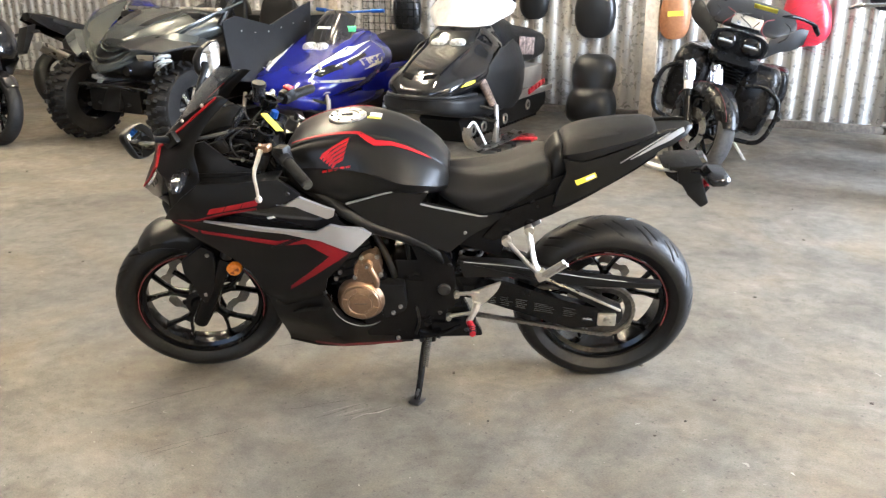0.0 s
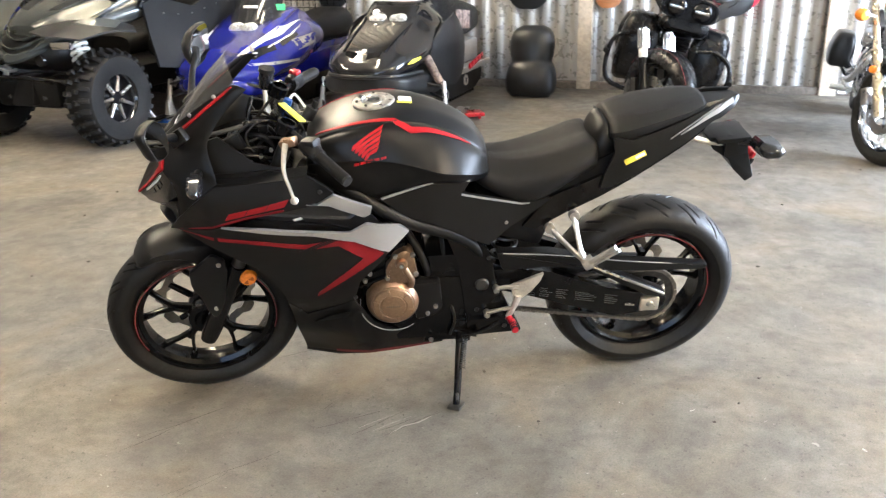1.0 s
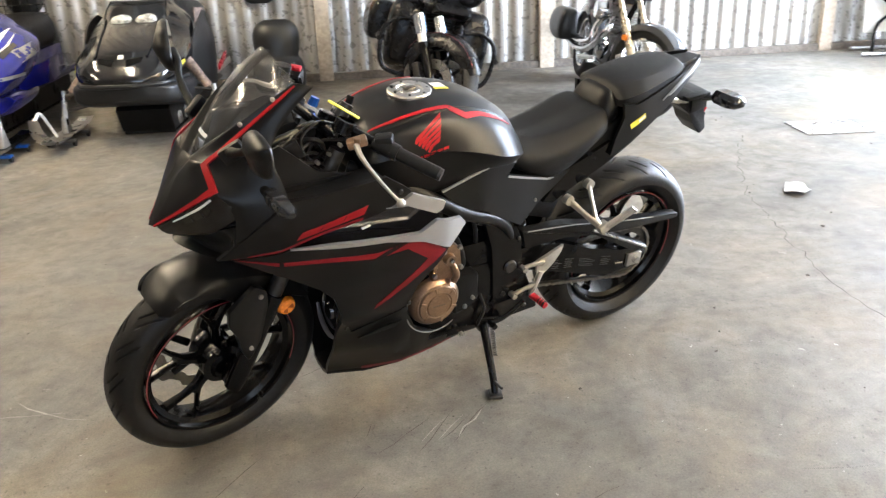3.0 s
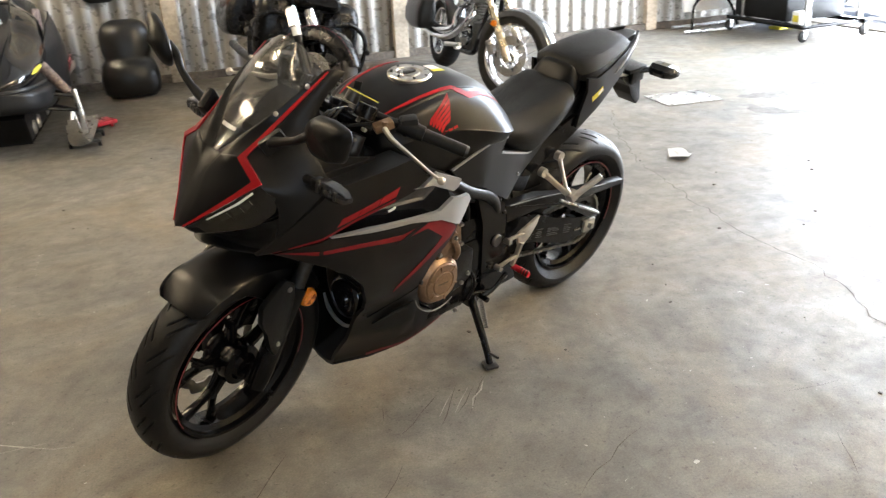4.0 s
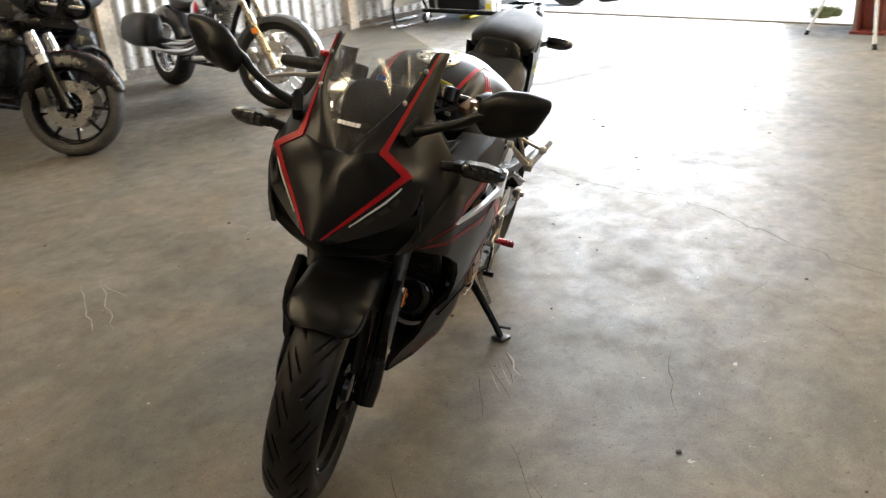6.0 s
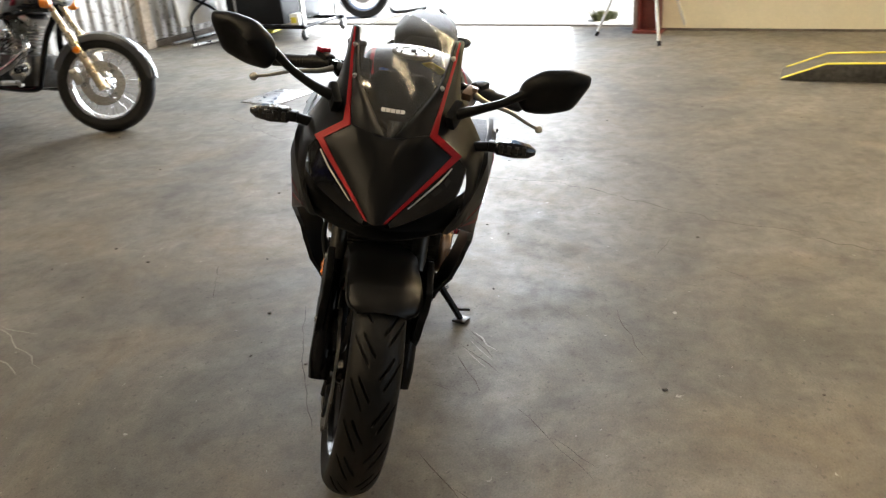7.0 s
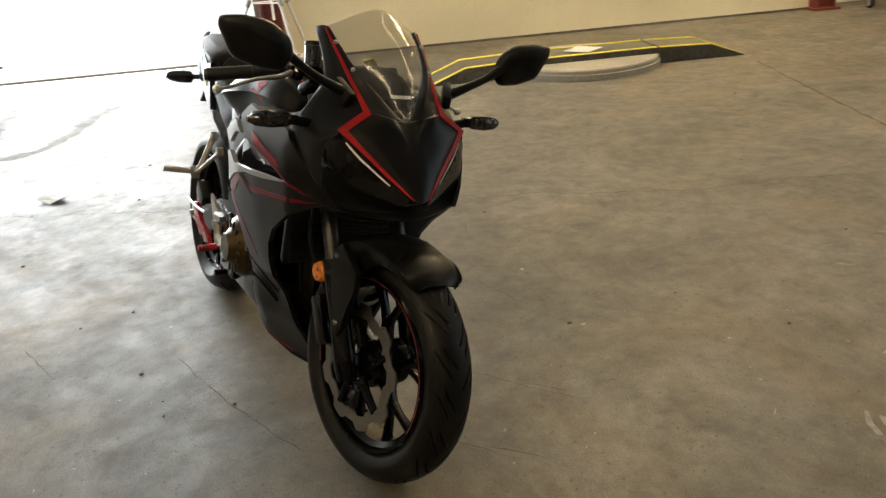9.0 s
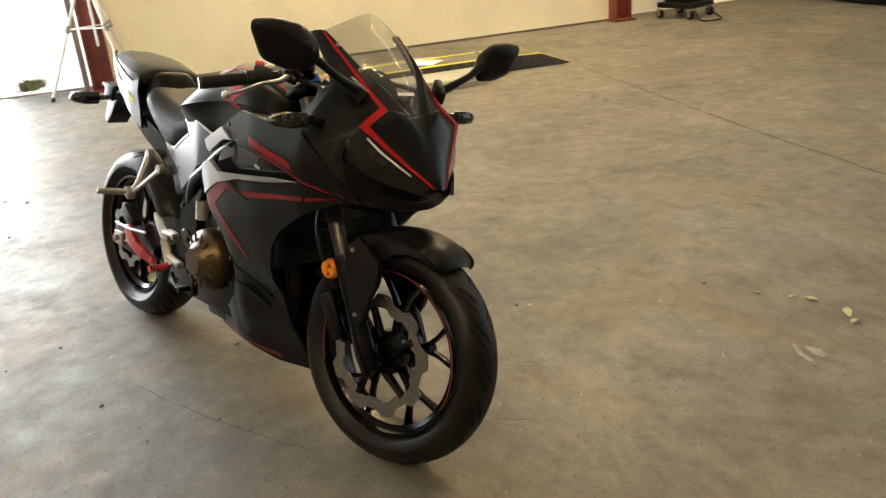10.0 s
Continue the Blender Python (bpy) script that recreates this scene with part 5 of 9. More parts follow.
for s in (-1, 1):
    cheek = part("cowl_cheek", patch(flip(cheek_rows, s), 4, 4, 0.008), MATTE, bike, smooth=60)
    wing = part("cowl_wing", patch(flip(wing_rows, s), 4, 4, 0.008), MATTE, bike, smooth=60)
    lamp = part("headlight", patch(flip(lamp_rows, s), 4, 3, 0.05), LAMPGLASS, bike, "slim dark headlight", smooth=50)
    on_lamp = lambda u, v: [Vector(p).lerp(Vector(q), v) for p, q in ((lamp_rows[0][int(u)], lamp_rows[1][int(u)]), (lamp_rows[0][int(u) + 1], lamp_rows[1][int(u) + 1]))]
    spot = lambda u, v, d=.003: tuple(on_lamp(u, v)[0].lerp(on_lamp(u, v)[1], u - int(u)) + Vector((d, 0, 0)))
    strip = [[spot(u, v) for u in (0.75, 1.1, 1.5, 1.9, 2.3, 2.6)] for v in (.22, .35)]
    part("light_strip", patch(flip(strip, s), 2, 1, .003), WHITE, lamp, "thin white light strip")
    for u0, u1 in ((1.10, 1.42), (1.55, 1.88), (2.02, 2.30)):
        cell = [[spot(u, v, .0025) for u in (u0, u1)] for v in (.52, .90)]
        part("lamp_cell", patch(flip(cell, s), 2, 2, .002), LAMPCELL, lamp)
    # red outline: from the beak up to the corner, in to the notch and up beside the screen
    line = [(1.536, .019, .750), (1.494, .065, .796), (1.457, .112, .844), (1.4235, .1525, .887), (1.4235, .095, .9265), (1.380, .1005, .9585), (1.314, .1095, 1.0125), (1.252, .1185, 1.0635), (1.212, .1225, 1.095)]
    part("outline_stripe", band(mirrored(line, s), [.004, .008, .011, .016, .016, .010, .008, .006, .003], (.80, s * .42, .43)), RED, mask, "red outline stripe with a sharp kink")
    # inner panel behind the cheek
    inner = [(1.33, .945), (1.264, .966), (1.176, .890), (1.012, .850), (1.03, .838), (1.36, .836)]
    part("inner_cowl_panel", sheet(inner, lambda a, b: .150 + .20 * max(0, .93 - b) - .10 * max(0, a - 1.25), .006, .03, s), PLASTIC, bike)
    part("intake_wall", sheet([(1.375, .700), (1.375, .800), (1.34, .865), (1.10, .872), (1.04, .740), (1.20, .700)], lambda a, b: .168, .006, .03, s), PLASTIC, bike)
    # bracket and clutter behind the cowl
    bm = mesh()
    tube(bm, [(1.345, s * .125, .955), (1.27, s * .118, .965), (1.20, s * .100, .975)], .007, 8)
    tube(bm, [(1.30, s * .120, .90), (1.24, s * .110, .945), (1.20, s * .095, .975)], .006, 8)
    part("cowl_stay", bm, DARKSTEEL, bike)
    bm = mesh()
    box(bm, (1.235, s * .118, .93), (.07, .02, .045), (0, 25, s * -8), bevel=.006)
    part("relay_box", bm, PLASTIC, bike)
    for k in range(3):
        bm = mesh()
        tube(bm, [(1.29, s * (.09 - .02 * k), .935), (1.22 - .01 * k, s * (.125 - .01 * k), .905 + .012 * k), (1.15, s * (.11 - .015 * k), .885 + .02 * k), (1.09, s * .075, .84)], .0045, 7)
        part("cable", bm, PLASTIC, bike)
    # screen screws
    for p in ((1.336, s * .0985, 1.0115), (1.262, s * .1135, 1.0665)):
        bm = mesh()
        bmesh.ops.create_uvsphere(bm, u_segments=10, v_segments=6, radius=0.006, matrix=Matrix.Translation(p))
        part("screen_screw", bm, STEEL, wing)

screen_rows = [[(1.436, 0, .911), (1.434, .004, .912), (1.432, .008, .913), (1.430, .012, .914)],
               [(1.404, 0, .950), (1.402, .020, .951), (1.397, .036, .952), (1.390, .048, .954)],
               [(1.354, 0, 1.018), (1.352, .032, 1.017), (1.346, .064, 1.013), (1.335, .089, 1.009)],
               [(1.302, 0, 1.082), (1.299, .038, 1.080), (1.288, .076, 1.072), (1.266, .107, 1.061)],
               [(1.262, 0, 1.122), (1.258, .035, 1.118), (1.247, .07, 1.108), (1.226, .110, 1.088)],
               [(1.240, 0, 1.146), (1.238, .020, 1.143), (1.230, .050, 1.131), (1.208, .110, 1.100)]]
scr = part("windscreen", patch(both(screen_rows), 3, 4, 0.003), SCREEN, bike, "clear windscreen", smooth=60)
scr.visible_shadow = False
stree = surface_of(scr)
for k in range(5):
    y = 0.026 - 0.0108 * k
    part("brand_bar", sheet([(y, .957), (y - .0095, .957), (y - .0095, .964), (y, .964)], onto_front(stree, 0.001, 1.39), 0.001, 0.012, 1, "X"), WHITE, scr)

# instruments behind the screen
bm = mesh()
rows = []
for x, w, zt, zb in ((1.33, 0.05, .945, .92), (1.29, 0.068, .975, .925), (1.245, 0.080, 1.003, .94), (1.215, 0.078, 1.010, .95), (1.195, 0.072, 1.002, .96)):
    rows.append([Vector((x, y * w, zb + (zt - zb) * k)) for y, k in ((-1, 0), (-1, .6), (-.75, .93), (-.3, 1), (.3, 1), (.75, .93), (1, .6), (1, 0))])
loft(bm, spline_rows(rows, 3))
dash = part("instrument_panel", bm, DULLBLACK, bike)
bm = mesh()
box(bm, (1.193, 0, .980), (0.006, 0.12, 0.04), (0, -20, 0), bevel=0.004)
part("display", bm, SMOKE, dash)

# long cables looping from the bars down behind the cowl
for k, (dx, r) in enumerate(((0, .006), (-.022, .0045), (.018, .004))):
    bm = mesh()
    tube(bm, [(1.12 + dx, .075, .965), (1.17 + dx, .095, .985), (1.215 + dx, .105, .955), (1.205 + dx, .112, .91), (1.15 + dx, .10, .86), (1.10, .06, .82)], r, 8, 6)
    part("cable", bm, GLOSSBLACK, bike)
# cockpit: lock, switches, small fittings
bm = mesh()
cyl(bm, stem + AXIS * .012 + Vector((-.045, 0, 0)), stem + AXIS * .045 + Vector((-.05, 0, 0)), .019, .017, 18)
lock = part("ignition_lock", steered(bm), DARKSTEEL, bike)
bm = mesh()
box(bm, stem + AXIS * .055 + Vector((-.052, 0, 0)), (.008, .020, .022), (0, -25, 20), bevel=.003)
part("key_head", steered(bm), PLASTIC, lock)
bm = mesh()
cyl(bm, (1.135, -.135, .985), (1.128, -.135, 1.035), .021, .022, 16)
res = part("fluid_reservoir", steered(bm), SMOKE, bike, "smoked brake fluid reservoir")
bm = mesh()
cyl(bm, (1.128, -.135, 1.035), (1.126, -.135, 1.045), .024, .023, 16)
part("cap", steered(bm), PLASTIC, res)
rnd = random.Random(11)
for k in range(9):
    bm = mesh()
    x, y, z = rnd.uniform(1.09, 1.23), rnd.uniform(.02, .10), rnd.uniform(.86, .96)
    box(bm, (x, y, z), (rnd.uniform(.014, .04), rnd.uniform(.01, .025), rnd.uniform(.01, .03)), (rnd.uniform(-20, 20), rnd.uniform(-40, 40), rnd.uniform(-30, 30)), bevel=.003)
    part("connector", bm, (PLASTIC, DARKSTEEL, FRAMEBLACK)[k % 3], bike)
for k in range(5):
    bm = mesh()
    x, z = 1.10 + .03 * k, .93 - .018 * k
    cyl(bm, (x, .118, z), (x, .130, z), .006, .005, 8)
    part("clamp_bolt", bm, STEEL, bike)

# mirrors on the cowl
for s, slope, arm_in, arm_out, top in ((1, .03, (1.375, .14, .968), (1.378, .268, 1.030), 0.0), (-1, -.24, (1.375, .14, .968), (1.372, .268, 1.040), 0.012)):
    fl = lambda p: Vector((p[0], s * p[1], p[2]))
    bm = mesh()
    out = rounded([(.262, 1.026), (.272, 1.066), (.312, 1.096), (.368, 1.104), (.414, 1.098), (.416, 1.078), (.388, 1.016), (.335, .997), (.283, .993)], 0.014)
    c = Vector((sum(p[0] for p in out) / len(out), sum(p[1] for p in out) / len(out)))
    rings = []
    for dx, k in ((-0.012, 0.95), (-0.007, 1.0), (0.003, 0.98), (0.013, 0.86), (0.020, 0.60), (0.023, 0.25)):
        rings.append([Vector((1.378 + dx + slope * (a - .34) + .13 * (b - 1.05), s * (c.x + (a - c.x) * k), c.y + (b - c.y) * k + top)) for a, b in out])
    loft(bm, rings)
    mir = part("mirror", bm, PLASTIC, bike, "black rear-view mirror on a stalk")
    bm = mesh()
    g = [[Vector((1.378 + dx + slope * (a - .34) + .13 * (b - 1.05), s * (c.x + (a - c.x) * 0.9), c.y + (b - c.y) * 0.9 + top)) for a, b in out] for dx in (-0.0135, -0.0115)]
    loft(bm, g)
    part("mirror_glass", bm, MIRROR, mir)
    bm = mesh()
    tube(bm, [fl(arm_in), fl((1.380, .19, .990)), fl((1.380, .235, 1.010 + top * .5)), fl(arm_out), fl((1.378, .30, 1.045 + top))], [0.013, 0.010, 0.009, 0.011, 0.016], 12, 4)
    box(bm, fl((1.368, .136, .965)), (0.06, 0.022, 0.04), (0, 35, s * -25), bevel=0.008)
    part("mirror_stalk", bm, PLASTIC, mir)
    # indicator
    bm = mesh()
    rings = []
    for y, a, b in ((.236, .012, .010), (.245, .019, .016), (.285, .021, .018), (.318, .018, .014), (.334, .008, .006)):
        rings.append([Vector((1.318 - 0.1 * (y - .236) + a * px, s * y, .893 - 0.03 * (y - .236) + b * pz)) for px, pz in ((1, .3), (.6, 1), (-.6, 1), (-1, .3), (-1, -.3), (-.6, -1), (.6, -1), (1, -.3))])
    loft(bm, rings)
    ind = part("indicator", bm, SMOKE, bike, "slim smoked turn indicator")
    bm = mesh()
    box(bm, (1.318, s * .232, .893), (0.028, 0.02, 0.024), bevel=0.005)
    cyl(bm, (1.318, s * .19, .885), (1.318, s * .24, .893), 0.012, seg=10)
    part("indicator_stalk", bm, PLASTIC, ind)
    bm = mesh()
    for k in range(4):
        box(bm, (1.331 - 0.002 * k, s * (.252 + .018 * k), .893), (0.012, 0.010, 0.020), bevel=0.002)
    part("indicator_cell", bm, DARKSTEEL, ind)

def rings_box(bm, rows, n=3):
    """A smooth closed body through cross sections (x, half width, z low, z high, shoulder)."""
    out = []
    for x, w, z0, z1, sh in rows:
        spec = [(0, z1), (w * .55, z1 - (z1 - z0) * .02), (w * sh, z1 - (z1 - z0) * .16), (w, z0 + (z1 - z0) * .55), (w * .96, z0 + (z1 - z0) * .2), (w * .7, z0), (0, z0)]
        out.append(ring_of(x, spec, 3))
    loft(bm, spline_rows(out, n))


# ---- seats, tail, frame, engine ----
seat_rows = []
for x, zt, yt, ym, zm, yb, zb in ((0.575, .835, .045, .075, .815, .07, .770), (0.53, .822, .06, .105, .790, .105, .745), (0.46, .818, .075, .125, .775, .120, .715), (0.40, .826, .085, .130, .780, .122, .705),
                                  (0.33, .843, .092, .132, .800, .118, .735), (0.27, .864, .095, .128, .824, .112, .772), (0.225, .874, .092, .115, .836, .100, .792), (0.208, .866, .08, .098, .830, .09, .798)):
    seat_rows.append(ring_of(x, [(0, zt - .004), (yt * .6, zt), (yt, zt - .006), (ym, zm), (yb, zb), (yb * .5, zb - .01), (0, zb - .01)], 4))
bm = mesh()
loft(bm, spline_rows(seat_rows, 4))
part("rider_seat", bm, VINYL, bike, "black vinyl rider seat", smooth=60)
pill_rows = []
for x, zt, yt, ym, zm, yb, zb in ((0.176, .912, .055, .090, .898, .088, .880), (0.160, .932, .075, .110, .908, .106, .880), (0.11, .949, .080, .116, .920, .110, .887), (0.04, .962, .080, .110, .936, .104, .910),
                                  (-0.04, .973, .070, .096, .952, .090, .934), (-0.09, .977, .056, .076, .962, .072, .948), (-0.108, .974, .04, .055, .964, .055, .953)):
    pill_rows.append(ring_of(x, [(0, zt), (yt * .6, zt), (yt, zt - .005), (ym, zm), (yb, zb), (yb * .5, zb - .004), (0, zb - .004)], 1))
bm = mesh()
loft(bm, spline_rows(pill_rows, 4))
part("pillion_seat", bm, VINYL, bike, "black vinyl pillion seat", smooth=24)
# hump between the two seats
bm = mesh()
rings_box(bm, [(.225, .062, .80, .868, .8), (.205, .085, .80, .905, .8), (.183, .088, .80, .922, .8), (.165, .086, .82, .905, .8)])
part("seat_divider", bm, PLASTIC, bike, smooth=40)

tail_half = lerp_table((-.22, .03), (-.15, .065), (-.05, .095), (.1, .118), (.2, .122), (.35, .108))
tail_f = lambda x, z: tail_half(x) + 0.10 * (0.86 - z) * 0.3
for s in (-1, 1):
    panel = [(.190, .786), (.165, .850), (.175, .895), (.119, .885), (.04, .905), (-.095, .950), (-.165, .968), (-.205, .975), (-.19, .945), (-.12, .905), (-.052, .860), (.062, .795), (.163, .745), (.20, .735)]
    tp = part("tail_panel", sheet(panel, tail_f, 0.010, 0.03, s), MATTE, bike, "matte black tail panel")
    sub = [(.345, .705), (.195, .775), (.165, .765), (-.04, .855), (-.12, .905), (-.11, .880), (.0, .815), (.161, .725), (.29, .655), (.38, .600), (.42, .610)]
    part("lower_tail_rail", sheet(sub, lambda x, z: tail_f(x, z) - 0.012, 0.014, 0.03, s), FRAMEBLACK, bike)
    ttree = surface_of(tp)
    # Silver streak on the tail panel, widening to the rear.
    edge = [(-.03, .105, .888), (-.07, .095, .908), (-.11, .087, .928), (-.15, .077, .946), (-.195, .05, .966)]
    part("tail_trim", ribbon(ttree, mirrored(edge, s), [.002, .006, .012, .018, .020], .003, .003, .02), SILVER, tp, "silver streak widening towards the tail tip")
    edge = [(.0, .11, .878), (-.03, .105, .897), (-.06, .10, .914), (-.10, .09, .936), (-.15, .075, .962)]
    part("tail_edge", ribbon(ttree, mirrored(edge, s), [.003, .003, .003, .004, .004], .003, .003, .02), GREY, tp)
    part("tail_sticker", sheet([(.138, .826), (.078, .852), (.070, .836), (.130, .810)], lambda x, z: tail_f(x, z) + 0.0015, 0.001, 0.02, s), YELLOW, tp, "yellow sticker")
    part("sticker_print", sheet([(.106, .835), (.080, .847), (.075, .839), (.102, .827)], lambda x, z: tail_f(x, z) + 0.003, 0.001, 0.02, s), WHITE, tp)
    # seat side cover and the cover under the tank
    mid_y = lerp_table((.33, .105), (.43, .118), (.55, .152), (.7, .186), (.85, .19))
    cov = [(.841, .778), (.745, .806), (.649, .830), (.585, .806), (.611, .770), (.428, .703), (.335, .706), (.40, .66), (.463, .627), (.527, .578), (.60, .622), (.692, .684), (.775, .712)]
    c = part("side_cover", sheet(cov, lambda x, z: mid_y(x), 0.012, 0.03, s), MATTE, bike, "matte black side cover under the tank")
    ridge = [(.841, .781), (.745, .809), (.649, .834), (.588, .809), (.590, .804), (.650, .829), (.745, .804), (.838, .776)]
    part("cover_edge", sheet(ridge, lambda x, z: mid_y(x) + 0.004, 0.006, 0.03, s), SILVER, c, "thin bright cover edge")
    low = [(.613, .764), (.43, .697), (.405, .697), (.405, .702), (.428, .702), (.611, .769)]
    part("cover_edge", sheet(low, lambda x, z: mid_y(x) + 0.003, 0.006, 0.03, s), SILVER, c, "thin bright cover edge")
    bm = mesh()
    bolt(bm, (.475, s * .13, .645), 0.006, s)
    part("cover_screw", bm, STEEL, c)
    # frame spar and pivot plate
    bm = mesh()
    tube(bm, [(1.06, s * .075, .84), (.95, s * .14, .80), (.85, s * .178, .745), (.76, s * .178, .690), (.65, s * .160, .638), (.585, s * .140, .590), (.545, s * .125, .530)], [.020, .021, .021, .020, .019, .018, .016], 14)
    part("frame_spar", bm, PLASTIC, bike)
    piv = rounded([(.66, .625), (.60, .618), (.536, .570), (.515, .529), (.505, .452), (.485, .405), (.452, .33), (.413, .245), (.585, .236), (.605, .417), (.620, .52)], 0.012)
    bm = mesh()
    plate(bm, piv, .118, .142, 0.004, s)
    p = part("pivot_plate", bm, FRAMEBLACK, bike)
    bm = mesh()
    lathe(bm, [(0, s * .15), (.018, s * .15), (.022, s * .146), (.022, s * .14), (0, s * .14)], (.545, 0, .435), 20)
    part("pivot_bolt", bm, DARKSTEEL, p)
    for x, z in ((.525, .53), (.56, .34), (.47, .27)):
        bm = mesh()
        bolt(bm, (x, s * .142, z), 0.008, s)
        part("plate_bolt", bm, DARKSTEEL, p)
    # rider foot peg bracket
    heel = [(.458, .436), (.425, .447), (.356, .476), (.366, .446), (.396, .408), (.424, .382), (.450, .392)]
    bm = mesh()
    plate(bm, rounded(heel, 0.006, 2), .150, .160, 0.003, s)
    tube(bm, [(.430, s * .156, .424), (.470, s * .156, .428), (.505, s * .156, .424)], [.015, .012, .013], 8, 3, .55)
    tube(bm, [(.432, s * .156, .398), (.442, s * .156, .360), (.462, s * .158, .318)], [.018, .015, .014], 8, 3, .6)
    tube(bm, [(.446, s * .156, .350), (.486, s * .156, .344), (.531, s * .156, .334)], [.014, .011, .013], 8, 3, .55)
    h = part("peg_bracket", bm, ALU, bike, "pale aluminium foot peg bracket")
    for x, z in ((.503, .423), (.53, .333)):
        bm = mesh()
        cyl(bm, (x, s * .145, z), (x, s * .170, z), 0.010, 0.009, 12)
        part("bracket_bolt", bm, STEEL, h)
    bm = mesh()
    cyl(bm, (.462, s * .160, .318), (.452, s * .185, .312), 0.011, seg=10)
    cyl(bm, (.452, s * .185, .312), (.449, s * .222, .309), 0.0115, 0.0105, 12)
    part("foot_peg", bm, BRIGHTRED, bike, "red anodised foot peg")
    bm = mesh()
    for k in range(3):
        y = .193 + .010 * k
        cyl(bm, (.451 - .001 * k, s * y, .311), (.450 - .001 * k, s * (y + .004), .3108), 0.0125, seg=12)
    part("peg_ring", bm, RUBBER, bike)
    # pillion peg bracket: a forked arm and folded peg
    bm = mesh()
    tube(bm, [(.342, s * .127, .614), (.30, s * .150, .575), (.255, s * .170, .535), (.232, s * .178, .522)], [.013, .011, .012, .015], 8, 4, .6)
    tube(bm, [(.272, s * .130, .655), (.262, s * .150, .60), (.250, s * .165, .55), (.235, s * .178, .522)], [.013, .010, .011, .014], 8, 4, .6)
    cyl(bm, (.342, s * .118, .614), (.342, s * .138, .614), .016, seg=14)
    cyl(bm, (.272, s * .120, .655), (.272, s * .140, .655), .016, seg=14)
    box(bm, (.230, s * .182, .520), (.036, .03, .034), (0, 30, 0), bevel=.006)
    pb = part("pillion_bracket", bm, ALU, bike, "pale aluminium pillion peg bracket")
    bm = mesh()
    a, b = Vector((.228, s * .190, .525)), Vector((.168, .235, .602)) if s > 0 else Vector((.215, -.285, .535))
    cyl(bm, a, b, .0085, .0075, 8)
    cyl(bm, a + Vector((-.012, 0, -.008)), b + Vector((-.012, .0, -.010)), .007, .006, 8)
    part("pillion_peg", bm, ALU, pb)

# tail end: plate hanger, rear indicators, lamp
bm = mesh()
rows = []
for x, w, zt, zb in ((-.10, .07, .955, .90), (-.16, .055, .962, .915), (-.205, .035, .968, .94), (-.222, .015, .966, .955)):
    rows.append([Vector((x, y * w, z)) for y, z in ((-1, zb), (-1, (zt + zb) / 2), (-.6, zt), (.6, zt), (1, (zt + zb) / 2), (1, zb))])
loft(bm, rows)
part("tail_tip", bm, MATTE, bike)
bm = mesh()
box(bm, (-.17, 0, .935), (.05, .07, .02), (0, -20, 0), bevel=.005)
part("tail_lamp", bm, DARKRED, bike, "dark red tail lamp")
bm = mesh()
tube(bm, [(-.06, .035, .86), (-.12, .033, .835), (-.20, .03, .815)], .010, 10)
tube(bm, [(-.06, -.035, .86), (-.12, -.033, .835), (-.20, -.03, .815)], .010, 10)
part("hanger_rail", bm, ALU, bike, "pale metal rail of the plate hanger")
bm = mesh()
plate(bm, rounded([(-.140, .842), (-.215, .850), (-.262, .838), (-.268, .800), (-.305, .708), (-.282, .690), (-.235, .735), (-.212, .772), (-.160, .805)], .008), -.040, .040, .004)
box(bm, (-.212, 0, .842), (.105, .125, .014), (0, 4, 0), bevel=.005)
for q in (-1, 1):
    box(bm, (-.225, q * .052, .815), (.07, .012, .05), (0, 10, 0), bevel=.004)
box(bm, (-.285, 0, .735), (.012, .06, .06), (0, -28, 0), bevel=.004)
ph = part("plate_hanger", bm, PLASTIC, bike, "black number plate hanger")
bm = mesh()
box(bm, (-.298, .0, .765), (.008, .05, .03), (0, -28, 0), bevel=.003)
part("rear_reflector", bm, BRIGHTRED, ph, "small red rear reflector")
for s, drop in ((-1, .042), (1, -.012)):
    bm = mesh()
    cyl(bm, (-.222, s * .040, .820 - .5 * drop), (-.272, s * .09, .832 - drop), .010, seg=10)
    rings = []
    for y, a, b in ((.070, .018, .012), (.080, .034, .022), (.13, .036, .023), (.160, .030, .018), (.172, .014, .009)):
        rings.append([Vector((-.284 - .10 * (y - .095) + a * px, s * y, .832 - drop + b * pz)) for px, pz in ((1, .3), (.6, 1), (-.6, 1), (-1, .3), (-1, -.3), (-.6, -1), (.6, -1), (1, -.3))])
    loft(bm, rings)
    part("rear_indicator", bm, GLOSSBLACK, bike, "slim smoked rear indicator")
bm = mesh()
rows = []
for x, w, zt, zb in ((.36, .09, .72, .62), (.25, .095, .79, .70), (.10, .09, .87, .78), (-.03, .075, .92, .84), (-.12, .055, .95, .895)):
    rows.append([Vector((x, y * w, z)) for y, z in ((-1, zb), (-1, zt), (1, zt), (1, zb))])
loft(bm, rows)
part("undertray", bm, PLASTIC, bike)

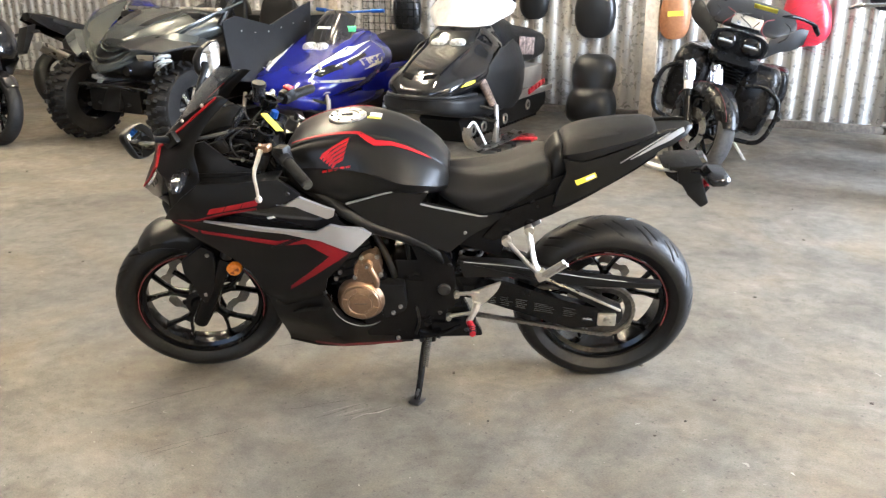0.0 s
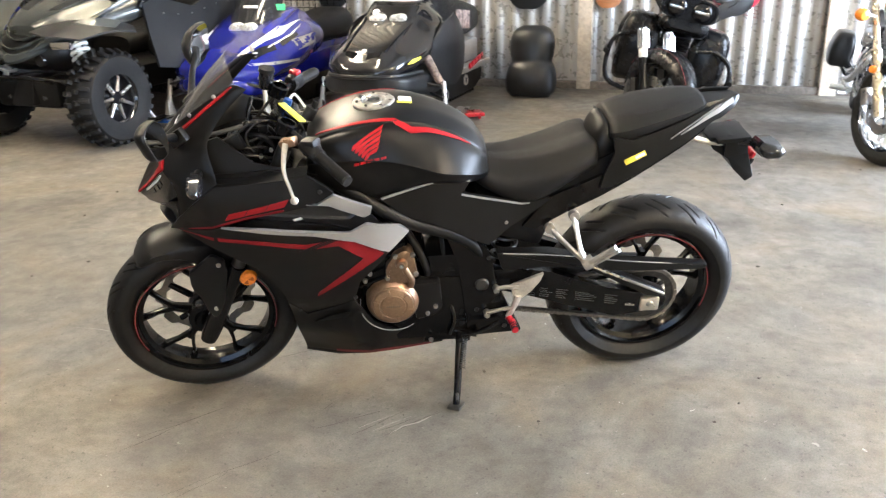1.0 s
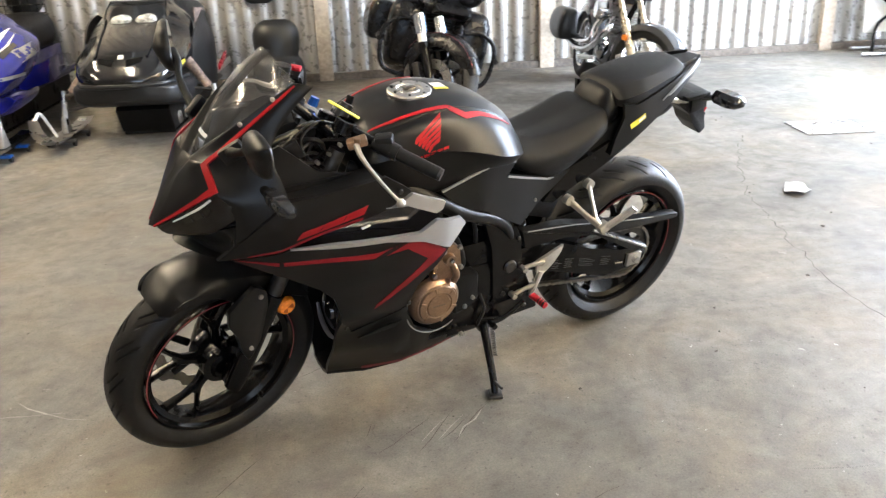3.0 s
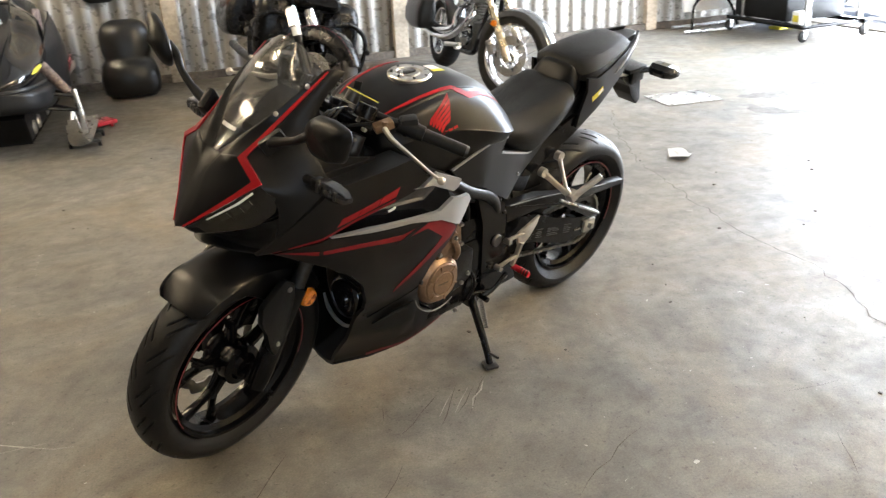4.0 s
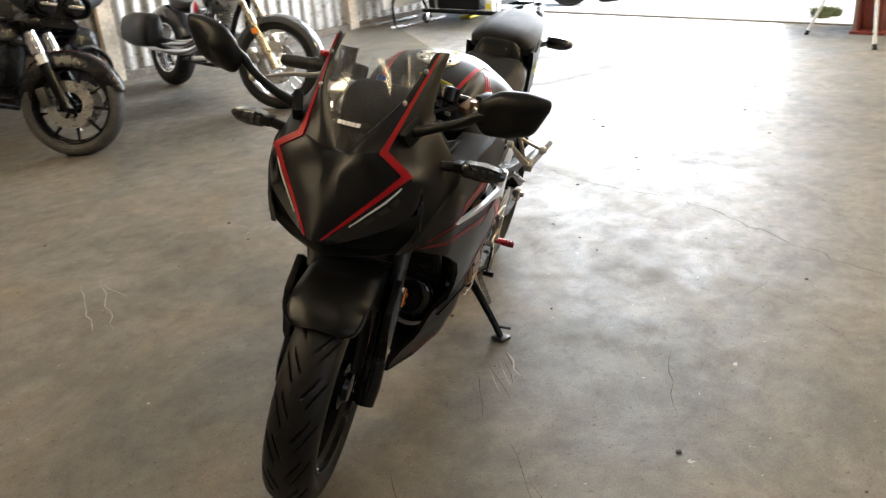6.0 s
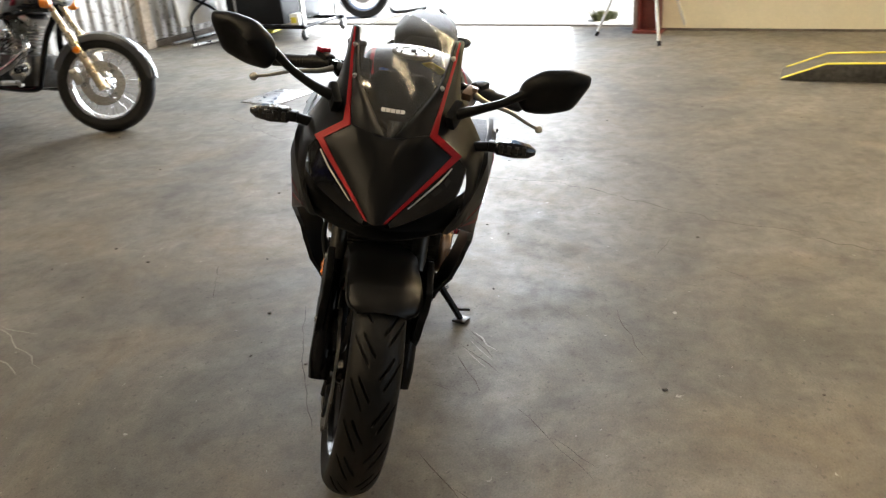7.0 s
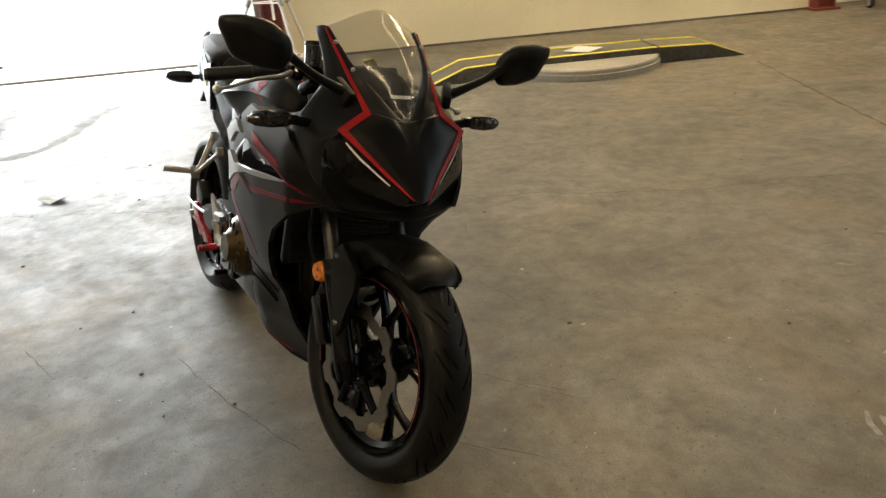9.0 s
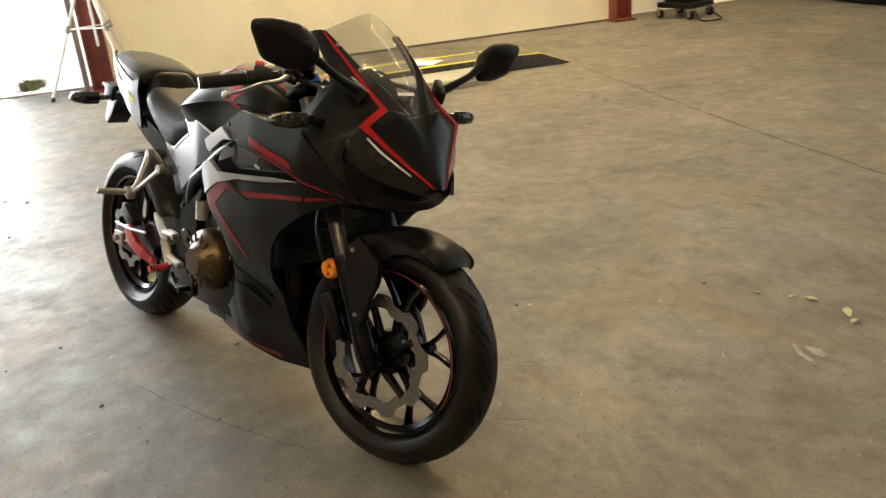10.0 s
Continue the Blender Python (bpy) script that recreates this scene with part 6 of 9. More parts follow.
# swingarm, hugger, chain
for s in (-1, 1):
    arm = rounded([(.53, .47), (.44, .468), (.33, .45), (.20, .395), (.053, .352), (-.045, .345), (-.06, .325), (-.05, .282), (.036, .270), (.112, .262), (.23, .305), (.425, .375), (.53, .40)], .01)
    bm = mesh()
    plate(bm, arm, .088, .118, .005, s)
    sw = part("swingarm", bm, FRAMEBLACK, bike, "black box-section swingarm")
    bm = mesh()
    box(bm, (-.004, s * .122, .305), (.062, .012, .048), bevel=.004)
    part("axle_block", bm, ALU, sw, "pale chain adjuster block")
    bm = mesh()
    cyl(bm, (-.004, s * .126, .307), (-.004, s * .142, .307), .0135, .012, 6)
    part("axle_nut", bm, STEEL, sw)
    bm = mesh()
    cyl(bm, (.045, s * .120, .303), (.075, s * .116, .305), .005, seg=8)
    part("adjuster_bolt", bm, STEEL, sw)
    if s > 0:
        bm = mesh()
        rnd = random.Random(3)
        for x, w in ((.385, .04), (.335, .045), (.285, .04), (.205, .075), (.120, .05)):
            for q in range(5):
                wd = w * rnd.uniform(.55, 1.0)
                box(bm, (x + (w - wd) / 2, .1188, .400 - (.395 - x) * .20 - .0075 * q), (wd, .001, .0009), (0, -11, 0))
        part("label_print", bm, DARKPRINT, sw, "unreadable grey maker's labels")["kind"] = "stuff"
hug = rounded([(.500, .535), (.333, .526), (.174, .488), (.05, .472), (-.175, .448), (-.165, .432), (.058, .440), (.15, .448), (-.050, .352), (-.046, .338), (.01, .342), (.20, .452), (.33, .475), (.48, .47)], .008)
bm = mesh()
plate(bm, hug, .092, .126, .004)
g = part("chain_guard", bm, PLASTIC, bike, "black chain guard with a bright edge")
bm = mesh()
tube(bm, [(.215, .128, .474), (.08, .129, .408), (-.045, .129, .346)], .005, 8, 3)
part("guard_edge", bm, STEEL, g, "bright braided edge")
# Highlight on the guard's upper edge, laid on as a thin grey line.
bm = mesh()
tube(bm, [(.48, .126, .532), (.30, .127, .514), (.10, .127, .480), (-.17, .122, .444)], .0018, 8, 3)
part("guard_rim", bm, GREY, g)

def sprocket(c, r, teeth, y):
    bm = mesh()

    def tooth(a, i, rr, s):
        k = 1.0 if rr < r * 0.9 else (1 + 0.055 * math.cos(a * teeth))
        return rr * k, s
    lathe(bm, [(r * .72, y - .003), (r, y - .003), (r, y + .003), (r * .72, y + .003), (r * .72, y - .003)], c, teeth * 6, shape=tooth)
    for k in range(5):
        a = 2 * math.pi * k / 5
        cyl(bm, Vector(c) + Vector((.03 * math.cos(a), y, .03 * math.sin(a))), Vector(c) + Vector((r * .75 * math.cos(a), y, r * .75 * math.sin(a))), .008, seg=8)
    return bm


part("rear_sprocket", sprocket((0, 0, .313), .098, 41, .075), DARKSTEEL, bike, smooth=25)
bm = mesh()
loop, c0, c1, r0, r1 = [], Vector((.60, .080, .355)), Vector((0, .080, .313)), .036, .100
for i in range(40):
    loop.append(c0.lerp(c1, i / 40) + Vector((0, 0, r0 + (r1 - r0) * i / 40)))
for i in range(22):
    a = math.pi / 2 + math.pi * i / 22
    loop.append(c1 + Vector((r1 * math.cos(a), 0, r1 * math.sin(a))))
for i in range(40):
    loop.append(c1.lerp(c0, i / 40) - Vector((0, 0, r1 + (r0 - r1) * i / 40)))
for i, p in enumerate(loop):
    q = loop[(i + 1) % len(loop)]
    d = q - p
    ang = -math.degrees(math.atan2(d.z, d.x))
    box(bm, (p + q) / 2, (d.length * 1.15, .012 if i % 2 else .017, .011), (0, ang, 0))
part("drive_chain", bm, CHAINSTEEL, bike, "oiled steel drive chain", smooth=0)

# engine
bm = mesh()
box(bm, (.715, 0, .345), (.40, .27, .24), bevel=.03)
box(bm, (.62, 0, .46), (.20, .25, .16), bevel=.03)
box(bm, (.74, 0, .215), (.28, .20, .06), bevel=.02)
engine = part("engine_case", bm, FRAMEBLACK, bike, "black engine case")
bm = mesh()
box(bm, (.845, 0, .545), (.17, .29, .22), (0, 20, 0), bevel=.015)
box(bm, (.885, 0, .665), (.17, .30, .07), (0, 20, 0), bevel=.02)
cb = part("cylinder_block", bm, FRAMEBLACK, engine)
for k in range(6):
    bm = mesh()
    box(bm, (.83 + .011 * k, 0, .49 + .028 * k), (.185, .305, .006), (0, 20, 0))
    part("cooling_fin", bm, FRAMEBLACK, engine)
bm = mesh()
cc = (.820, 0, .405)
lathe(bm, [(0, .190), (.036, .190), (.038, .187), (.041, .187), (.043, .190), (.060, .187), (.063, .181), (.066, .181), (.070, .176), (.078, .168), (.081, .155), (.081, .12), (0, .12)], cc, 48)
for k in range(6):
    a = 2 * math.pi * k / 6 + .3
    box(bm, (cc[0] + .053 * math.cos(a), .188, cc[2] + .053 * math.sin(a)), (.018, .006, .006), (0, -math.degrees(a), 0), bevel=.002)
cov = part("generator_cover", bm, BRONZE, engine, "round bronze engine cover")
bm = mesh()
for k in range(7):
    box(bm, (cc[0] + .018 - .006 * k, .1905, cc[2]), (.0035, .0012, .005))
part("cover_lettering", bm, DULLBRONZE, cov)["kind"] = "stuff"
bm = mesh()
lip = [(cc[0] + .100 * math.cos(radians(q)), .176, cc[2] + .100 * math.sin(radians(q))) for q in (15, -10, -35, -60, -85, -110, -128)]
tube(bm, lip, [.001, .0018, .002, .002, .002, .0018, .001], 8, 3)
part("cover_lip", bm, GREY, engine, "pale lip of the fairing round the engine cover")
bm = mesh()
plate(bm, rounded([(.838, .478), (.836, .536), (.81, .576), (.780, .592), (.755, .578), (.748, .53), (.742, .505), (.775, .47), (.80, .485)], .008), .12, .172, .006)
cyl(bm, (.790, .165, .548), (.790, .188, .548), .020, .016, 16)
tube(bm, [(.79, .17, .545), (.775, .178, .52), (.762, .178, .49), (.765, .172, .465)], .010, 10)
part("starter_cover", bm, BRONZE, engine, "bronze upper engine cover")
for x, y, z in ((.833, .172, .50), (.808, .172, .575), (.757, .172, .578), (.748, .172, .51), (.79, .186, .55), (.90, .150, .48), (.885, .150, .505), (.715, .163, .355), (.690, .163, .38), (.705, .145, .235)):
    bm = mesh()
    bolt(bm, (x, y, z), .008, 1, .009)
    part("engine_bolt", bm, STEEL, engine)
bm = mesh()
plate(bm, rounded([(.765, .468), (.675, .464), (.668, .37), (.70, .345), (.75, .33)], .01), .12, .165, .006)
part("sprocket_cover", bm, PLASTIC, engine)
bm = mesh()
tube(bm, [(.77, .10, .62), (.735, .125, .56), (.715, .13, .50), (.71, .12, .47)], .011, 12)
tube(bm, [(.68, .08, .64), (.665, .11, .58), (.66, .11, .50), (.67, .10, .44)], .007, 10)
tube(bm, [(.64, .13, .36), (.63, .15, .31), (.645, .145, .25)], .005, 8)
part("hose", bm, RUBBER, engine)
bm = mesh()
tube(bm, [(.655, .11, .60), (.62, .125, .585), (.60, .125, .52), (.60, .12, .46)], .009, 10)
part("frame_bracket", bm, DARKSTEEL, engine)
bm = mesh()
lathe(bm, [(0, -.200), (.042, -.200), (.046, -.197), (.050, -.190), (.086, -.172), (.094, -.160), (.096, -.12), (0, -.12)], (.705, 0, .395), 48)
clutch = part("clutch_cover", bm, OLDBRASS, engine, "ribbed bronze clutch cover")
bm = mesh()
for k in range(14):
    a = 2 * math.pi * k / 14
    box(bm, (.705 + .068 * math.cos(a), -.184, .395 + .068 * math.sin(a)), (.034, .006, .005), (0, -math.degrees(a), 0), bevel=.0015)
part("cover_ribs", bm, OLDBRASS, clutch)["kind"] = "stuff"
bm = mesh()
lathe(bm, [(0, -.206), (.040, -.206), (.044, -.200), (0, -.200)], (.705, 0, .395), 32)
part("clutch_cap", bm, OLDBRASS, engine, "round brass clutch cap")
bm = mesh()
cyl(bm, (.635, -.13, .565), (.63, -.13, .505), .022, seg=16)
part("brake_reservoir", bm, ALU, bike)
# radiator and headers
bm = mesh()
box(bm, (1.085, 0, .585), (.030, .30, .26), (0, 12, 0), bevel=.008)
rad = part("radiator", bm, DARKSTEEL, bike)
bm = mesh()
for k in range(24):
    box(bm, (1.101, 0, .475 + .0095 * k), (.004, .28, .002), (0, 12, 0))
part("radiator_fins", bm, DARKSTEEL, rad)["kind"] = "stuff"
bm = mesh()
for s in (-1, 1):
    tube(bm, [(.92, s * .07, .60), (1.0, s * .07, .52), (1.03, s * .06, .38), (.97, s * .05, .235), (.80, s * .03, .195), (.62, s * -.02 - .05, .20)], .021, 12)
part("exhaust_header", bm, BURNT, bike, "heat-browned exhaust header pipe")
bm = mesh()
lathe(bm, [(0, .020), (.022, .020), (.026, .012), (.052, .014), (.062, .008), (.066, 0), (.062, -.012), (.030, -.030), (0, -.032)], (1.10, .086, .411), 32, "X")
part("horn", bm, GLOSSBLACK, bike, "round gloss black horn", smooth=40)
# Pale crescent added for the bright patch below the horn, no known part.
bm = mesh()
tube(bm, [(1.118, .086 + .078 * math.cos(radians(q)), .411 + .078 * math.sin(radians(q))) for q in (195, 225, 255, 285, 310)], [.007, .011, .012, .011, .006], 10, 4, .5)
part("horn_bracket", bm, SILVER, bike, "added pale crescent under the horn")
bm = mesh()
tube(bm, [(.30, -.165, .392), (.18, -.168, .384), (.07, -.165, .384)], .0045, 8)
part("brake_line", bm, SILVER, bike, "bright steel brake line")
# filler bodies inside: air box, battery box, shock
bm = mesh()
box(bm, (.98, 0, .745), (.34, .26, .14), bevel=.03)
box(bm, (.72, 0, .715), (.26, .22, .13), bevel=.03)
box(bm, (.46, 0, .63), (.26, .17, .14), (0, -18, 0), bevel=.02)
part("air_box", bm, PLASTIC, bike)
bm = mesh()
cyl(bm, (.47, .02, .40), (.44, .02, .64), .020, seg=12)
part("shock_absorber", bm, FRAMEBLACK, bike)
bm = mesh()
coil(bm, (.47, .02, .42), (.44, .02, .62), .036, .006, 6)
part("shock_spring", bm, DARKSTEEL, bike)
# right side: red guard and rear brake
bm = mesh()
plate(bm, rounded([(.12, .385), (.16, .39), (.22, .34), (.33, .315), (.34, .285), (.22, .295), (.14, .325)], .008), .145, .160, .004, -1)
part("heat_guard", bm, BRIGHTRED, bike, "red metal guard on the exhaust side")
bm = mesh()
box(bm, (.07, -.105, .40), (.09, .045, .05), (0, 35, 0), bevel=.01)
part("rear_caliper", bm, DARKSTEEL, bike)
bm = mesh()
tube(bm, [(.50, -.168, .30), (.56, -.185, .28), (.63, -.190, .285)], [.008, .008, .010], 8)
cyl(bm, (.63, -.175, .285), (.63, -.215, .285), .010, seg=10)
part("brake_pedal", bm, FRAMEBLACK, bike)
# gear lever and side stand
bm = mesh()
tube(bm, [(.49, .160, .30), (.56, .175, .275), (.62, .180, .27)], [.007, .007, .009], 8)
cyl(bm, (.62, .17, .27), (.62, .205, .27), .009, seg=10)
part("gear_lever", bm, FRAMEBLACK, bike)
foot = BIKE.inverted() @ Vector((-0.088, 2.492, 0.008))
bm = mesh()
piv = Vector((.605, .118, .235))
tube(bm, [piv, piv.lerp(foot, .3) + Vector((.003, .006, 0)), piv.lerp(foot, .75) + Vector((0, .004, 0)), foot], [.016, .013, .0115, .011], 12, 5)
box(bm, piv, (.05, .035, .06), (0, 10, 0), bevel=.008)
stand = part("side_stand", bm, FRAMEBLACK, bike, "black side stand")
bm = mesh()
box(bm, (0, 0, 0), (.05, .042, .010), bevel=.003)
bmesh.ops.transform(bm, matrix=BIKE.inverted() @ pose(-0.088, 2.490, 0.006, 0, 0, 60), verts=bm.verts)
part("stand_foot", bm, DARKSTEEL, stand)
bm = mesh()
tang = piv.lerp(foot, .82)
cyl(bm, tang, tang + Vector((.005, .055, .01)), .0045, seg=8)
part("stand_tang", bm, DARKSTEEL, stand)
bm = mesh()
coil(bm, piv + Vector((-.01, .03, .02)), piv.lerp(foot, .45) + Vector((-.01, .022, 0)), .0075, .0018, 16, 5)
part("stand_spring", bm, DARKSTEEL, stand)
bm = mesh()
cyl(bm, (.66, .12, .255), (.56, .155, .252), .010, seg=10)
box(bm, (.63, .10, .255), (.10, .06, .02), bevel=.005)
part("stand_bracket", bm, FRAMEBLACK, bike)

# ---- vehicles parked along the ribbed wall ----
def turn_about(bm, at, deg):
    bmesh.ops.transform(bm, matrix=Matrix.Translation(at) @ Matrix.Rotation(radians(deg), 4, "Z") @ Matrix.Translation(-Vector(at)), verts=bm.verts)
    return bm


def plain_tyre(R, r, w, seg=72, tread=0):
    prof, h = [(r, -w * .38)], R - r
    for i in range(15):
        a = -math.pi / 2 + math.pi * i / 14
        prof.append((R - h * .62 + h * .62 * abs(math.cos(a)) ** .8, .5 * w * math.sin(a)))
    prof.append((r, w * .38))

    def cut(a, i, rr, s):
        if tread and rr > R - h * .45 and abs(s) > .04 * w:
            ph = (a * tread / (2 * math.pi) + 1.4 * abs(s) / w) % 1
            if ph < .16:
                return rr - .004, s
        return rr, s
    bm = mesh()
    lathe(bm, prof, seg=seg, shape=cut)
    return bm


def moto_wheel(parent, c, R, r, w, style, steer=0, disc=(), rim_mat=None, tyre_mat=None):
    """A motorcycle wheel as a part of its machine: tyre, rim, hub, spokes, discs."""
    c = Vector(c)
    place = lambda bm: turn_about((bmesh.ops.transform(bm, matrix=Matrix.Translation(c), verts=bm.verts), bm)[1], c, steer)
    bm = mesh()
    lathe(bm, [(r + .004, -w * .36), (r + .006, -w * .42), (r - .006, -w * .40), (r - .022, -w * .1), (r - .022, w * .1), (r - .006, w * .40), (r + .006, w * .42), (r + .004, w * .36), (r - .012, 0), (r + .004, -w * .36)], seg=64)
    wh = part("wheel", place(bm), rim_mat or FRAMEBLACK, parent)
    part("tyre", place(plain_tyre(R, r, w, 160, 26)), tyre_mat or OLDRUBBER, wh, smooth=30)
    bm = mesh()
    lathe(bm, [(0, -w * .5), (.045, -w * .5), (.05, -w * .35), (.035, 0), (.05, w * .35), (.045, w * .5), (0, w * .5)], seg=20)
    part("hub", place(bm), CHROME if style == "laced" else FRAMEBLACK, wh)
    if style == "laced":
        bm = mesh()
        for k in range(40):
            a = 2 * math.pi * k / 40
            s = 1 if k % 2 else -1
            b = a + (.32 if k % 4 < 2 else -.32)
            cyl(bm, (.045 * math.cos(b), s * w * .35, .045 * math.sin(b)), ((r - .018) * math.cos(a), s * .004, (r - .018) * math.sin(a)), .0022, seg=5)
        ob = part("spokes", place(bm), CHROME, wh)
        ob["kind"] = "stuff"
    else:
        for k in range(9 if style == "nine" else 5):
            a = 2 * math.pi * k / (9 if style == "nine" else 5)
            bm = mesh()
            cyl(bm, (.04 * math.cos(a), 0, .04 * math.sin(a)), ((r - .015) * math.cos(a), 0, (r - .015) * math.sin(a)), .013, .010, 8)
            part("spoke", place(bm), rim_mat or FRAMEBLACK, wh)
    for s in disc:
        part("brake_disc", place(petal_disc(.085, .148, s * w * .62, (0, 0, 0), Matrix(), 1)), STEEL, wh, "drilled steel brake disc", smooth=25)
    return wh


def arc_guard(c, R, a0, a1, w, drop, steer, mat, parent, name="mudguard", label=""):
    rows = []
    n = max(6, int(abs(a1 - a0) / 10))
    for i in range(n + 1):
        a = radians(a0 + (a1 - a0) * i / n)
        out = Vector((math.cos(a), 0, math.sin(a)))
        k = 1 - .35 * (abs(i / n - .5) * 2) ** 3
        row = [Vector(c) + out * (R - d) + Vector((0, y * w * k, 0)) for y, d in ((-1, drop), (-.93, drop * .35), (-.6, .006), (0, 0), (.6, .006), (.93, drop * .35), (1, drop))]
        rows.append(row + [p - out * .004 for p in reversed(row)])
    bm = mesh()
    loft(bm, rows)
    return part(name, turn_about(bm, c, steer), mat, parent, label, smooth=50)


def touring_motorcycle():
    t = thing("touring_motorcycle", "black touring motorcycle with its fairing stripped, parked by the ribbed wall", "motorcycle",
              pose(1.69, 5.72, 0, 0, 0, 247) @ Matrix.Rotation(radians(-15), 4, "X"))
    ST, fa = 42, Vector((0, 0, .318))
    moto_wheel(t, fa, .315, .235, .130, "nine", ST, (-1, 1), None, DUSTYTYRE)
    g = arc_guard(fa, .345, 22, 178, .085, .10, ST, SATINBLACK, t, "front_mudguard", "gloss black front mudguard with a thin red line")
    bm = mesh()
    for i in range(20):
        a, b = radians(30 + 6 * i), radians(36 + 6 * i)
        p = [fa + Vector((math.cos(x), 0, math.sin(x))) * .338 + Vector((0, -.062, 0)) for x in (a, b)]
        cyl(bm, p[0], p[1], .0016, seg=5)
    part("pinstripe", turn_about(bm, fa, ST), DARKRED, g)
    up = Vector((-.47, 0, .88))
    for s in (-1, 1):
        a = fa + Vector((.01, s * .118, -.02))
        bm = mesh()
        cyl(bm, a, a + up * .30, .036, .034, 16)
        leg = part("fork_leg", turn_about(bm, fa, ST), FRAMEBLACK, t)
        bm = mesh()
        cyl(bm, a + up * .30, a + up * .36, .030, seg=16)
        part("tape", turn_about(bm, fa, ST), WHITE, leg, "white tape on the fork")
        bm = mesh()
        cyl(bm, a + up * .36, a + up * .50, .034, .036, 16)
        part("fork_cover", turn_about(bm, fa, ST), CHROME, leg, "chrome fork cover")
        for k in range(10):
            an = 2 * math.pi * k / 10
            o = Vector((math.cos(an) * .88, math.sin(an), math.cos(an) * .47)) * .034
            bm = mesh()
            cyl(bm, a + up * .37 + o, a + up * .49 + o, .006, seg=6)
            part("cover_rib", turn_about(bm, fa, ST), CHROME, leg)
        bm = mesh()
        box(bm, fa + Vector((-.14, s * .10, .04)), (.06, .05, .12), (0, -25, 0), bevel=.012)
        part("brake_caliper", turn_about(bm, fa, ST), DARKSTEEL, leg)
        bm = mesh()
        tube(bm, [(-.30, s * .16, .66), (-.33, s * .29, .68), (-.34, s * .41, .61), (-.34, s * .435, .47), (-.34, s * .38, .30), (-.36, s * .18, .26)], .017, 12)
        part("crash_bar", bm, SATINBLACK, t, "black tubular crash bar")
        bm = mesh()
        cyl(bm, (-.32, s * .45, .50), (-.40, s * .45, .52), .020, seg=12)
        part("highway_peg", bm, RUBBER, t)
        # fairing side wings, opened up
        bm = mesh()
        rows = []
        for y, x, z, h in ((.18, -.24, .86, .07), (.26, -.27, .92, .06), (.34, -.31, .97, .075), (.40, -.35, 1.00, .05)):
            rows.append([Vector((x + dx, s * y, z + dz * h)) for dx, dz in ((0, -1), (.02, 0), (0, 1), (-.03, 1), (-.01, 0), (-.03, -1))])
        loft(bm, spline_rows(rows, 3))
        part("fairing_wing", bm, DARKGREY, t, "dull grey-black inner fairing wing", smooth=50)
        bm = mesh()
        tube(bm, [(-.40, s * .10, 1.02), (-.46, s * .26, 1.10), (-.60, s * .42, 1.08), (-.70, s * .46, 1.03)], .013, 10)
        cyl(bm, (-.62, s * .43, 1.07), (-.74, s * .47, 1.02), .019, seg=10)
        part("handlebar", bm, FRAMEBLACK, t)
        bm = mesh()
        rings_box(bm, [(-.36, .08, .40, .74, .9), (-.40, .13, .34, .80, .9), (-.50, .14, .31, .82, .9), (-.57, .10, .36, .78, .9)])
        bmesh.ops.translate(bm, vec=(0, s * .25, 0), verts=bm.verts)
        part("leg_shield", bm, SATINBLACK, t, "gloss black lower leg shield", smooth=50)
        bm = mesh()
        rings_box(bm, [(-1.20, .05, .42, .70, .8), (-1.24, .12, .40, .72, .8), (-1.50, .125, .38, .72, .8), (-1.86, .11, .40, .68, .8), (-1.92, .06, .44, .64, .8)])
        bmesh.ops.translate(bm, vec=(0, s * .33, 0), verts=bm.verts)
        part("saddlebag", bm, SATINBLACK, t, "gloss black hard saddlebag", smooth=50)
        bm = mesh()
        tube(bm, [(-.60, s * .16, .38), (-.80, s * .20, .26), (-1.30, s * .24, .24), (-1.95, s * .25, .26)], .035, 12)
        part("exhaust_pipe", bm, DARKSTEEL, t)
        bm = mesh()
        box(bm, (-.75, s * .24, .30), (.26, .10, .03), bevel=.008)
        part("footboard", bm, FRAMEBLACK, t)
    # lamp nacelle with two round lamps
    bm = mesh()
    out = [(math.copysign(abs(math.cos(a)) ** .55, math.cos(a)) * .20, math.copysign(abs(math.sin(a)) ** .8, math.sin(a)) * .082) for a in (2 * math.pi * i / 32 for i in range(32))]
    loft(bm, [[Vector((x, y * k, .86 + z * k)) for y, z in out] for x, k in ((-.28, .9), (-.14, 1.0), (-.12, .97), (-.12, .88), (-.145, .85))])
    nac = part("lamp_housing", bm, FRAMEBLACK, t, "black twin-lamp housing")
    for s in (-1, 1):
        bm = mesh()
        lathe(bm, [(0, .022), (.04, .018), (.064, .006), (.068, 0), (.068, -.03), (0, -.03)], (-.135, s * .088, .86), 28, "X")
        lp = part("headlight", bm, LAMPGLASS, nac, "round dark headlight")
        bm = mesh()
        box(bm, (-.112, s * .088, .86), (.012, .10, .020), bevel=.004)
        part("lamp_bar", bm, REFLECTOR, lp)
    bm = mesh()
    rings_box(bm, [(-.16, .12, .72, .78, .9), (-.24, .17, .68, .80, .9), (-.40, .18, .66, .80, .9), (-.5, .12, .68, .78, .9)])
    part("lower_nacelle", bm, SATINBLACK, t)
    bm = mesh()
    rings_box(bm, [(-.24, .20, .94, .97, .9), (-.30, .28, .94, 1.02, .9), (-.42, .32, .96, 1.09, .9), (-.56, .28, 1.0, 1.13, .9), (-.62, .18, 1.03, 1.12, .9)])
    part("inner_fairing", bm, DARKGREY, t, "bare dark inner fairing", smooth=50)
    bm = mesh()
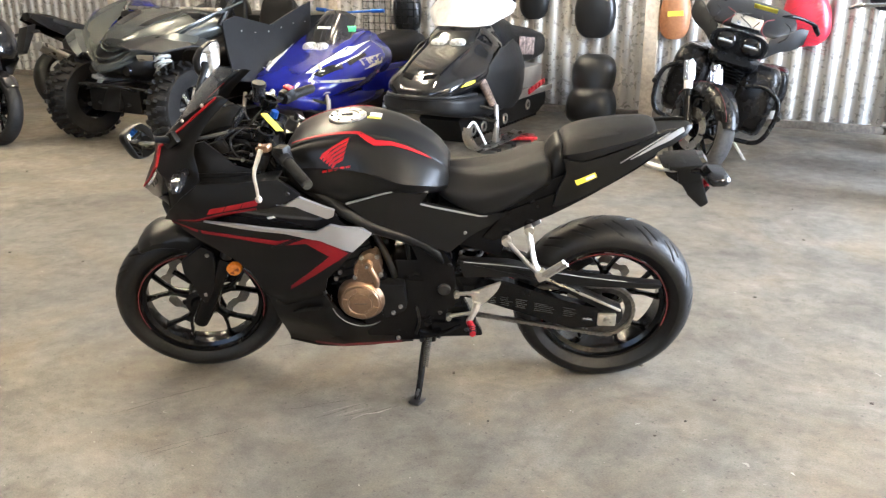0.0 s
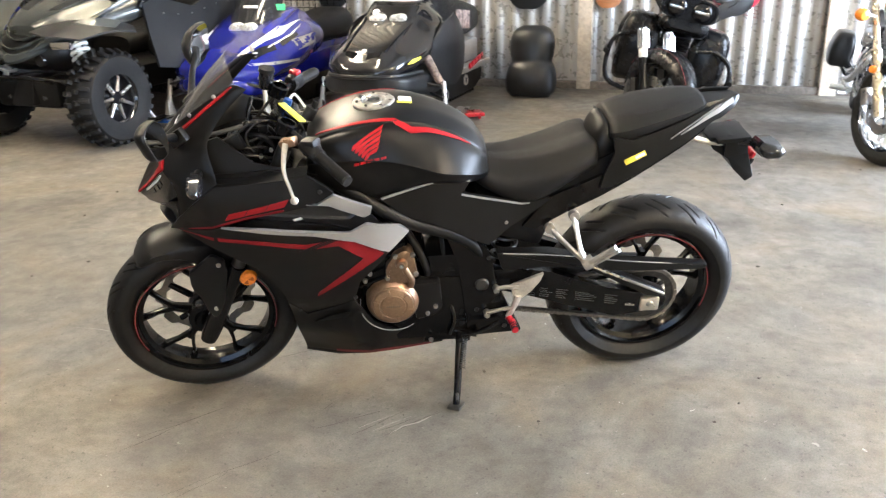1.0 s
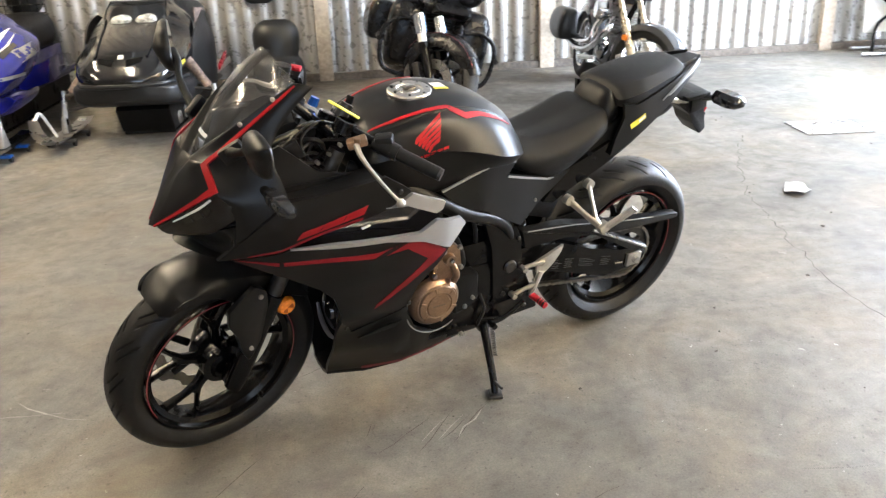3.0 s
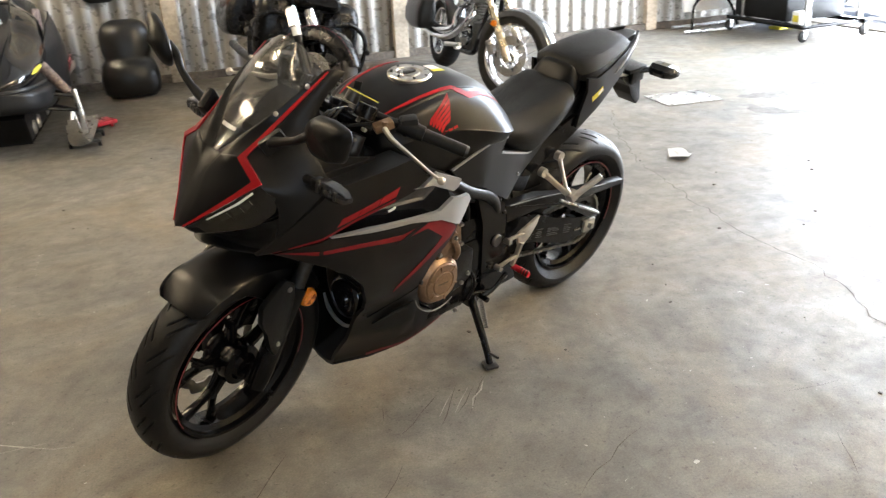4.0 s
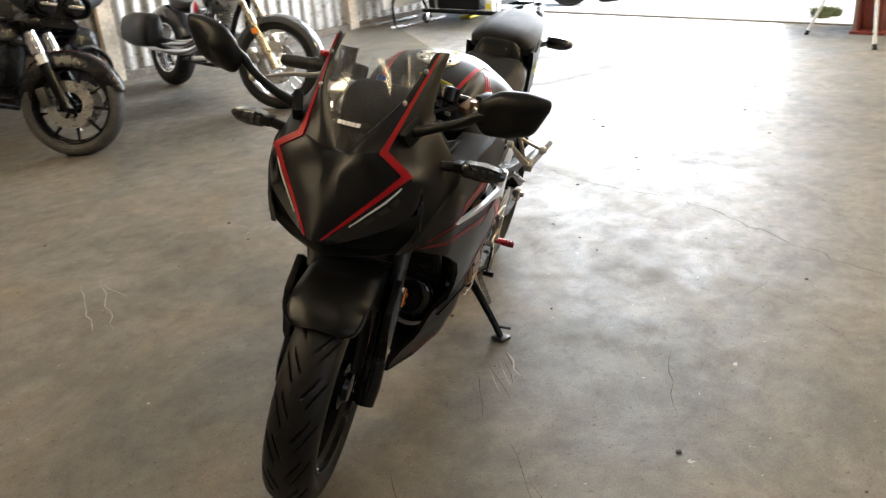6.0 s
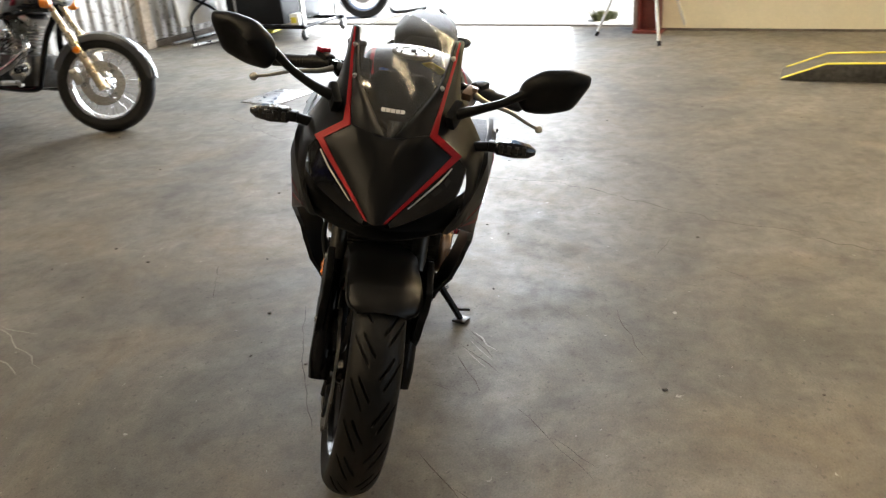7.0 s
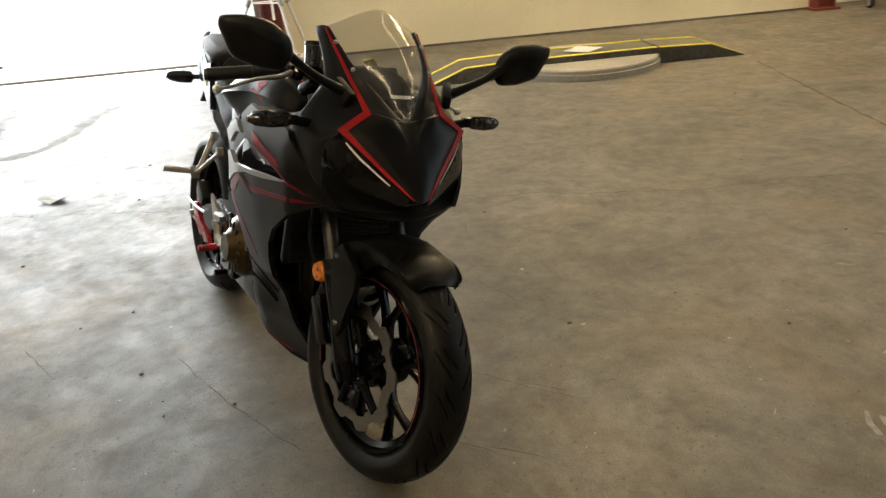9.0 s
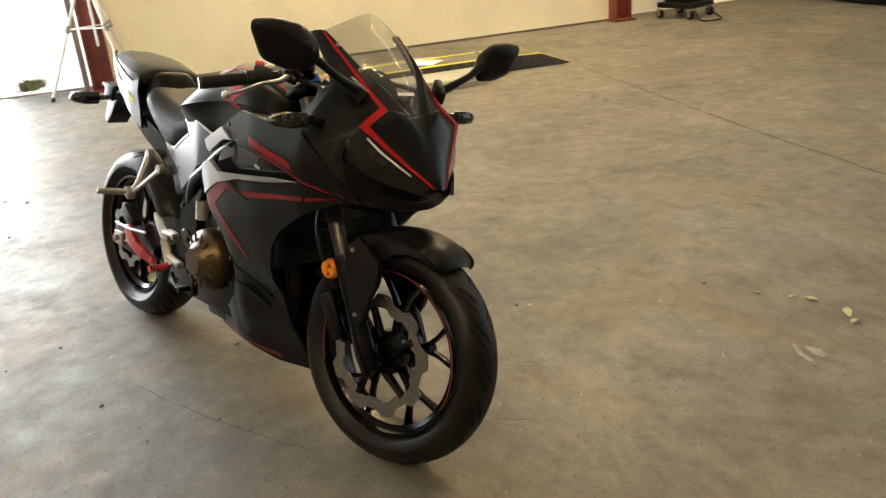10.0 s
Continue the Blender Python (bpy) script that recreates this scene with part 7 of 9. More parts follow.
    box(bm, (-.21, 0, 1.00), (.10, .20, .075), (0, -12, 0), bevel=.006)
    box(bm, (-.165, .02, 1.00), (.012, .10, .03), (0, -12, 0), bevel=.003)
    part("radio_box", bm, STEEL, t, "bare metal radio box")
    rnd = random.Random(5)
    for k in range(7):
        y = -.24 + .08 * k
        bm = mesh()
        tube(bm, [(-.20, y, .93), (-.15 + rnd.uniform(-.02, .02), y + rnd.uniform(-.05, .05), .98), (-.18, y + rnd.uniform(-.08, .08), 1.04), (-.28, y, 1.06)], .0035, 7)
        part("loose_wire", bm, (RUBBER, DARKRED, RUBBER, DARKSTEEL)[k % 4], t)
    bm = mesh()
    box(bm, (-.30, .08, 1.115), (.07, .16, .004), (0, -24, 0))
    part("yellow_tag", bm, YELLOW, t, "yellow work tag")
    bm = mesh()
    box(bm, (-.75, 0, .42), (.42, .26, .34), bevel=.04)
    eng = part("engine", bm, DARKSTEEL, t, "dark finned twin engine")
    for s in (-1, 1):
        for k in range(8):
            lean = Matrix.Rotation(s * radians(22), 4, "Y")
            p = Matrix.Translation((-.75, 0, .50)) @ lean @ Vector((0, 0, .06 + .025 * k))
            bm = mesh()
            box(bm, p, (.16, .22, .010), (0, s * 22, 0))
            part("cooling_fin", bm, DARKSTEEL, eng)
    bm = mesh()
    lathe(bm, [(0, .19), (.07, .185), (.10, .16), (.10, .1), (0, .1)], (-.72, 0, .42), 28)
    part("engine_cover", bm, CHROME, t)
    bm = mesh()
    lathe(bm, [(0, -.19), (.07, -.185), (.10, -.16), (.10, -.1), (0, -.1)], (-.80, 0, .42), 28)
    part("engine_cover", bm, CHROME, t)
    bm = mesh()
    rings_box(bm, [(-.45, .07, .76, .86, .9), (-.55, .15, .74, .95, .9), (-.75, .18, .72, .97, .9), (-.98, .13, .70, .88, .9), (-1.05, .06, .70, .82, .9)])
    part("fuel_tank", bm, SATINBLACK, t, smooth=50)
    bm = mesh()
    rings_box(bm, [(-.98, .10, .68, .78, .9), (-1.15, .17, .64, .76, .9), (-1.35, .18, .66, .80, .9), (-1.45, .16, .70, .86, .9), (-1.75, .15, .72, .86, .9), (-1.82, .1, .74, .84, .9)])
    part("seat", bm, VINYL, t, smooth=50)
    moto_wheel(t, (-1.63, 0, .315), .315, .21, .15, "nine")
    arc_guard((-1.63, 0, .315), .36, 20, 215, .10, .10, 0, SATINBLACK, t, "rear_mudguard")
    bm = mesh()
    tube(bm, [(-.62, .16, .25), (-.60, .34, .10), (-.58, .42, .022)], .011, 10)
    part("side_stand", bm, STEEL, t, "bright steel side stand")
    # the bare front of the fairing sits higher and further back than the fork
    for ob in t.children:
        if ob.name.split(".")[0] in ("lamp_housing", "lower_nacelle", "inner_fairing", "radio_box", "loose_wire", "yellow_tag", "fairing_wing", "handlebar"):
            for o in [ob] + list(ob.children_recursive):
                o.data.transform(Matrix.Translation((-.08, .02, .065)))
    return t


touring_motorcycle()


def cruiser():
    t = thing("cruiser_motorcycle", "black cruiser motorcycle with a wire-spoked front wheel and chrome pipes", "motorcycle",
              pose(2.90, 4.88, 0, 0, 0, 241) @ Matrix.Rotation(radians(-10), 4, "X"))
    ST, fa = 33, Vector((0, 0, .325))
    CREAM = material("tarnished_fork_metal", (0.55, 0.48, 0.36), .3, metal=.8, grain=.15, wear=.1)
    moto_wheel(t, fa, .325, .235, .120, "laced", ST, (-1,), CHROME)
    arc_guard(fa, .352, 8, 165, .078, .055, ST, DARKPAINT, t, "front_mudguard", "dark grey steel front mudguard")
    up = Vector((-.50, 0, .866))
    for s in (-1, 1):
        a = fa + Vector((.015, s * .105, -.03))
        bm = mesh()
        cyl(bm, a, a + up * .42, .029, .030, 16)
        cyl(bm, a + up * .42, a + up * .82, .021, seg=14)
        leg = part("fork_leg", turn_about(bm, fa, ST), CREAM, t, "tarnished pale fork leg")
        bm = mesh()
        lathe(bm, [(0, s * .02), (.02, s * .016), (.024, 0), (0, 0)], fa + up * .26 + Vector((0, s * .135, 0)), 16)
        part("reflector", turn_about(bm, fa, ST), AMBER, leg, "round amber reflector")
        bm = mesh()
        cyl(bm, fa + up * .60 + Vector((.03, s * .12, 0)), fa + up * .60 + Vector((.03, s * .20, 0)), .008, seg=8)
        part("indicator_stalk", turn_about(bm, fa, ST), CHROME, t)
        bm = mesh()
        lathe(bm, [(0, .05), (.03, .045), (.04, .02), (.035, -.01), (0, -.02)], fa + up * .60 + Vector((.02, s * .23, 0)), 18, "X")
        part("front_indicator", turn_about(bm, fa, ST), AMBER, t, "orange turn indicator")
        bm = mesh()
        tube(bm, [(-.36, s * .06, 1.02), (-.42, s * .22, 1.10), (-.60, s * .40, 1.06), (-.72, s * .44, 1.02)], .012, 10)
        part("handlebar", turn_about(bm, fa, ST), CHROME, t)
        bm = mesh()
        rings_box(bm, [(-1.42, .05, .36, .56, .8), (-1.46, .085, .34, .60, .8), (-1.70, .09, .33, .60, .8), (-1.92, .07, .36, .56, .8)])
        bmesh.ops.translate(bm, vec=(0, s * .27, 0), verts=bm.verts)
        part("saddlebag", bm, SHINYVINYL, t, "black leather saddlebag", smooth=50)
    bm = mesh()
    box(bm, fa + Vector((-.16, -.09, .05)), (.06, .05, .11), (0, -25, 0), bevel=.012)
    part("brake_caliper", turn_about(bm, fa, ST), STEEL, t)
    bm = mesh()
    lathe(bm, [(0, .05), (.05, .045), (.085, .02), (.09, 0), (.085, -.06), (.05, -.12), (0, -.14)], fa + up * .68 + Vector((.12, 0, 0)), 32, "X")
    part("headlight", turn_about(bm, fa, ST), CHROME, t, "round chrome headlight")
    bm = mesh()
    tube(bm, [(-.40, 0, .86), (-.52, .05, .62), (-.55, .10, .35), (-.62, .12, .26), (-1.2, .13, .26)], .022, 10)
    tube(bm, [(-.40, 0, .86), (-.52, -.05, .62), (-.55, -.10, .35), (-.62, -.12, .26), (-1.2, -.13, .26)], .022, 10)
    part("frame_tube", bm, FRAMEBLACK, t)
    bm = mesh()
    box(bm, (-.85, 0, .38), (.46, .24, .24), bevel=.04)
    part("engine", bm, DARKSTEEL, t, "dark engine case")
    for s in (-1, 1):
        lean = Matrix.Rotation(s * radians(24), 4, "Y")
        for k in range(10):
            p = Matrix.Translation((-.83, 0, .46)) @ lean @ Vector((0, 0, .05 + .024 * k))
            bm = mesh()
            box(bm, p, (.15, .19, .010), (0, s * 24, 0), bevel=.003)
            part("cooling_fin", bm, STEEL, t)
        bm = mesh()
        p = Matrix.Translation((-.83, 0, .46)) @ lean
        cyl(bm, p @ Vector((0, 0, 0)), p @ Vector((0, 0, .30)), .06, seg=18)
        p = Matrix.Translation((-.83, 0, .46)) @ lean @ Vector((0, 0, .31))
        box(bm, p, (.15, .18, .06), (0, s * 24, 0), bevel=.02)
        part("cylinder", bm, STEEL, t, "finned bright cylinder")
        bm = mesh()
        z = .40 if s < 0 else .34
        tube(bm, [(-.83 + s * .12, -.10, .62), (-.83 + s * .16 + .06, -.17, .52), (-.90, -.20, z + .02), (-1.25, -.21, z - .02), (-1.95, -.21, z + .02)], [.022, .024, .026, .036, .038], 14)
        part("exhaust_pipe", bm, CHROME, t, "long chrome exhaust pipe")
    bm = mesh()
    lathe(bm, [(0, -.185), (.06, -.18), (.10, -.15), (.10, -.1), (0, -.1)], (-.74, 0, .40), 28)
    part("engine_cover", bm, CHROME, t)
    bm = mesh()
    lathe(bm, [(0, .185), (.07, .18), (.11, .15), (.11, .1), (0, .1)], (-.90, 0, .38), 28)
    part("engine_cover", bm, CHROME, t)
    bm = mesh()
    lathe(bm, [(0, -.23), (.06, -.225), (.075, -.20), (.075, -.14), (0, -.14)], (-.83, 0, .66), 28)
    part("air_cleaner", bm, CHROME, t)
    bm = mesh()
    tube(bm, [(-.50, -.30, .30), (-.56, -.24, .30), (-.66, -.22, .31)], .012, 8)
    cyl(bm, (-.66, -.2, .31), (-.66, -.34, .31), .018, seg=10)
    part("foot_peg", bm, STEEL, t)
    bm = mesh()
    rings_box(bm, [(-.42, .06, .80, .90, .9), (-.52, .13, .78, .97, .9), (-.75, .15, .76, .98, .9), (-.98, .10, .72, .86, .9), (-1.05, .05, .72, .80, .9)])
    part("fuel_tank", bm, GLOSSBLACK, t, smooth=50)
    bm = mesh()
    rings_box(bm, [(-1.0, .10, .66, .74, .9), (-1.15, .17, .62, .72, .9), (-1.38, .16, .64, .78, .9), (-1.45, .12, .70, .82, .9), (-1.75, .10, .72, .80, .9)])
    part("seat", bm, SHINYVINYL, t, smooth=50)
    moto_wheel(t, (-1.66, 0, .315), .315, .20, .16, "laced", 0, (), CHROME)
    arc_guard((-1.66, 0, .315), .36, 20, 200, .10, .09, 0, DARKPAINT, t, "rear_mudguard")
    bm = mesh()
    tube(bm, [(-.75, .15, .25), (-.72, .30, .10), (-.70, .40, .02)], .011, 10)
    part("side_stand", bm, STEEL, t)
    return t


cruise = cruiser()
# a second machine of the kind out in the yard, with red paint
yard = copy_thing(cruise, pose(8.15, 3.63, -.04, 0, 0, 228) @ Matrix.Rotation(radians(-8), 4, "X"))
tagged(yard, "red cruiser motorcycle parked outside in the bright yard", "motorcycle")
REDPAINT = material("red_gloss_paint", (0.38, 0.012, 0.012), 0.15, coat=0.6, wear=0.05)
for ob in yard.children:
    if ob.name.split(".")[0] in ("fuel_tank", "front_mudguard", "rear_mudguard"):
        ob.data = ob.data.copy()
        ob.data.materials[0] = REDPAINT
bm = mesh()
tube(bm, [(8.90, 3.34, -.022), (8.45, 3.26, -.022), (8.38, 3.17, -.022), (8.44, 3.06, -.022), (8.62, 2.90, -.022)], [.012, .018, .02, .018, .012], 10, 6)
ob = part("hose", bm, OLDRUBBER)
tagged(ob, "short length of dark hose lying in the yard", "hose")


def ski_unit(t, x, y, mat, dolly, paint):
    """One ski of a snowmobile on its little dolly, with spindle, spring and arm."""
    bm = mesh()
    rows = []
    for dx, z, w in ((-.42, .085, .05), (-.30, .065, .06), (0, .060, .065), (.28, .062, .062), (.42, .10, .055), (.50, .18, .045), (.52, .26, .03)):
        rows.append([Vector((x + dx, y + a * w, z + b)) for a, b in ((-1, .012), (-.8, -.004), (0, -.012), (.8, -.004), (1, .012), (.6, .010), (0, .006), (-.6, .010))])
    loft(bm, spline_rows(rows, 3))
    sk = part("ski", bm, mat, t, smooth=50)
    bm = mesh()
    tube(bm, [(x + .50, y, .26), (x + .40, y, .29), (x + .28, y, .18), (x + .20, y, .09)], .010, 8)
    part("ski_loop", bm, WHITE, sk)
    bm = mesh()
    box(bm, (x, y, .13), (.10, .05, .12), bevel=.01, taper=.6)
    cyl(bm, (x, y, .16), (x - .03, y * .96, .36), .022, .018, 12)
    part("spindle", bm, STEEL if paint is None else ALU, sk)
    for dx in (-.14, .14):
        bm = mesh()
        box(bm, (x + dx, y, .042), (.05, .20, .02), bevel=.004)
        d = part("dolly", bm, dolly, t, "small wheeled dolly under the ski")
        for dy in (-.09, .09):
            bm = mesh()
            lathe(bm, [(0, -.011), (.018, -.011), (.021, -.006), (.021, .006), (.018, .011), (0, .011)], (x + dx, y + dy, .021), 16)
            part("castor", bm, RUBBER, d)


def snowmobile(label, m, hood_mat, side_mat, dims):
    t = thing("snowmobile", label, "snowmobile", m, "snowmobiles")
    L = dims
    # hood
    bm = mesh()
    rings_box(bm, L["hood"], 4)
    hood = part("hood", bm, hood_mat, t, smooth=60)
    tree = surface_of(hood)
    bm = mesh()
    rings_box(bm, L["pan"], 3)
    part("belly_pan", bm, side_mat, t, smooth=50)
    for s in (-1, 1):
        # twin lamps
        bm = mesh()
        x, y, z = L["lamp"]
        hit = tree.ray_cast(Vector((3, s * y, z)), Vector((-1, 0, 0)))[0] or Vector((x, s * y, z))
        rows = [[Vector((hit.x + dx, s * (y + k * L["lamp_size"][0] * math.cos(a)), z + k * L["lamp_size"][1] * math.sin(a))) for a in (2 * math.pi * i / 20 for i in range(20))] for dx, k in ((-.06, 1.0), (.0, 1.0), (.018, .8), (.022, .4))]
        loft(bm, rows)
        lamp = part("headlight", bm, LENS, t, "clear twin headlight", smooth=60)
        ski_unit(t, L["ski"], s * L["stance"], L["ski_mat"], L["dolly"], L["paint"])
        bm = mesh()
        a, b = Vector((L["ski"] - .05, s * (L["stance"] - .03), .30)), Vector((L["ski"] - .18, s * .26, .62))
        cyl(bm, a, b, .016, seg=10)
        if L["paint"] is None:
            cyl(bm, a.lerp(b, .12), a.lerp(b, .95), .030, .040, 14)
        else:
            coil(bm, a.lerp(b, .25), a.lerp(b, .85), .035, .007, 7)
        part("shock", bm, L["shock"], t, "coil-over shock")
        bm = mesh()
        for dz in (0, .10):
            cyl(bm, (L["ski"] - .02, s * (L["stance"] - .02), .22 + dz), (L["ski"] - .30, s * .12, .30 + dz), .011, seg=8)
            cyl(bm, (L["ski"] - .02, s * (L["stance"] - .02), .22 + dz), (L["ski"] + .05, s * .12, .30 + dz), .011, seg=8)
        part("a_arm", bm, DARKSTEEL, t)
        # side panel, running board
        bm = sheet(L["panel"], lambda x, z, s=s: L["panel_y"] + .09 * math.sin(math.pi * min(1, max(0, (L["panel"][1][0] - x) / .80))) - .28 * max(0, z - .60) - .10 * max(0, .46 - z), .012, .05, s)
        part("side_panel", bm, side_mat, t, "curved side panel", smooth=50)
        bm = mesh()
        box(bm, (-1.35, s * .30, .30), (1.1, .16, .02), bevel=.005)
        box(bm, (-1.35, s * .37, .31), (1.1, .02, .05), bevel=.005)
        part("running_board", bm, L["board"], t)
        for k, x in enumerate((-.62, -.82, -1.25, -1.75)):
            bm = mesh()
            lathe(bm, [(.03, -.010), (.045, -.010), (.05, 0), (.045, .010), (.03, .010), (.03, -.010)], (x, s * .19, .085 if k < 3 else .14), 24)
            part("idler_wheel", bm, ALU if L["paint"] is None else RUBBER, t)
        bm = mesh()
        cyl(bm, L["bar"], (L["bar"][0] - .06, s * .36, L["bar"][2] + .02), .011, seg=10)
        cyl(bm, (L["bar"][0] - .04, s * .26, L["bar"][2] + .015), (L["bar"][0] - .065, s * .38, L["bar"][2] + .02), .018, seg=10)
        part("handlebar", bm, FRAMEBLACK if L["paint"] is None else BLUEANO, t)
    # tunnel, track, seat
    bm = mesh()
    box(bm, (-1.38, 0, .40), (1.36, .40, .20), bevel=.02)
    part("tunnel", bm, L["board"], t)
    bm = mesh()
    prof = [(-.45, .03), (-2.0, .03), (-2.18, .09), (-2.2, .2), (-2.1, .29), (-.5, .32), (-.36, .2)]
    plate(bm, prof, -.19, .19, .01)
    track = part("track", bm, RUBBER, t, "black rubber track", smooth=0)
    bm = mesh()
    for k in range(24):
        box(bm, (-.48 - .065 * k, 0, .018), (.014, .37, .03))
    part("tread", bm, RUBBER, track, smooth=0)["kind"] = "stuff"
    bm = mesh()
    rings_box(bm, L["seat"], 4)
    part("seat", bm, L["seat_mat"], t, smooth=60)
    # windscreen
    bm = patch(both(L["screen"]), 3, 3, .004)
    part("windscreen", bm, L["screen_mat"], t, smooth=60)
    return t, hood


blue_dims = dict(
    hood=[(.16, .20, .36, .44, .9), (.08, .36, .34, .52, .85), (-.08, .46, .34, .60, .76), (-.32, .50, .35, .69, .68), (-.58, .50, .38, .80, .62), (-.82, .47, .42, .87, .60), (-1.0, .42, .46, .82, .7)],
    pan=[(.18, .18, .30, .40, .9), (.07, .36, .24, .40, .9), (-.3, .44, .20, .40, .9), (-.8, .42, .22, .40, .9), (-1.0, .34, .26, .40, .9)],
    lamp=(-.39, .062, .715), lamp_size=(.068, .055), ski=.085, stance=.47, ski_mat=GLOSSBLACK, dolly=BLUEANO, paint=BLUEANO, shock=ALU,
    panel=[(-.50, .34), (-.52, .48), (-.95, .52), (-1.30, .50), (-1.34, .36)], panel_y=.43, board=BLUEPAINT,
    bar=(-.90, 0, 1.0), seat=[(-.92, .12, .55, .74, .9), (-1.05, .18, .50, .76, .9), (-1.4, .20, .48, .74, .9), (-1.9, .20, .48, .78, .9), (-2.1, .16, .50, .74, .9)], seat_mat=VINYL,
    screen=[[(-.44, 0, .76), (-.46, .14, .75), (-.54, .25, .75)], [(-.56, 0, .90), (-.58, .14, .89), (-.66, .23, .86)], [(-.72, 0, 1.03), (-.74, .10, 1.02), (-.80, .18, .97)]], screen_mat=SMOKE)
blue, hood = snowmobile("deep blue snowmobile with white streaks on small dollies", pose(-1.361, 7.153, 0, 0, 0, 242), BLUEPAINT, BLUEPAINT, blue_dims)
btree = surface_of(hood)
for s in (-1, 1):
    d = onto_side(btree, s, .003, None)
    down = lambda a, b: (btree.ray_cast(Vector((a, b, 3)), Vector((0, 0, -1)))[0] or Vector((0, 0, .6))).z + .003
    part("white_streak", sheet([(.02, .20), (-.18, .24), (-.46, .30), (-.78, .33), (-.46, .345), (-.18, .30), (.0, .25)], down, .002, .04, s, "Z"), WHITE, blue, "white streak")
    part("hood_vent", sheet([(.02, .27), (-.28, .36), (-.24, .41), (.0, .345)], down, .002, .04, s, "Z"), GLOSSBLACK, blue, "black hood vent")
    part("white_streak", sheet([(-.20, .345), (-.50, .385), (-.72, .375), (-.50, .398), (-.20, .358)], down, .002, .04, s, "Z"), WHITE, blue, "thin white streak")
    part("hood_vent", sheet([(-.34, .375), (-.58, .405), (-.56, .435), (-.32, .42)], down, .002, .04, s, "Z"), GLOSSBLACK, blue, "black hood vent")
    side_d = onto_side(btree, s, .003, .47)
    part("pale_stripe", sheet([(.06, .488), (-.12, .478), (-.42, .470), (-.42, .490), (-.12, .500), (.06, .503)], side_d, .002, .04, s), GREY, blue, "pale stripe along the lower edge")
    # model letters on the flank
    for k in range(3):
        x0 = -.42 - .10 * k
        part("letter_block", sheet([(x0, .555 + .010 * k), (x0 - .095, .565 + .010 * k), (x0 - .125, .645 + .010 * k), (x0 - .03, .635 + .010 * k)], side_d, .002, .05, s), GREY, blue, "grey slanted block of the model name")
        part("letter_slot", sheet([(x0 - .030, .582 + .010 * k), (x0 - .080, .587 + .010 * k), (x0 - .095, .621 + .010 * k), (x0 - .045, .616 + .010 * k)], lambda q, r: side_d(q, r) + .002, .002, .05, s), BLUEPAINT, blue)
    part("side_marker", sheet([(-.62, .50), (-.68, .50), (-.68, .525), (-.62, .525)], side_d, .002, .05, s), DARKRED, blue)
bm = mesh()
box(bm, (-.64, .205, .875), (.004, .13, .06), (0, -38, 25), bevel=.001)
part("green_card", bm, GREEN, blue, "green card tucked in the screen")
bm = mesh()
for k in range(6):
    box(bm, (-.545 - .001 * abs(k - 2.5), .058 - .024 * k, .885), (.008, .017, .024), (0, -40, 0))
part("maker_bars", bm, WHITE, blue, "plain white maker's lettering bars")

black_dims = dict(
    hood=[(.04, .15, .43, .49, .9), (-.02, .26, .42, .56, .85), (-.12, .32, .42, .625, .78), (-.30, .36, .43, .71, .64), (-.52, .37, .46, .80, .56), (-.66, .36, .50, .90, .52), (-.84, .33, .55, .97, .55), (-1.0, .27, .6, .93, .7)],
    pan=[(.03, .17, .34, .45, .95), (-.04, .32, .30, .45, .95), (-.28, .40, .25, .45, .95), (-.7, .38, .20, .44, .9), (-1.2, .30, .22, .42, .9)],
    lamp=(-.56, .088, .80), lamp_size=(.075, .045), ski=-.345, stance=.545, ski_mat=STEEL, dolly=DARKSTEEL, paint=None, shock=CAMO,
    panel=[(-.54, .30), (-.46, .48), (-.52, .63), (-.70, .76), (-.95, .82), (-1.14, .74), (-1.24, .53), (-1.16, .36), (-.85, .26)], panel_y=.37, board=ALU,
    bar=(-.95, 0, 1.10), seat=[(-1.0, .12, .60, .84, .9), (-1.12, .18, .55, .95, .9), (-1.32, .20, .54, .97, .9), (-1.55, .19, .54, .90, .9), (-1.95, .18, .54, .84, .9), (-2.25, .14, .56, .78, .9)], seat_mat=VINYL,
    screen=[[(-.66, 0, .93), (-.68, .17, .93), (-.76, .27, .94)], [(-.74, 0, 1.06), (-.78, .25, 1.04), (-.92, .40, 1.04)], [(-.86, 0, 1.22), (-.90, .24, 1.20), (-1.04, .37, 1.14)]], screen_mat=SHIELDWHITE)
blk, hood = snowmobile("black snowmobile with a white windshield and steel skis", pose(-.244, 6.477, 0, 0, 0, 241), GLOSSBLACK, DARKGREY, black_dims)
ktree = surface_of(hood)
down = lambda a, b: (ktree.ray_cast(Vector((a, b, 3)), Vector((0, 0, -1)))[0] or Vector((0, 0, .6))).z + .004
for s in (-1, 1):
    part("marker", sheet([(-.14, .515), (-.20, .545), (-.30, .555), (-.31, .535), (-.21, .515)], onto_side(ktree, s, .004, .34), .004, .02, s), YELLOW, blk, "yellow side marker")
    part("hood_slot", sheet([(-.02, .05), (-.05, .14), (-.09, .15), (-.07, .04)], down, .004, .02, s, "Z"), DULLBLACK, blk)
    part("hood_ridge", ribbon(ktree, [(-.10, s * .17, .60), (-.32, s * .19, .70), (-.58, s * .21, .82), (-.76, s * .23, .90)], [.012, .022, .026, .016], .012, .014, .03), GLOSSBLACK, blk, "raised hood ridge")
bm = mesh()
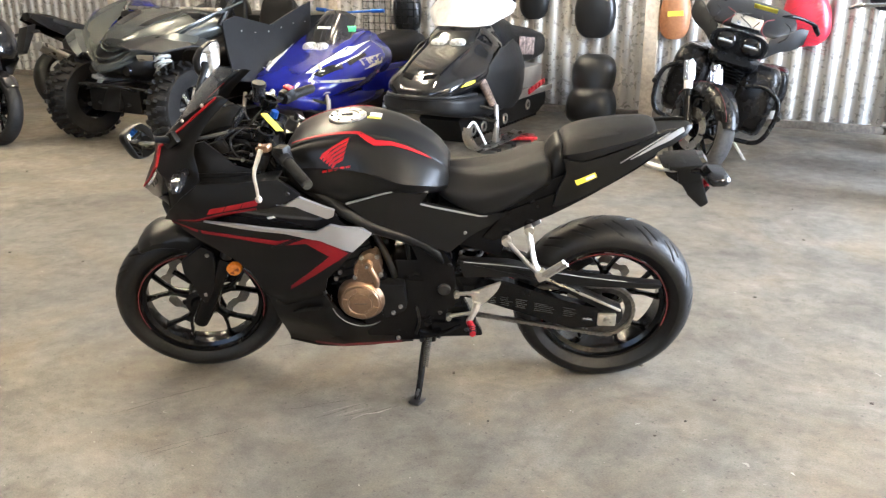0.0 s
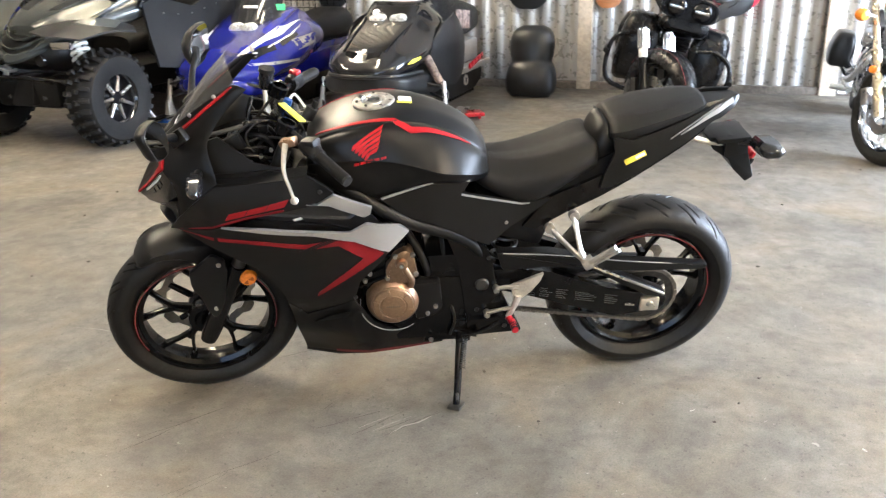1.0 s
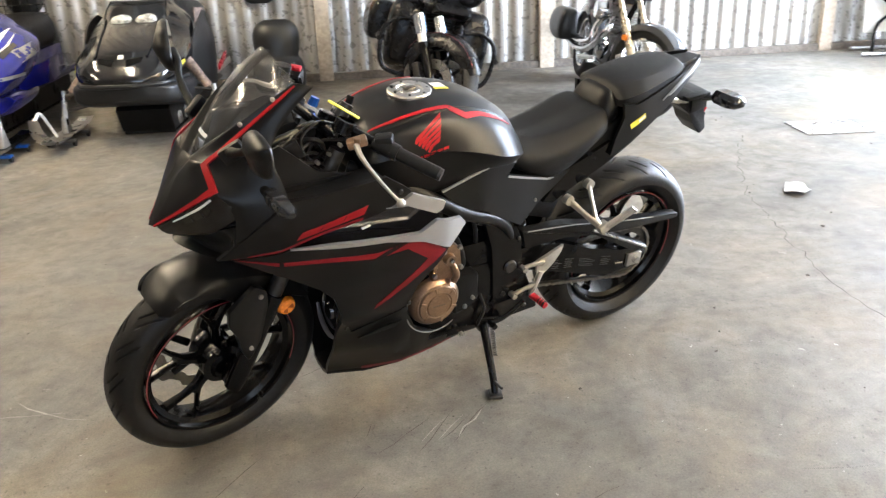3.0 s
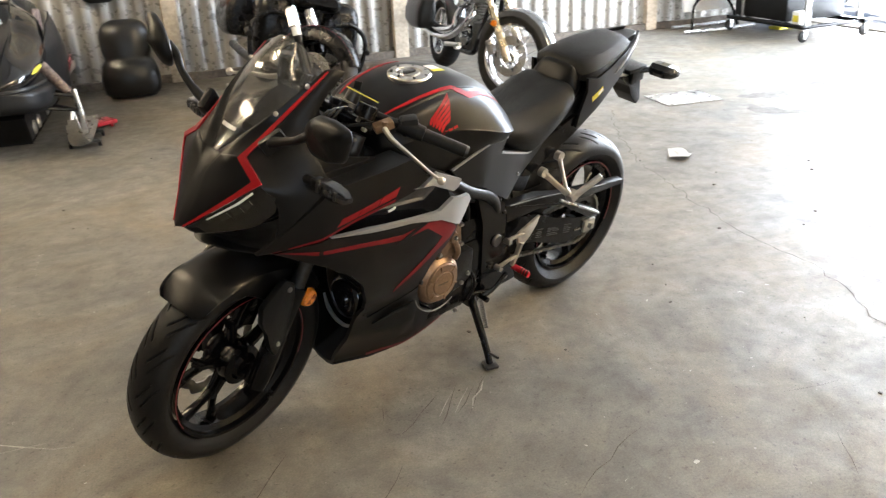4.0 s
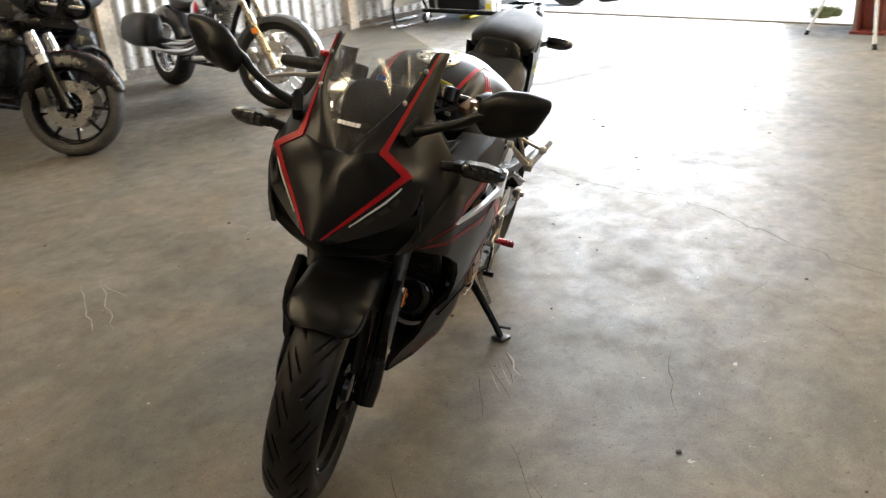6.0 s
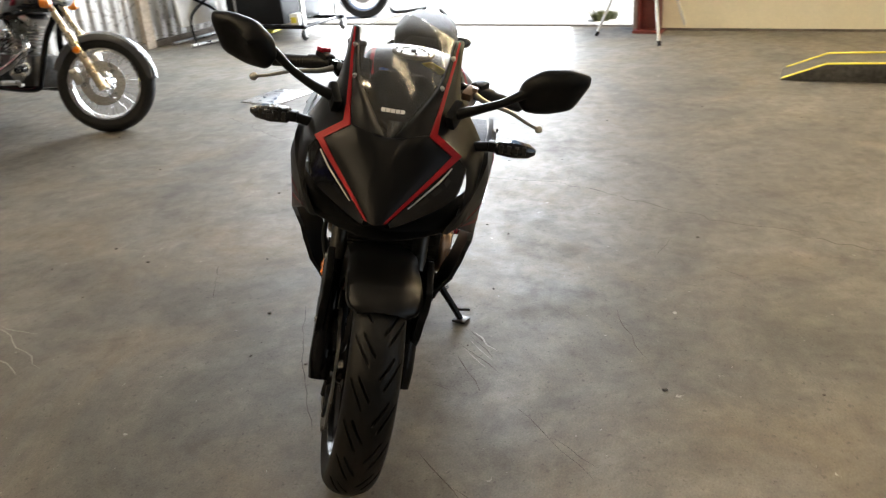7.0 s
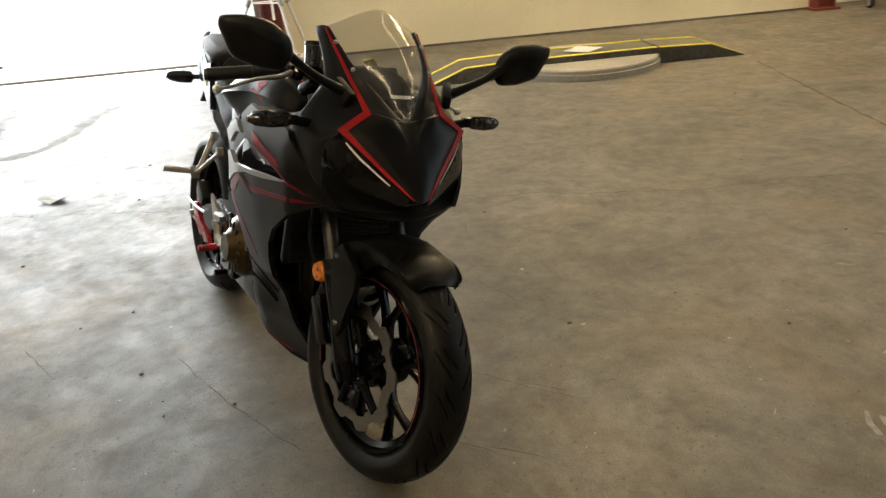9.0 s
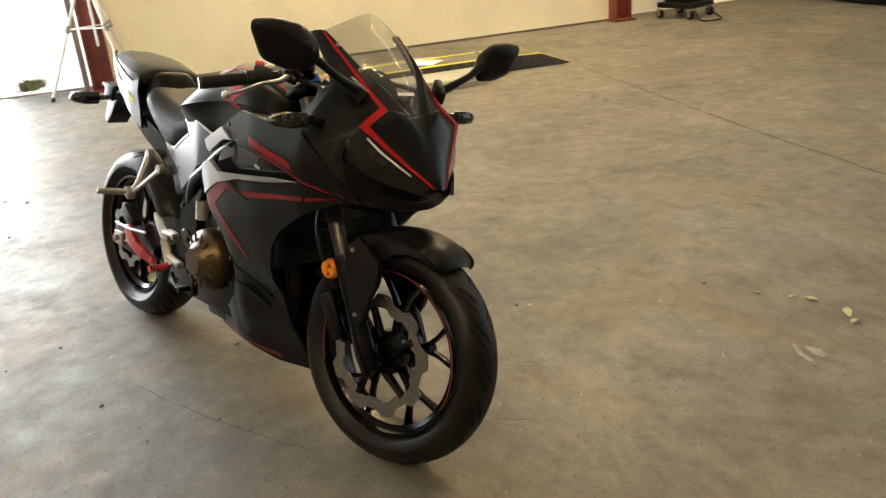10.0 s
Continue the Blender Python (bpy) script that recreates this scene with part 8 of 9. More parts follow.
tube(bm, [(-.32, -.37, .44), (-.06, -.29, .44), (.025, -.17, .44), (.055, 0, .44), (.025, .17, .44), (-.06, .29, .44), (-.32, .37, .44)], .016, 8, 5)
part("bumper_lip", bm, DARKGREY, blk, "dull grey bumper lip")
wtree = surface_of(next(o for o in blk.children if o.name.startswith("windscreen")))
for s in (-1, 1):
    part("shield_stripe", ribbon(wtree, [(-.70, s * .04, .95), (-.78, s * .15, 1.06), (-.88, s * .19, 1.19)], [.03, .05, .012], .003, .003, .03), DARKGREY, blk, "dark stripe on the windshield")
    part("shield_stripe", ribbon(wtree, [(-.72, s * .19, .94), (-.83, s * .29, 1.04), (-.94, s * .31, 1.15)], [.012, .035, .010], .003, .003, .03), DARKGREY, blk, "dark stripe on the windshield")
part("hood_badge", sheet([(-.075, -.018), (-.11, -.018), (-.11, .018), (-.075, .018)], down, .002, .02, 1, "Z"), WHITE, blk)
bm = mesh()
box(bm, (0, 0, .0375), (.30, .16, .03), bevel=.008)
for dx in (-.11, .11):
    for dy in (-.055, .055):
        cyl(bm, (dx, dy - .012, .0125), (dx, dy + .012, .0125), .0125, seg=12)
dol = part("red_dolly", bm, BRIGHTRED, None, "")
dol.matrix_world = pose(.60, 6.86, 0, 0, 0, 5)
tagged(dol, "low red steel moving dolly on the floor", "dolly")
for s in (-1, 1):
    bm = mesh()
    box(bm, (-1.66, s * .205, .70), (.34, .012, .16), (0, -6, 0), bevel=.01)
    part("rear_bag", bm, CAMO, blk, "patterned rear side bag")
    bm = mesh()
    box(bm, (-1.50, s * .385, .36), (.36, .012, .05), (0, 10, 0), bevel=.006)
    part("red_patch", bm, BRIGHTRED, blk)


def side_by_side():
    t = thing("utility_vehicle", "grey off-road side-by-side with knobbly tyres", "off-road vehicle", pose(-2.62, 6.90, 0, 0, 0, 241))

    def knobbly(c, s):
        bm = mesh()
        R = .345
        lathe(bm, [(.175, -.11), (.24, -.125), (.30, -.12), (.325, -.09), (.328, 0), (.325, .09), (.30, .12), (.24, .125), (.175, .11)], c, 60)
        ty = part("tyre", bm, OLDRUBBER, t, "knobbly off-road tyre")
        for k in range(26):
            a = 2 * math.pi * k / 26
            for q, dy in ((0, -.075), (.5, .075), (.25, 0)):
                b = a + q * 2 * math.pi / 26
                bm2 = mesh()
                m = Matrix.Translation(Vector(c)) @ Matrix.Rotation(-b, 4, "Y") @ pose(.333, dy, 0, 0, 0, 25 if dy > 0 else -25)
                box(bm2, (0, 0, 0), (.035, .075 if dy else .05, .034), bevel=.006)
                bmesh.ops.transform(bm2, matrix=m, verts=bm2.verts)
                tmp = bpy.data.meshes.new("lug")
                bm2.to_mesh(tmp)
                bm2.free()
                lugs.from_mesh(tmp)
                bpy.data.meshes.remove(tmp)
        bm = mesh()
        lathe(bm, [(0, s * .06), (.05, s * .06), (.06, s * .04), (.15, s * .02), (.165, s * .08), (.178, s * .10), (.178, -s * .10), (.165, -s * .09), (.15, 0), (0, 0)], c, 40)
        rim = part("rim", bm, GLOSSBLACK, ty)
        for k in range(7):
            a = 2 * math.pi * k / 7
            bm = mesh()
            cyl(bm, Vector(c) + Vector((.05 * math.cos(a), s * .065, .05 * math.sin(a))), Vector(c) + Vector((.16 * math.cos(a), s * .075, .16 * math.sin(a))), .016, .010, 8)
            part("rim_spoke", bm, STEEL, rim)
        return ty

    for x in (0, -2.0):
        for s in (-1, 1):
            lugs = mesh()
            ty = knobbly((x, s * .60, .345), s)
            ob = part("tread", lugs, OLDRUBBER, ty, smooth=30)
            ob["kind"] = "stuff"
            bm = mesh()
            for dz in (0, .14):
                cyl(bm, (x + .06, s * .50, .30 + dz), (x + .20, s * .16, .36 + dz), .016, seg=8)
                cyl(bm, (x - .06, s * .50, .30 + dz), (x - .20, s * .16, .36 + dz), .016, seg=8)
            part("a_arm", bm, DARKSTEEL, t)
            bm = mesh()
            a, b = Vector((x, s * .46, .38)), Vector((x - .05, s * .32, .74))
            cyl(bm, a, b, .022, seg=10)
            coil(bm, a.lerp(b, .35), a.lerp(b, 1.0), .062, .015, 6)
            part("shock", bm, WHITE, t, "white coil-over shock")
    # nose and hood: beaked grey plastic with slots
    bm = mesh()
    rings_box(bm, [(.12, .12, .80, .87, .9), (.04, .24, .77, .92, .8), (-.10, .38, .74, .98, .7), (-.35, .52, .80, 1.05, .75), (-.52, .60, .84, 1.08, .8)], 4)
    hd = part("hood", bm, GREYPAINT, t, "silver-grey sculpted hood", smooth=35)
    bm = mesh()
    rings_box(bm, [(.23, .10, .63, .69, .9), (.16, .24, .58, .77, .9), (.04, .31, .54, .84, .9), (-.1, .33, .52, .84, .9)], 3)
    part("grille_recess", bm, PLASTIC, t, smooth=40)
    bm = mesh()
    tube(bm, [(.04, -.29, .78), (.20, -.18, .70), (.28, 0, .65), (.20, .18, .70), (.04, .29, .78)], [.02, .032, .040, .032, .02], 8, 5, .6)
    part("beak", bm, GREYPAINT, t, "silver-grey beak under the grille", smooth=40)
    for k in range(3):
        bm = mesh()
        x, z = .25 - .07 * k, .725 + .055 * k
        tube(bm, [(x - .11, -.21, z + .07), (x - .03, -.12, z + .015), (x, 0, z - .01), (x - .03, .12, z + .015), (x - .11, .21, z + .07)], [.008, .016, .018, .016, .008], 6, 4, .5)
        part("grille_fin", bm, GREYPAINT, t, "silver-grey grille fin", smooth=30)
    for s in (-1, 1):
        bm = mesh()
        rows = []
        for x, y, z, w, h in ((.27, .08, .66, .02, .02), (.16, .25, .74, .05, .035), (.02, .42, .84, .085, .03), (-.28, .58, .99, .09, .025), (-.62, .67, 1.11, .05, .02)):
            rows.append([Vector((x, s * (y + a * w), z + a * w * .55 + b * h)) for a, b in ((-1, 0), (0, 1), (1, .3), (1, -.3), (0, -.6))])
        loft(bm, spline_rows(rows, 4))
        part("hood_blade", bm, GREYPAINT, t, "long silver-grey side blade", smooth=30)
        bm = mesh()
        rows = []
        for x, y, z, w in ((.24, .26, .74, .05), (.16, .42, .83, .08), (.04, .58, .88, .09), (-.12, .70, .86, .06)):
            rows.append([Vector((x + a * w, s * y, z + b * w * .5)) for a, b in ((-1, .6), (0, 1), (1, -.2), (.9, -.6), (0, .5))])
        loft(bm, spline_rows(rows, 3))
        part("fender_flare", bm, GREYPAINT, t, "silver-grey flare over the wheel", smooth=30)
    tree = surface_of(hd)
    dn = lambda a, b: (tree.ray_cast(Vector((a, b, 3)), Vector((0, 0, -1)))[0] or Vector((0, 0, .7))).z + .004
    for s in (-1, 1):
        part("hood_scoop", sheet([(-.05, .10), (-.30, .14), (-.40, .24), (-.30, .28), (-.08, .20)], dn, .006, .04, s, "Z"), DARKGREY, hd)
        if s > 0:
            part("front_fender", sheet([(.34, .30), (.42, .52), (.30, .72), (-.20, .76), (-.36, .60), (-.2, .42), (.1, .34)], lambda a, b: .80 + .10 * math.cos(3 * a) - .35 * max(0, b - .55), .012, .05, s, "Z"), DARKGREY, t, "dark grey front mudguard", smooth=50)
        bm = mesh()
        box(bm, (.12, s * .34, .74), (.05, .14, .06), (0, 20, s * 24), bevel=.012)
        part("headlight", bm, REFLECTOR, t, "clear headlight")
        bm = mesh()
        cyl(bm, (.19, s * .20, .63), (.21, s * .20, .63), .045, .040, 20)
        part("lamp_inner", bm, LAMPGLASS, t)
        # door panel and cage
        door = [(-.50, .50), (-.46, .98), (-.62, 1.02), (-1.05, .92), (-1.35, 1.02), (-1.62, 1.10), (-1.62, .50), (-1.1, .40)]
        dr = part("door_panel", sheet(door, lambda x, z: .66 + .03 * math.sin(5 * z), .02, .08, s), DARKGREY, t, "dark grey door panel with screws")
        for k in range(6):
            bm = mesh()
            bolt(bm, (-.62 - .17 * k, s * .68, .90 - .03 * math.sin(k)), .008, s)
            part("panel_screw", bm, STEEL, dr)
        bm = mesh()
        tube(bm, [(-.45, s * .60, .95), (-.80, s * .62, 1.35), (-1.05, s * .60, 1.72), (-1.75, s * .58, 1.74), (-1.95, s * .60, 1.1)], .025, 10)
        part("cage_tube", bm, GLOSSBLACK, t)
        bm = mesh()
        rings_box(bm, [(-1.05, .20, .50, .66, .9), (-1.15, .23, .50, .70, .9), (-1.45, .23, .55, .74, .9), (-1.55, .22, .60, 1.15, .9), (-1.66, .18, .62, 1.12, .9)])
        bmesh.ops.translate(bm, vec=(0, s * .30, 0), verts=bm.verts)
        part("bucket_seat", bm, VINYL, t, smooth=50)
    bm = mesh()
    box(bm, (-.60, 0, 1.24), (.006, 1.10, .34), (0, -32, 0), bevel=.002)
    part("windscreen", bm, SCREEN, t, "clear low windscreen")
    bm = mesh()
    box(bm, (-.52, 0, 1.07), (.03, 1.14, .03), (0, -32, 0), bevel=.006)
    part("screen_bar", bm, STEEL, t)
    for s in (-1, 1):
        bm = mesh()
        box(bm, (-.45, s * .32, 1.00), (.18, .30, .05), (0, -20, 0), bevel=.01)
        part("dash_vent", bm, PLASTIC, t)
    bm = mesh()
    box(bm, (-.95, 0, .38), (2.3, .62, .20), bevel=.04)
    box(bm, (-1.9, 0, .80), (.7, 1.10, .34), bevel=.03)
    part("chassis", bm, PLASTIC, t)
    bm = mesh()
    box(bm, (.02, 0, .40), (.50, .24, .20), bevel=.04, taper=.7)
    part("skid_box", bm, PLASTIC, t)
    bm = mesh()
    tube(bm, [(.22, -.30, .48), (.32, -.24, .52), (.34, 0, .53), (.32, .24, .52), (.22, .30, .48)], .014, 10)
    part("front_bumper", bm, FRAMEBLACK, t)
    bm = mesh()
    lathe(bm, [(.15, -.012), (.162, 0), (.15, .012), (.138, 0), (.15, -.012)], (0, 0, 0), 36, "X")
    bmesh.ops.transform(bm, matrix=pose(-.78, .30, 1.06, 0, 25, 0), verts=bm.verts)
    part("steering_wheel", bm, PLASTIC, t)
    return t


side_by_side()


def parked_sports_bike(label, m, paint, steer=0):
    t = thing("parked_motorcycle", label, "motorcycle", m)
    fa, ra = Vector((1.40, 0, .30)), Vector((0, 0, .31))
    moto_wheel(t, fa, .30, .215, .12, "five", steer, (-1, 1))
    moto_wheel(t, ra, .315, .215, .17, "five")
    arc_guard(fa, .325, 40, 150, .07, .05, steer, paint, t, "front_mudguard")
    for s in (-1, 1):
        bm = mesh()
        cyl(bm, fa + Vector((0, s * .1, -.02)), fa + Vector((-.30, s * .1, .62)), .026, .024, 14)
        part("fork_leg", turn_about(bm, fa, steer), DARKSTEEL, t)
        part("fairing", sheet([(1.35, .72), (1.30, .95), (1.05, .86), (.75, .70), (.70, .30), (1.0, .28), (1.12, .50)], lambda x, z: .20 + .05 * math.sin(4 * z), .012, .06, s), paint, t, smooth=50)
        part("tail_panel", sheet([(.35, .72), (.12, .88), (-.22, .98), (-.26, .94), (-.05, .80), (.25, .66)], lambda x, z: .09 + .05 * max(0, x + .3), .012, .06, s), FRAMEBLACK, t)
        bm = mesh()
        plate(bm, [(.50, .46), (.1, .38), (-.05, .34), (-.05, .27), (.1, .27), (.5, .36)], .08, .11, .006, s)
        part("swingarm", bm, DARKSTEEL, t)
        bm = mesh()
        tube(bm, [(1.12, s * .10, .93), (1.05, s * .25, .93), (.98, s * .34, .90)], .014, 10)
        part("handlebar", bm, FRAMEBLACK, t)
        bm = mesh()
        box(bm, (-.28, s * .14, .80), (.05, .09, .03), bevel=.008)
        part("rear_indicator", bm, SMOKE, t)
    bm = mesh()
    rings_box(bm, [(1.0, .10, .80, .90, .9), (.90, .16, .78, .98, .9), (.70, .17, .78, 1.0, .9), (.50, .10, .76, .86, .9)])
    part("fuel_tank", bm, paint, t, smooth=50)
    bm = mesh()
    rings_box(bm, [(.52, .08, .74, .82, .9), (.35, .13, .74, .84, .9), (.15, .12, .80, .90, .9), (-.05, .10, .86, .97, .9), (-.24, .06, .93, 1.0, .9)])
    part("seat", bm, VINYL, t, smooth=50)
    bm = mesh()
    rings_box(bm, [(1.52, .05, .76, .82, .9), (1.45, .14, .72, .94, .8), (1.30, .20, .74, 1.04, .8), (1.15, .18, .80, 1.06, .8)])
    part("nose_cowl", bm, paint, t, smooth=50)
    bm = mesh()
    box(bm, (.75, 0, .45), (.5, .30, .36), bevel=.05)
    box(bm, (.30, 0, .62), (.3, .18, .2), bevel=.04)
    part("engine", bm, DARKSTEEL, t)
    bm = mesh()
    tube(bm, [(.55, -.14, .30), (.30, -.17, .34), (.12, -.18, .42)], .028, 12)
    cyl(bm, (.14, -.18, .41), (-.32, -.20, .66), .055, .050, 20)
    part("silencer", bm, STEEL, t, "brushed steel silencer")
    bm = mesh()
    plate(bm, [(-.20, .88), (-.30, .86), (-.42, .62), (-.38, .60), (-.24, .80)], -.07, .07, .006)
    part("plate_hanger", bm, PLASTIC, t)
    bm = mesh()
    tube(bm, [(.62, .14, .25), (.60, .24, .12), (.58, .31, .01)], .011, 8)
    part("side_stand", bm, FRAMEBLACK, t)
    return t


parked_sports_bike("dark blue and black sports motorcycle beside the ribbed wall", pose(-3.98, 8.66, 0, 0, 0, 62) @ Matrix.Rotation(radians(-9), 4, "X"), BLUEPAINT)
parked_sports_bike("black motorcycle parked beside the off-road vehicle", pose(-4.95, 7.58, 0, 0, 0, -33) @ Matrix.Rotation(radians(-9), 4, "X"), GLOSSBLACK)

# ---- seats on the wall, racks, carts, lift ----
def hung_seat(label, u, z0, w, h, mat, quilt=False, tilt=0):
    """A motorcycle seat hung flat on the ribbed wall."""
    bm = mesh()
    rows = []
    for k, (f, d) in enumerate(((0, .45), (.05, .72), (.16, .95), (.38, 1.0), (.55, .86), (.68, .72), (.85, .80), (.96, .70), (1, .5))):
        hw, th = w / 2 * d, .045 + .05 * math.sin(math.pi * min(1, f + .1))
        rows.append([Vector((math.cos(a) * hw, -abs(math.sin(a)) ** .7 * th if math.sin(a) > 0 else .01, z0 + h * f)) for a in (math.pi * 2 * i / 20 for i in range(20))])
    loft(bm, spline_rows(rows, 3))
    m = BUILD @ pose(u, HALL[1] - .035, 0, 0, tilt, 0)
    ob = part("spare_saddle", bm, mat, smooth=60)
    ob.matrix_world = m
    tagged(ob, label, "seat", "seats on the wall")
    if quilt:
        for k in range(9):
            for q in (-1, 1):
                bm = mesh()
                z = z0 + h * (.06 + .05 * k)
                cyl(bm, (-.36 * w, -.088, z), (.36 * w, -.088, z + q * .12), .0025, seg=5)
                part("quilt_seam", bm, DARKRED, ob)
    return ob


hung_seat("black vinyl motorcycle seat hung on the ribbed wall", -2.79, .90, .30, .62, SHINYVINYL)
hung_seat("large black vinyl motorcycle seat hung on the ribbed wall", -2.17, .74, .40, .70, SHINYVINYL)
tan = hung_seat("tan leather motorcycle seat hung on the ribbed wall", -1.42, .75, .28, .62, BROWNVINYL)
hung_seat("red quilted motorcycle seat hung on the ribbed wall", -.17, .73, .40, .66, REDVINYL, True, -8)
hung_seat("black motorcycle seat hung high on the ribbed wall", .32, 1.03, .34, .6, SHINYVINYL)
hung_seat("black vinyl motorcycle seat hung above the rack", -4.2, .74, .32, .62, SHINYVINYL)
bm = mesh()
box(bm, (-1.40, HALL[1] - .13, .98), (.14, .004, .045), (0, -4, 0))
ob = part("price_tag", bm, YELLOW)
ob.matrix_world = BUILD
tagged(ob, "yellow paper tag on the tan seat", "tag")
bm = mesh()
rows = []
for f, d, th in ((0, .75, .05), (.08, .95, .13), (.25, 1.0, .16), (.42, .90, .15), (.50, .78, .12), (.60, .84, .12), (.80, .86, .12), (.94, .70, .10), (1, .4, .05)):
    hw = .235 * d
    rows.append([Vector((math.cos(a) * hw, -.02 - (abs(math.sin(a)) ** .7 * th if math.sin(a) > 0 else -.01) + .10 * f, .62 * f + .01)) for a in (math.pi * 2 * i / 20 for i in range(20))])
loft(bm, spline_rows(rows, 4))
ob = part("spare_saddle", bm, SHINYVINYL, smooth=60)
ob.matrix_world = BUILD @ pose(-2.03, 7.52, 0, 0, 0, 0)
tagged(ob, "two-part black vinyl seat standing on the floor against the wall", "seat")

bm = mesh()
for k in range(11):
    cyl(bm, (-4.68 + .068 * k, 7.9, .02), (-4.68 + .068 * k, 7.9, 1.7), .004, seg=6)
for k in range(24):
    cyl(bm, (-4.68, 7.895, .04 + .072 * k), (-4.0, 7.895, .04 + .072 * k), .004, seg=6)
ob = part("grid_rack", bm, FRAMEBLACK)
ob.matrix_world = BUILD
tagged(ob, "black wire grid rack against the wall", "rack")


def castor(t, x, y, r=.05):
    bm = mesh()
    lathe(bm, [(0, -.016), (r * .85, -.016), (r, -.010), (r, .010), (r * .85, .016), (0, .016)], (x, y, r), 20)
    c = part("castor", bm, RUBBER, t)
    bm = mesh()
    for s in (-1, 1):
        box(bm, (x + .01, y + s * .021, r * 1.3), (.035, .004, r * 1.5), bevel=.001)
    box(bm, (x + .01, y, r * 2.1), (.06, .06, .006), bevel=.002)
    part("castor_fork", bm, STEEL, c)


def dolly_cart():
    t = thing("wheeled_cart", "low black wheeled cart carrying dark parts near the door", "cart", BUILD @ pose(4.43, 6.92, 0))
    for x in (-.38, .38):
        for y in (-.53, .53):
            castor(t, x, y, .055)
    bm = mesh()
    for x in (-.38, .38):
        box(bm, (x, 0, .14), (.05, 1.12, .04), bevel=.005)
    for y in (-.5, 0, .5):
        box(bm, (0, y, .135), (.80, .05, .03), bevel=.005)
    part("frame", bm, FRAMEBLACK, t)
    bm = mesh()
    box(bm, (.02, .13, .335), (.74, .76, .35), bevel=.02)
    part("lower_crate", bm, PLASTIC, t, "black crate")
    bm = mesh()
    box(bm, (0, 0, .595), (.80, 1.10, .16), bevel=.025)
    part("upper_crate", bm, PLASTIC, t, "black crate")
    for y in (-.44, .44):
        for x in (-.33, .33):
            bm = mesh()
            box(bm, (x, y - .06, .335), (.05, .03, .36), bevel=.004)
            part("upright", bm, STEEL, t, "grey steel upright")
    bm = mesh()
    box(bm, (-.30, -.40, .215), (.14, .10, .12), bevel=.006)
    cb = part("small_carton", bm, WHITE, t, "white carton with a yellow label")
    bm = mesh()
    box(bm, (-.372, -.40, .21), (.003, .07, .06))
    part("carton_label", bm, YELLOW, cb)
    bm = mesh()
    box(bm, (.1, -.3, .715), (.30, .22, .08), (0, 0, 20), bevel=.01)
    part("carton", bm, WHITE, t, "white box")
    return t


dolly_cart()


def stand_machine():
    t = thing("bike_stand", "pale folding work stand with black tubes beside the wall", "stand", BUILD @ pose(3.95, 7.62, 0))
    bm = mesh()
    box(bm, (0, .12, .42), (.62, .03, .46), (-6, 0, 0), bevel=.01)
    part("white_panel", bm, WHITE, t, "white side panel")
    for s in (-1, 1):
        bm = mesh()
        tube(bm, [(s * .30, -.06, .03), (s * .20, .02, .30), (-s * .20, .02, .52), (-s * .30, .0, .75)], .016, 10)
        part("cross_tube", bm, FRAMEBLACK, t)
    bm = mesh()
    tube(bm, [(-.45, -.14, .025), (0, -.16, .02), (.45, -.14, .025)], .018, 10)
    tube(bm, [(-.35, .22, .025), (0, .22, .02), (.35, .22, .025)], .018, 10)
    part("foot_bar", bm, STEEL, t)
    bm = mesh()
    rings_box(bm, [(.34, .10, .66, .74, .9), (.25, .14, .62, .80, .9), (-.25, .14, .62, .82, .9), (-.34, .10, .66, .76, .9)])
    part("dark_top", bm, PLASTIC, t, smooth=50)
    bm = mesh()
    box(bm, (.55, -.1, .02), (.30, .14, .03), (0, 0, 12), bevel=.008)
    ob = part("yellow_strap", bm, YELLOW)
    ob.matrix_world = BUILD @ pose(4.0, 7.3, 0)
    tagged(ob, "yellow strap bundle on the floor", "strap")


stand_machine()


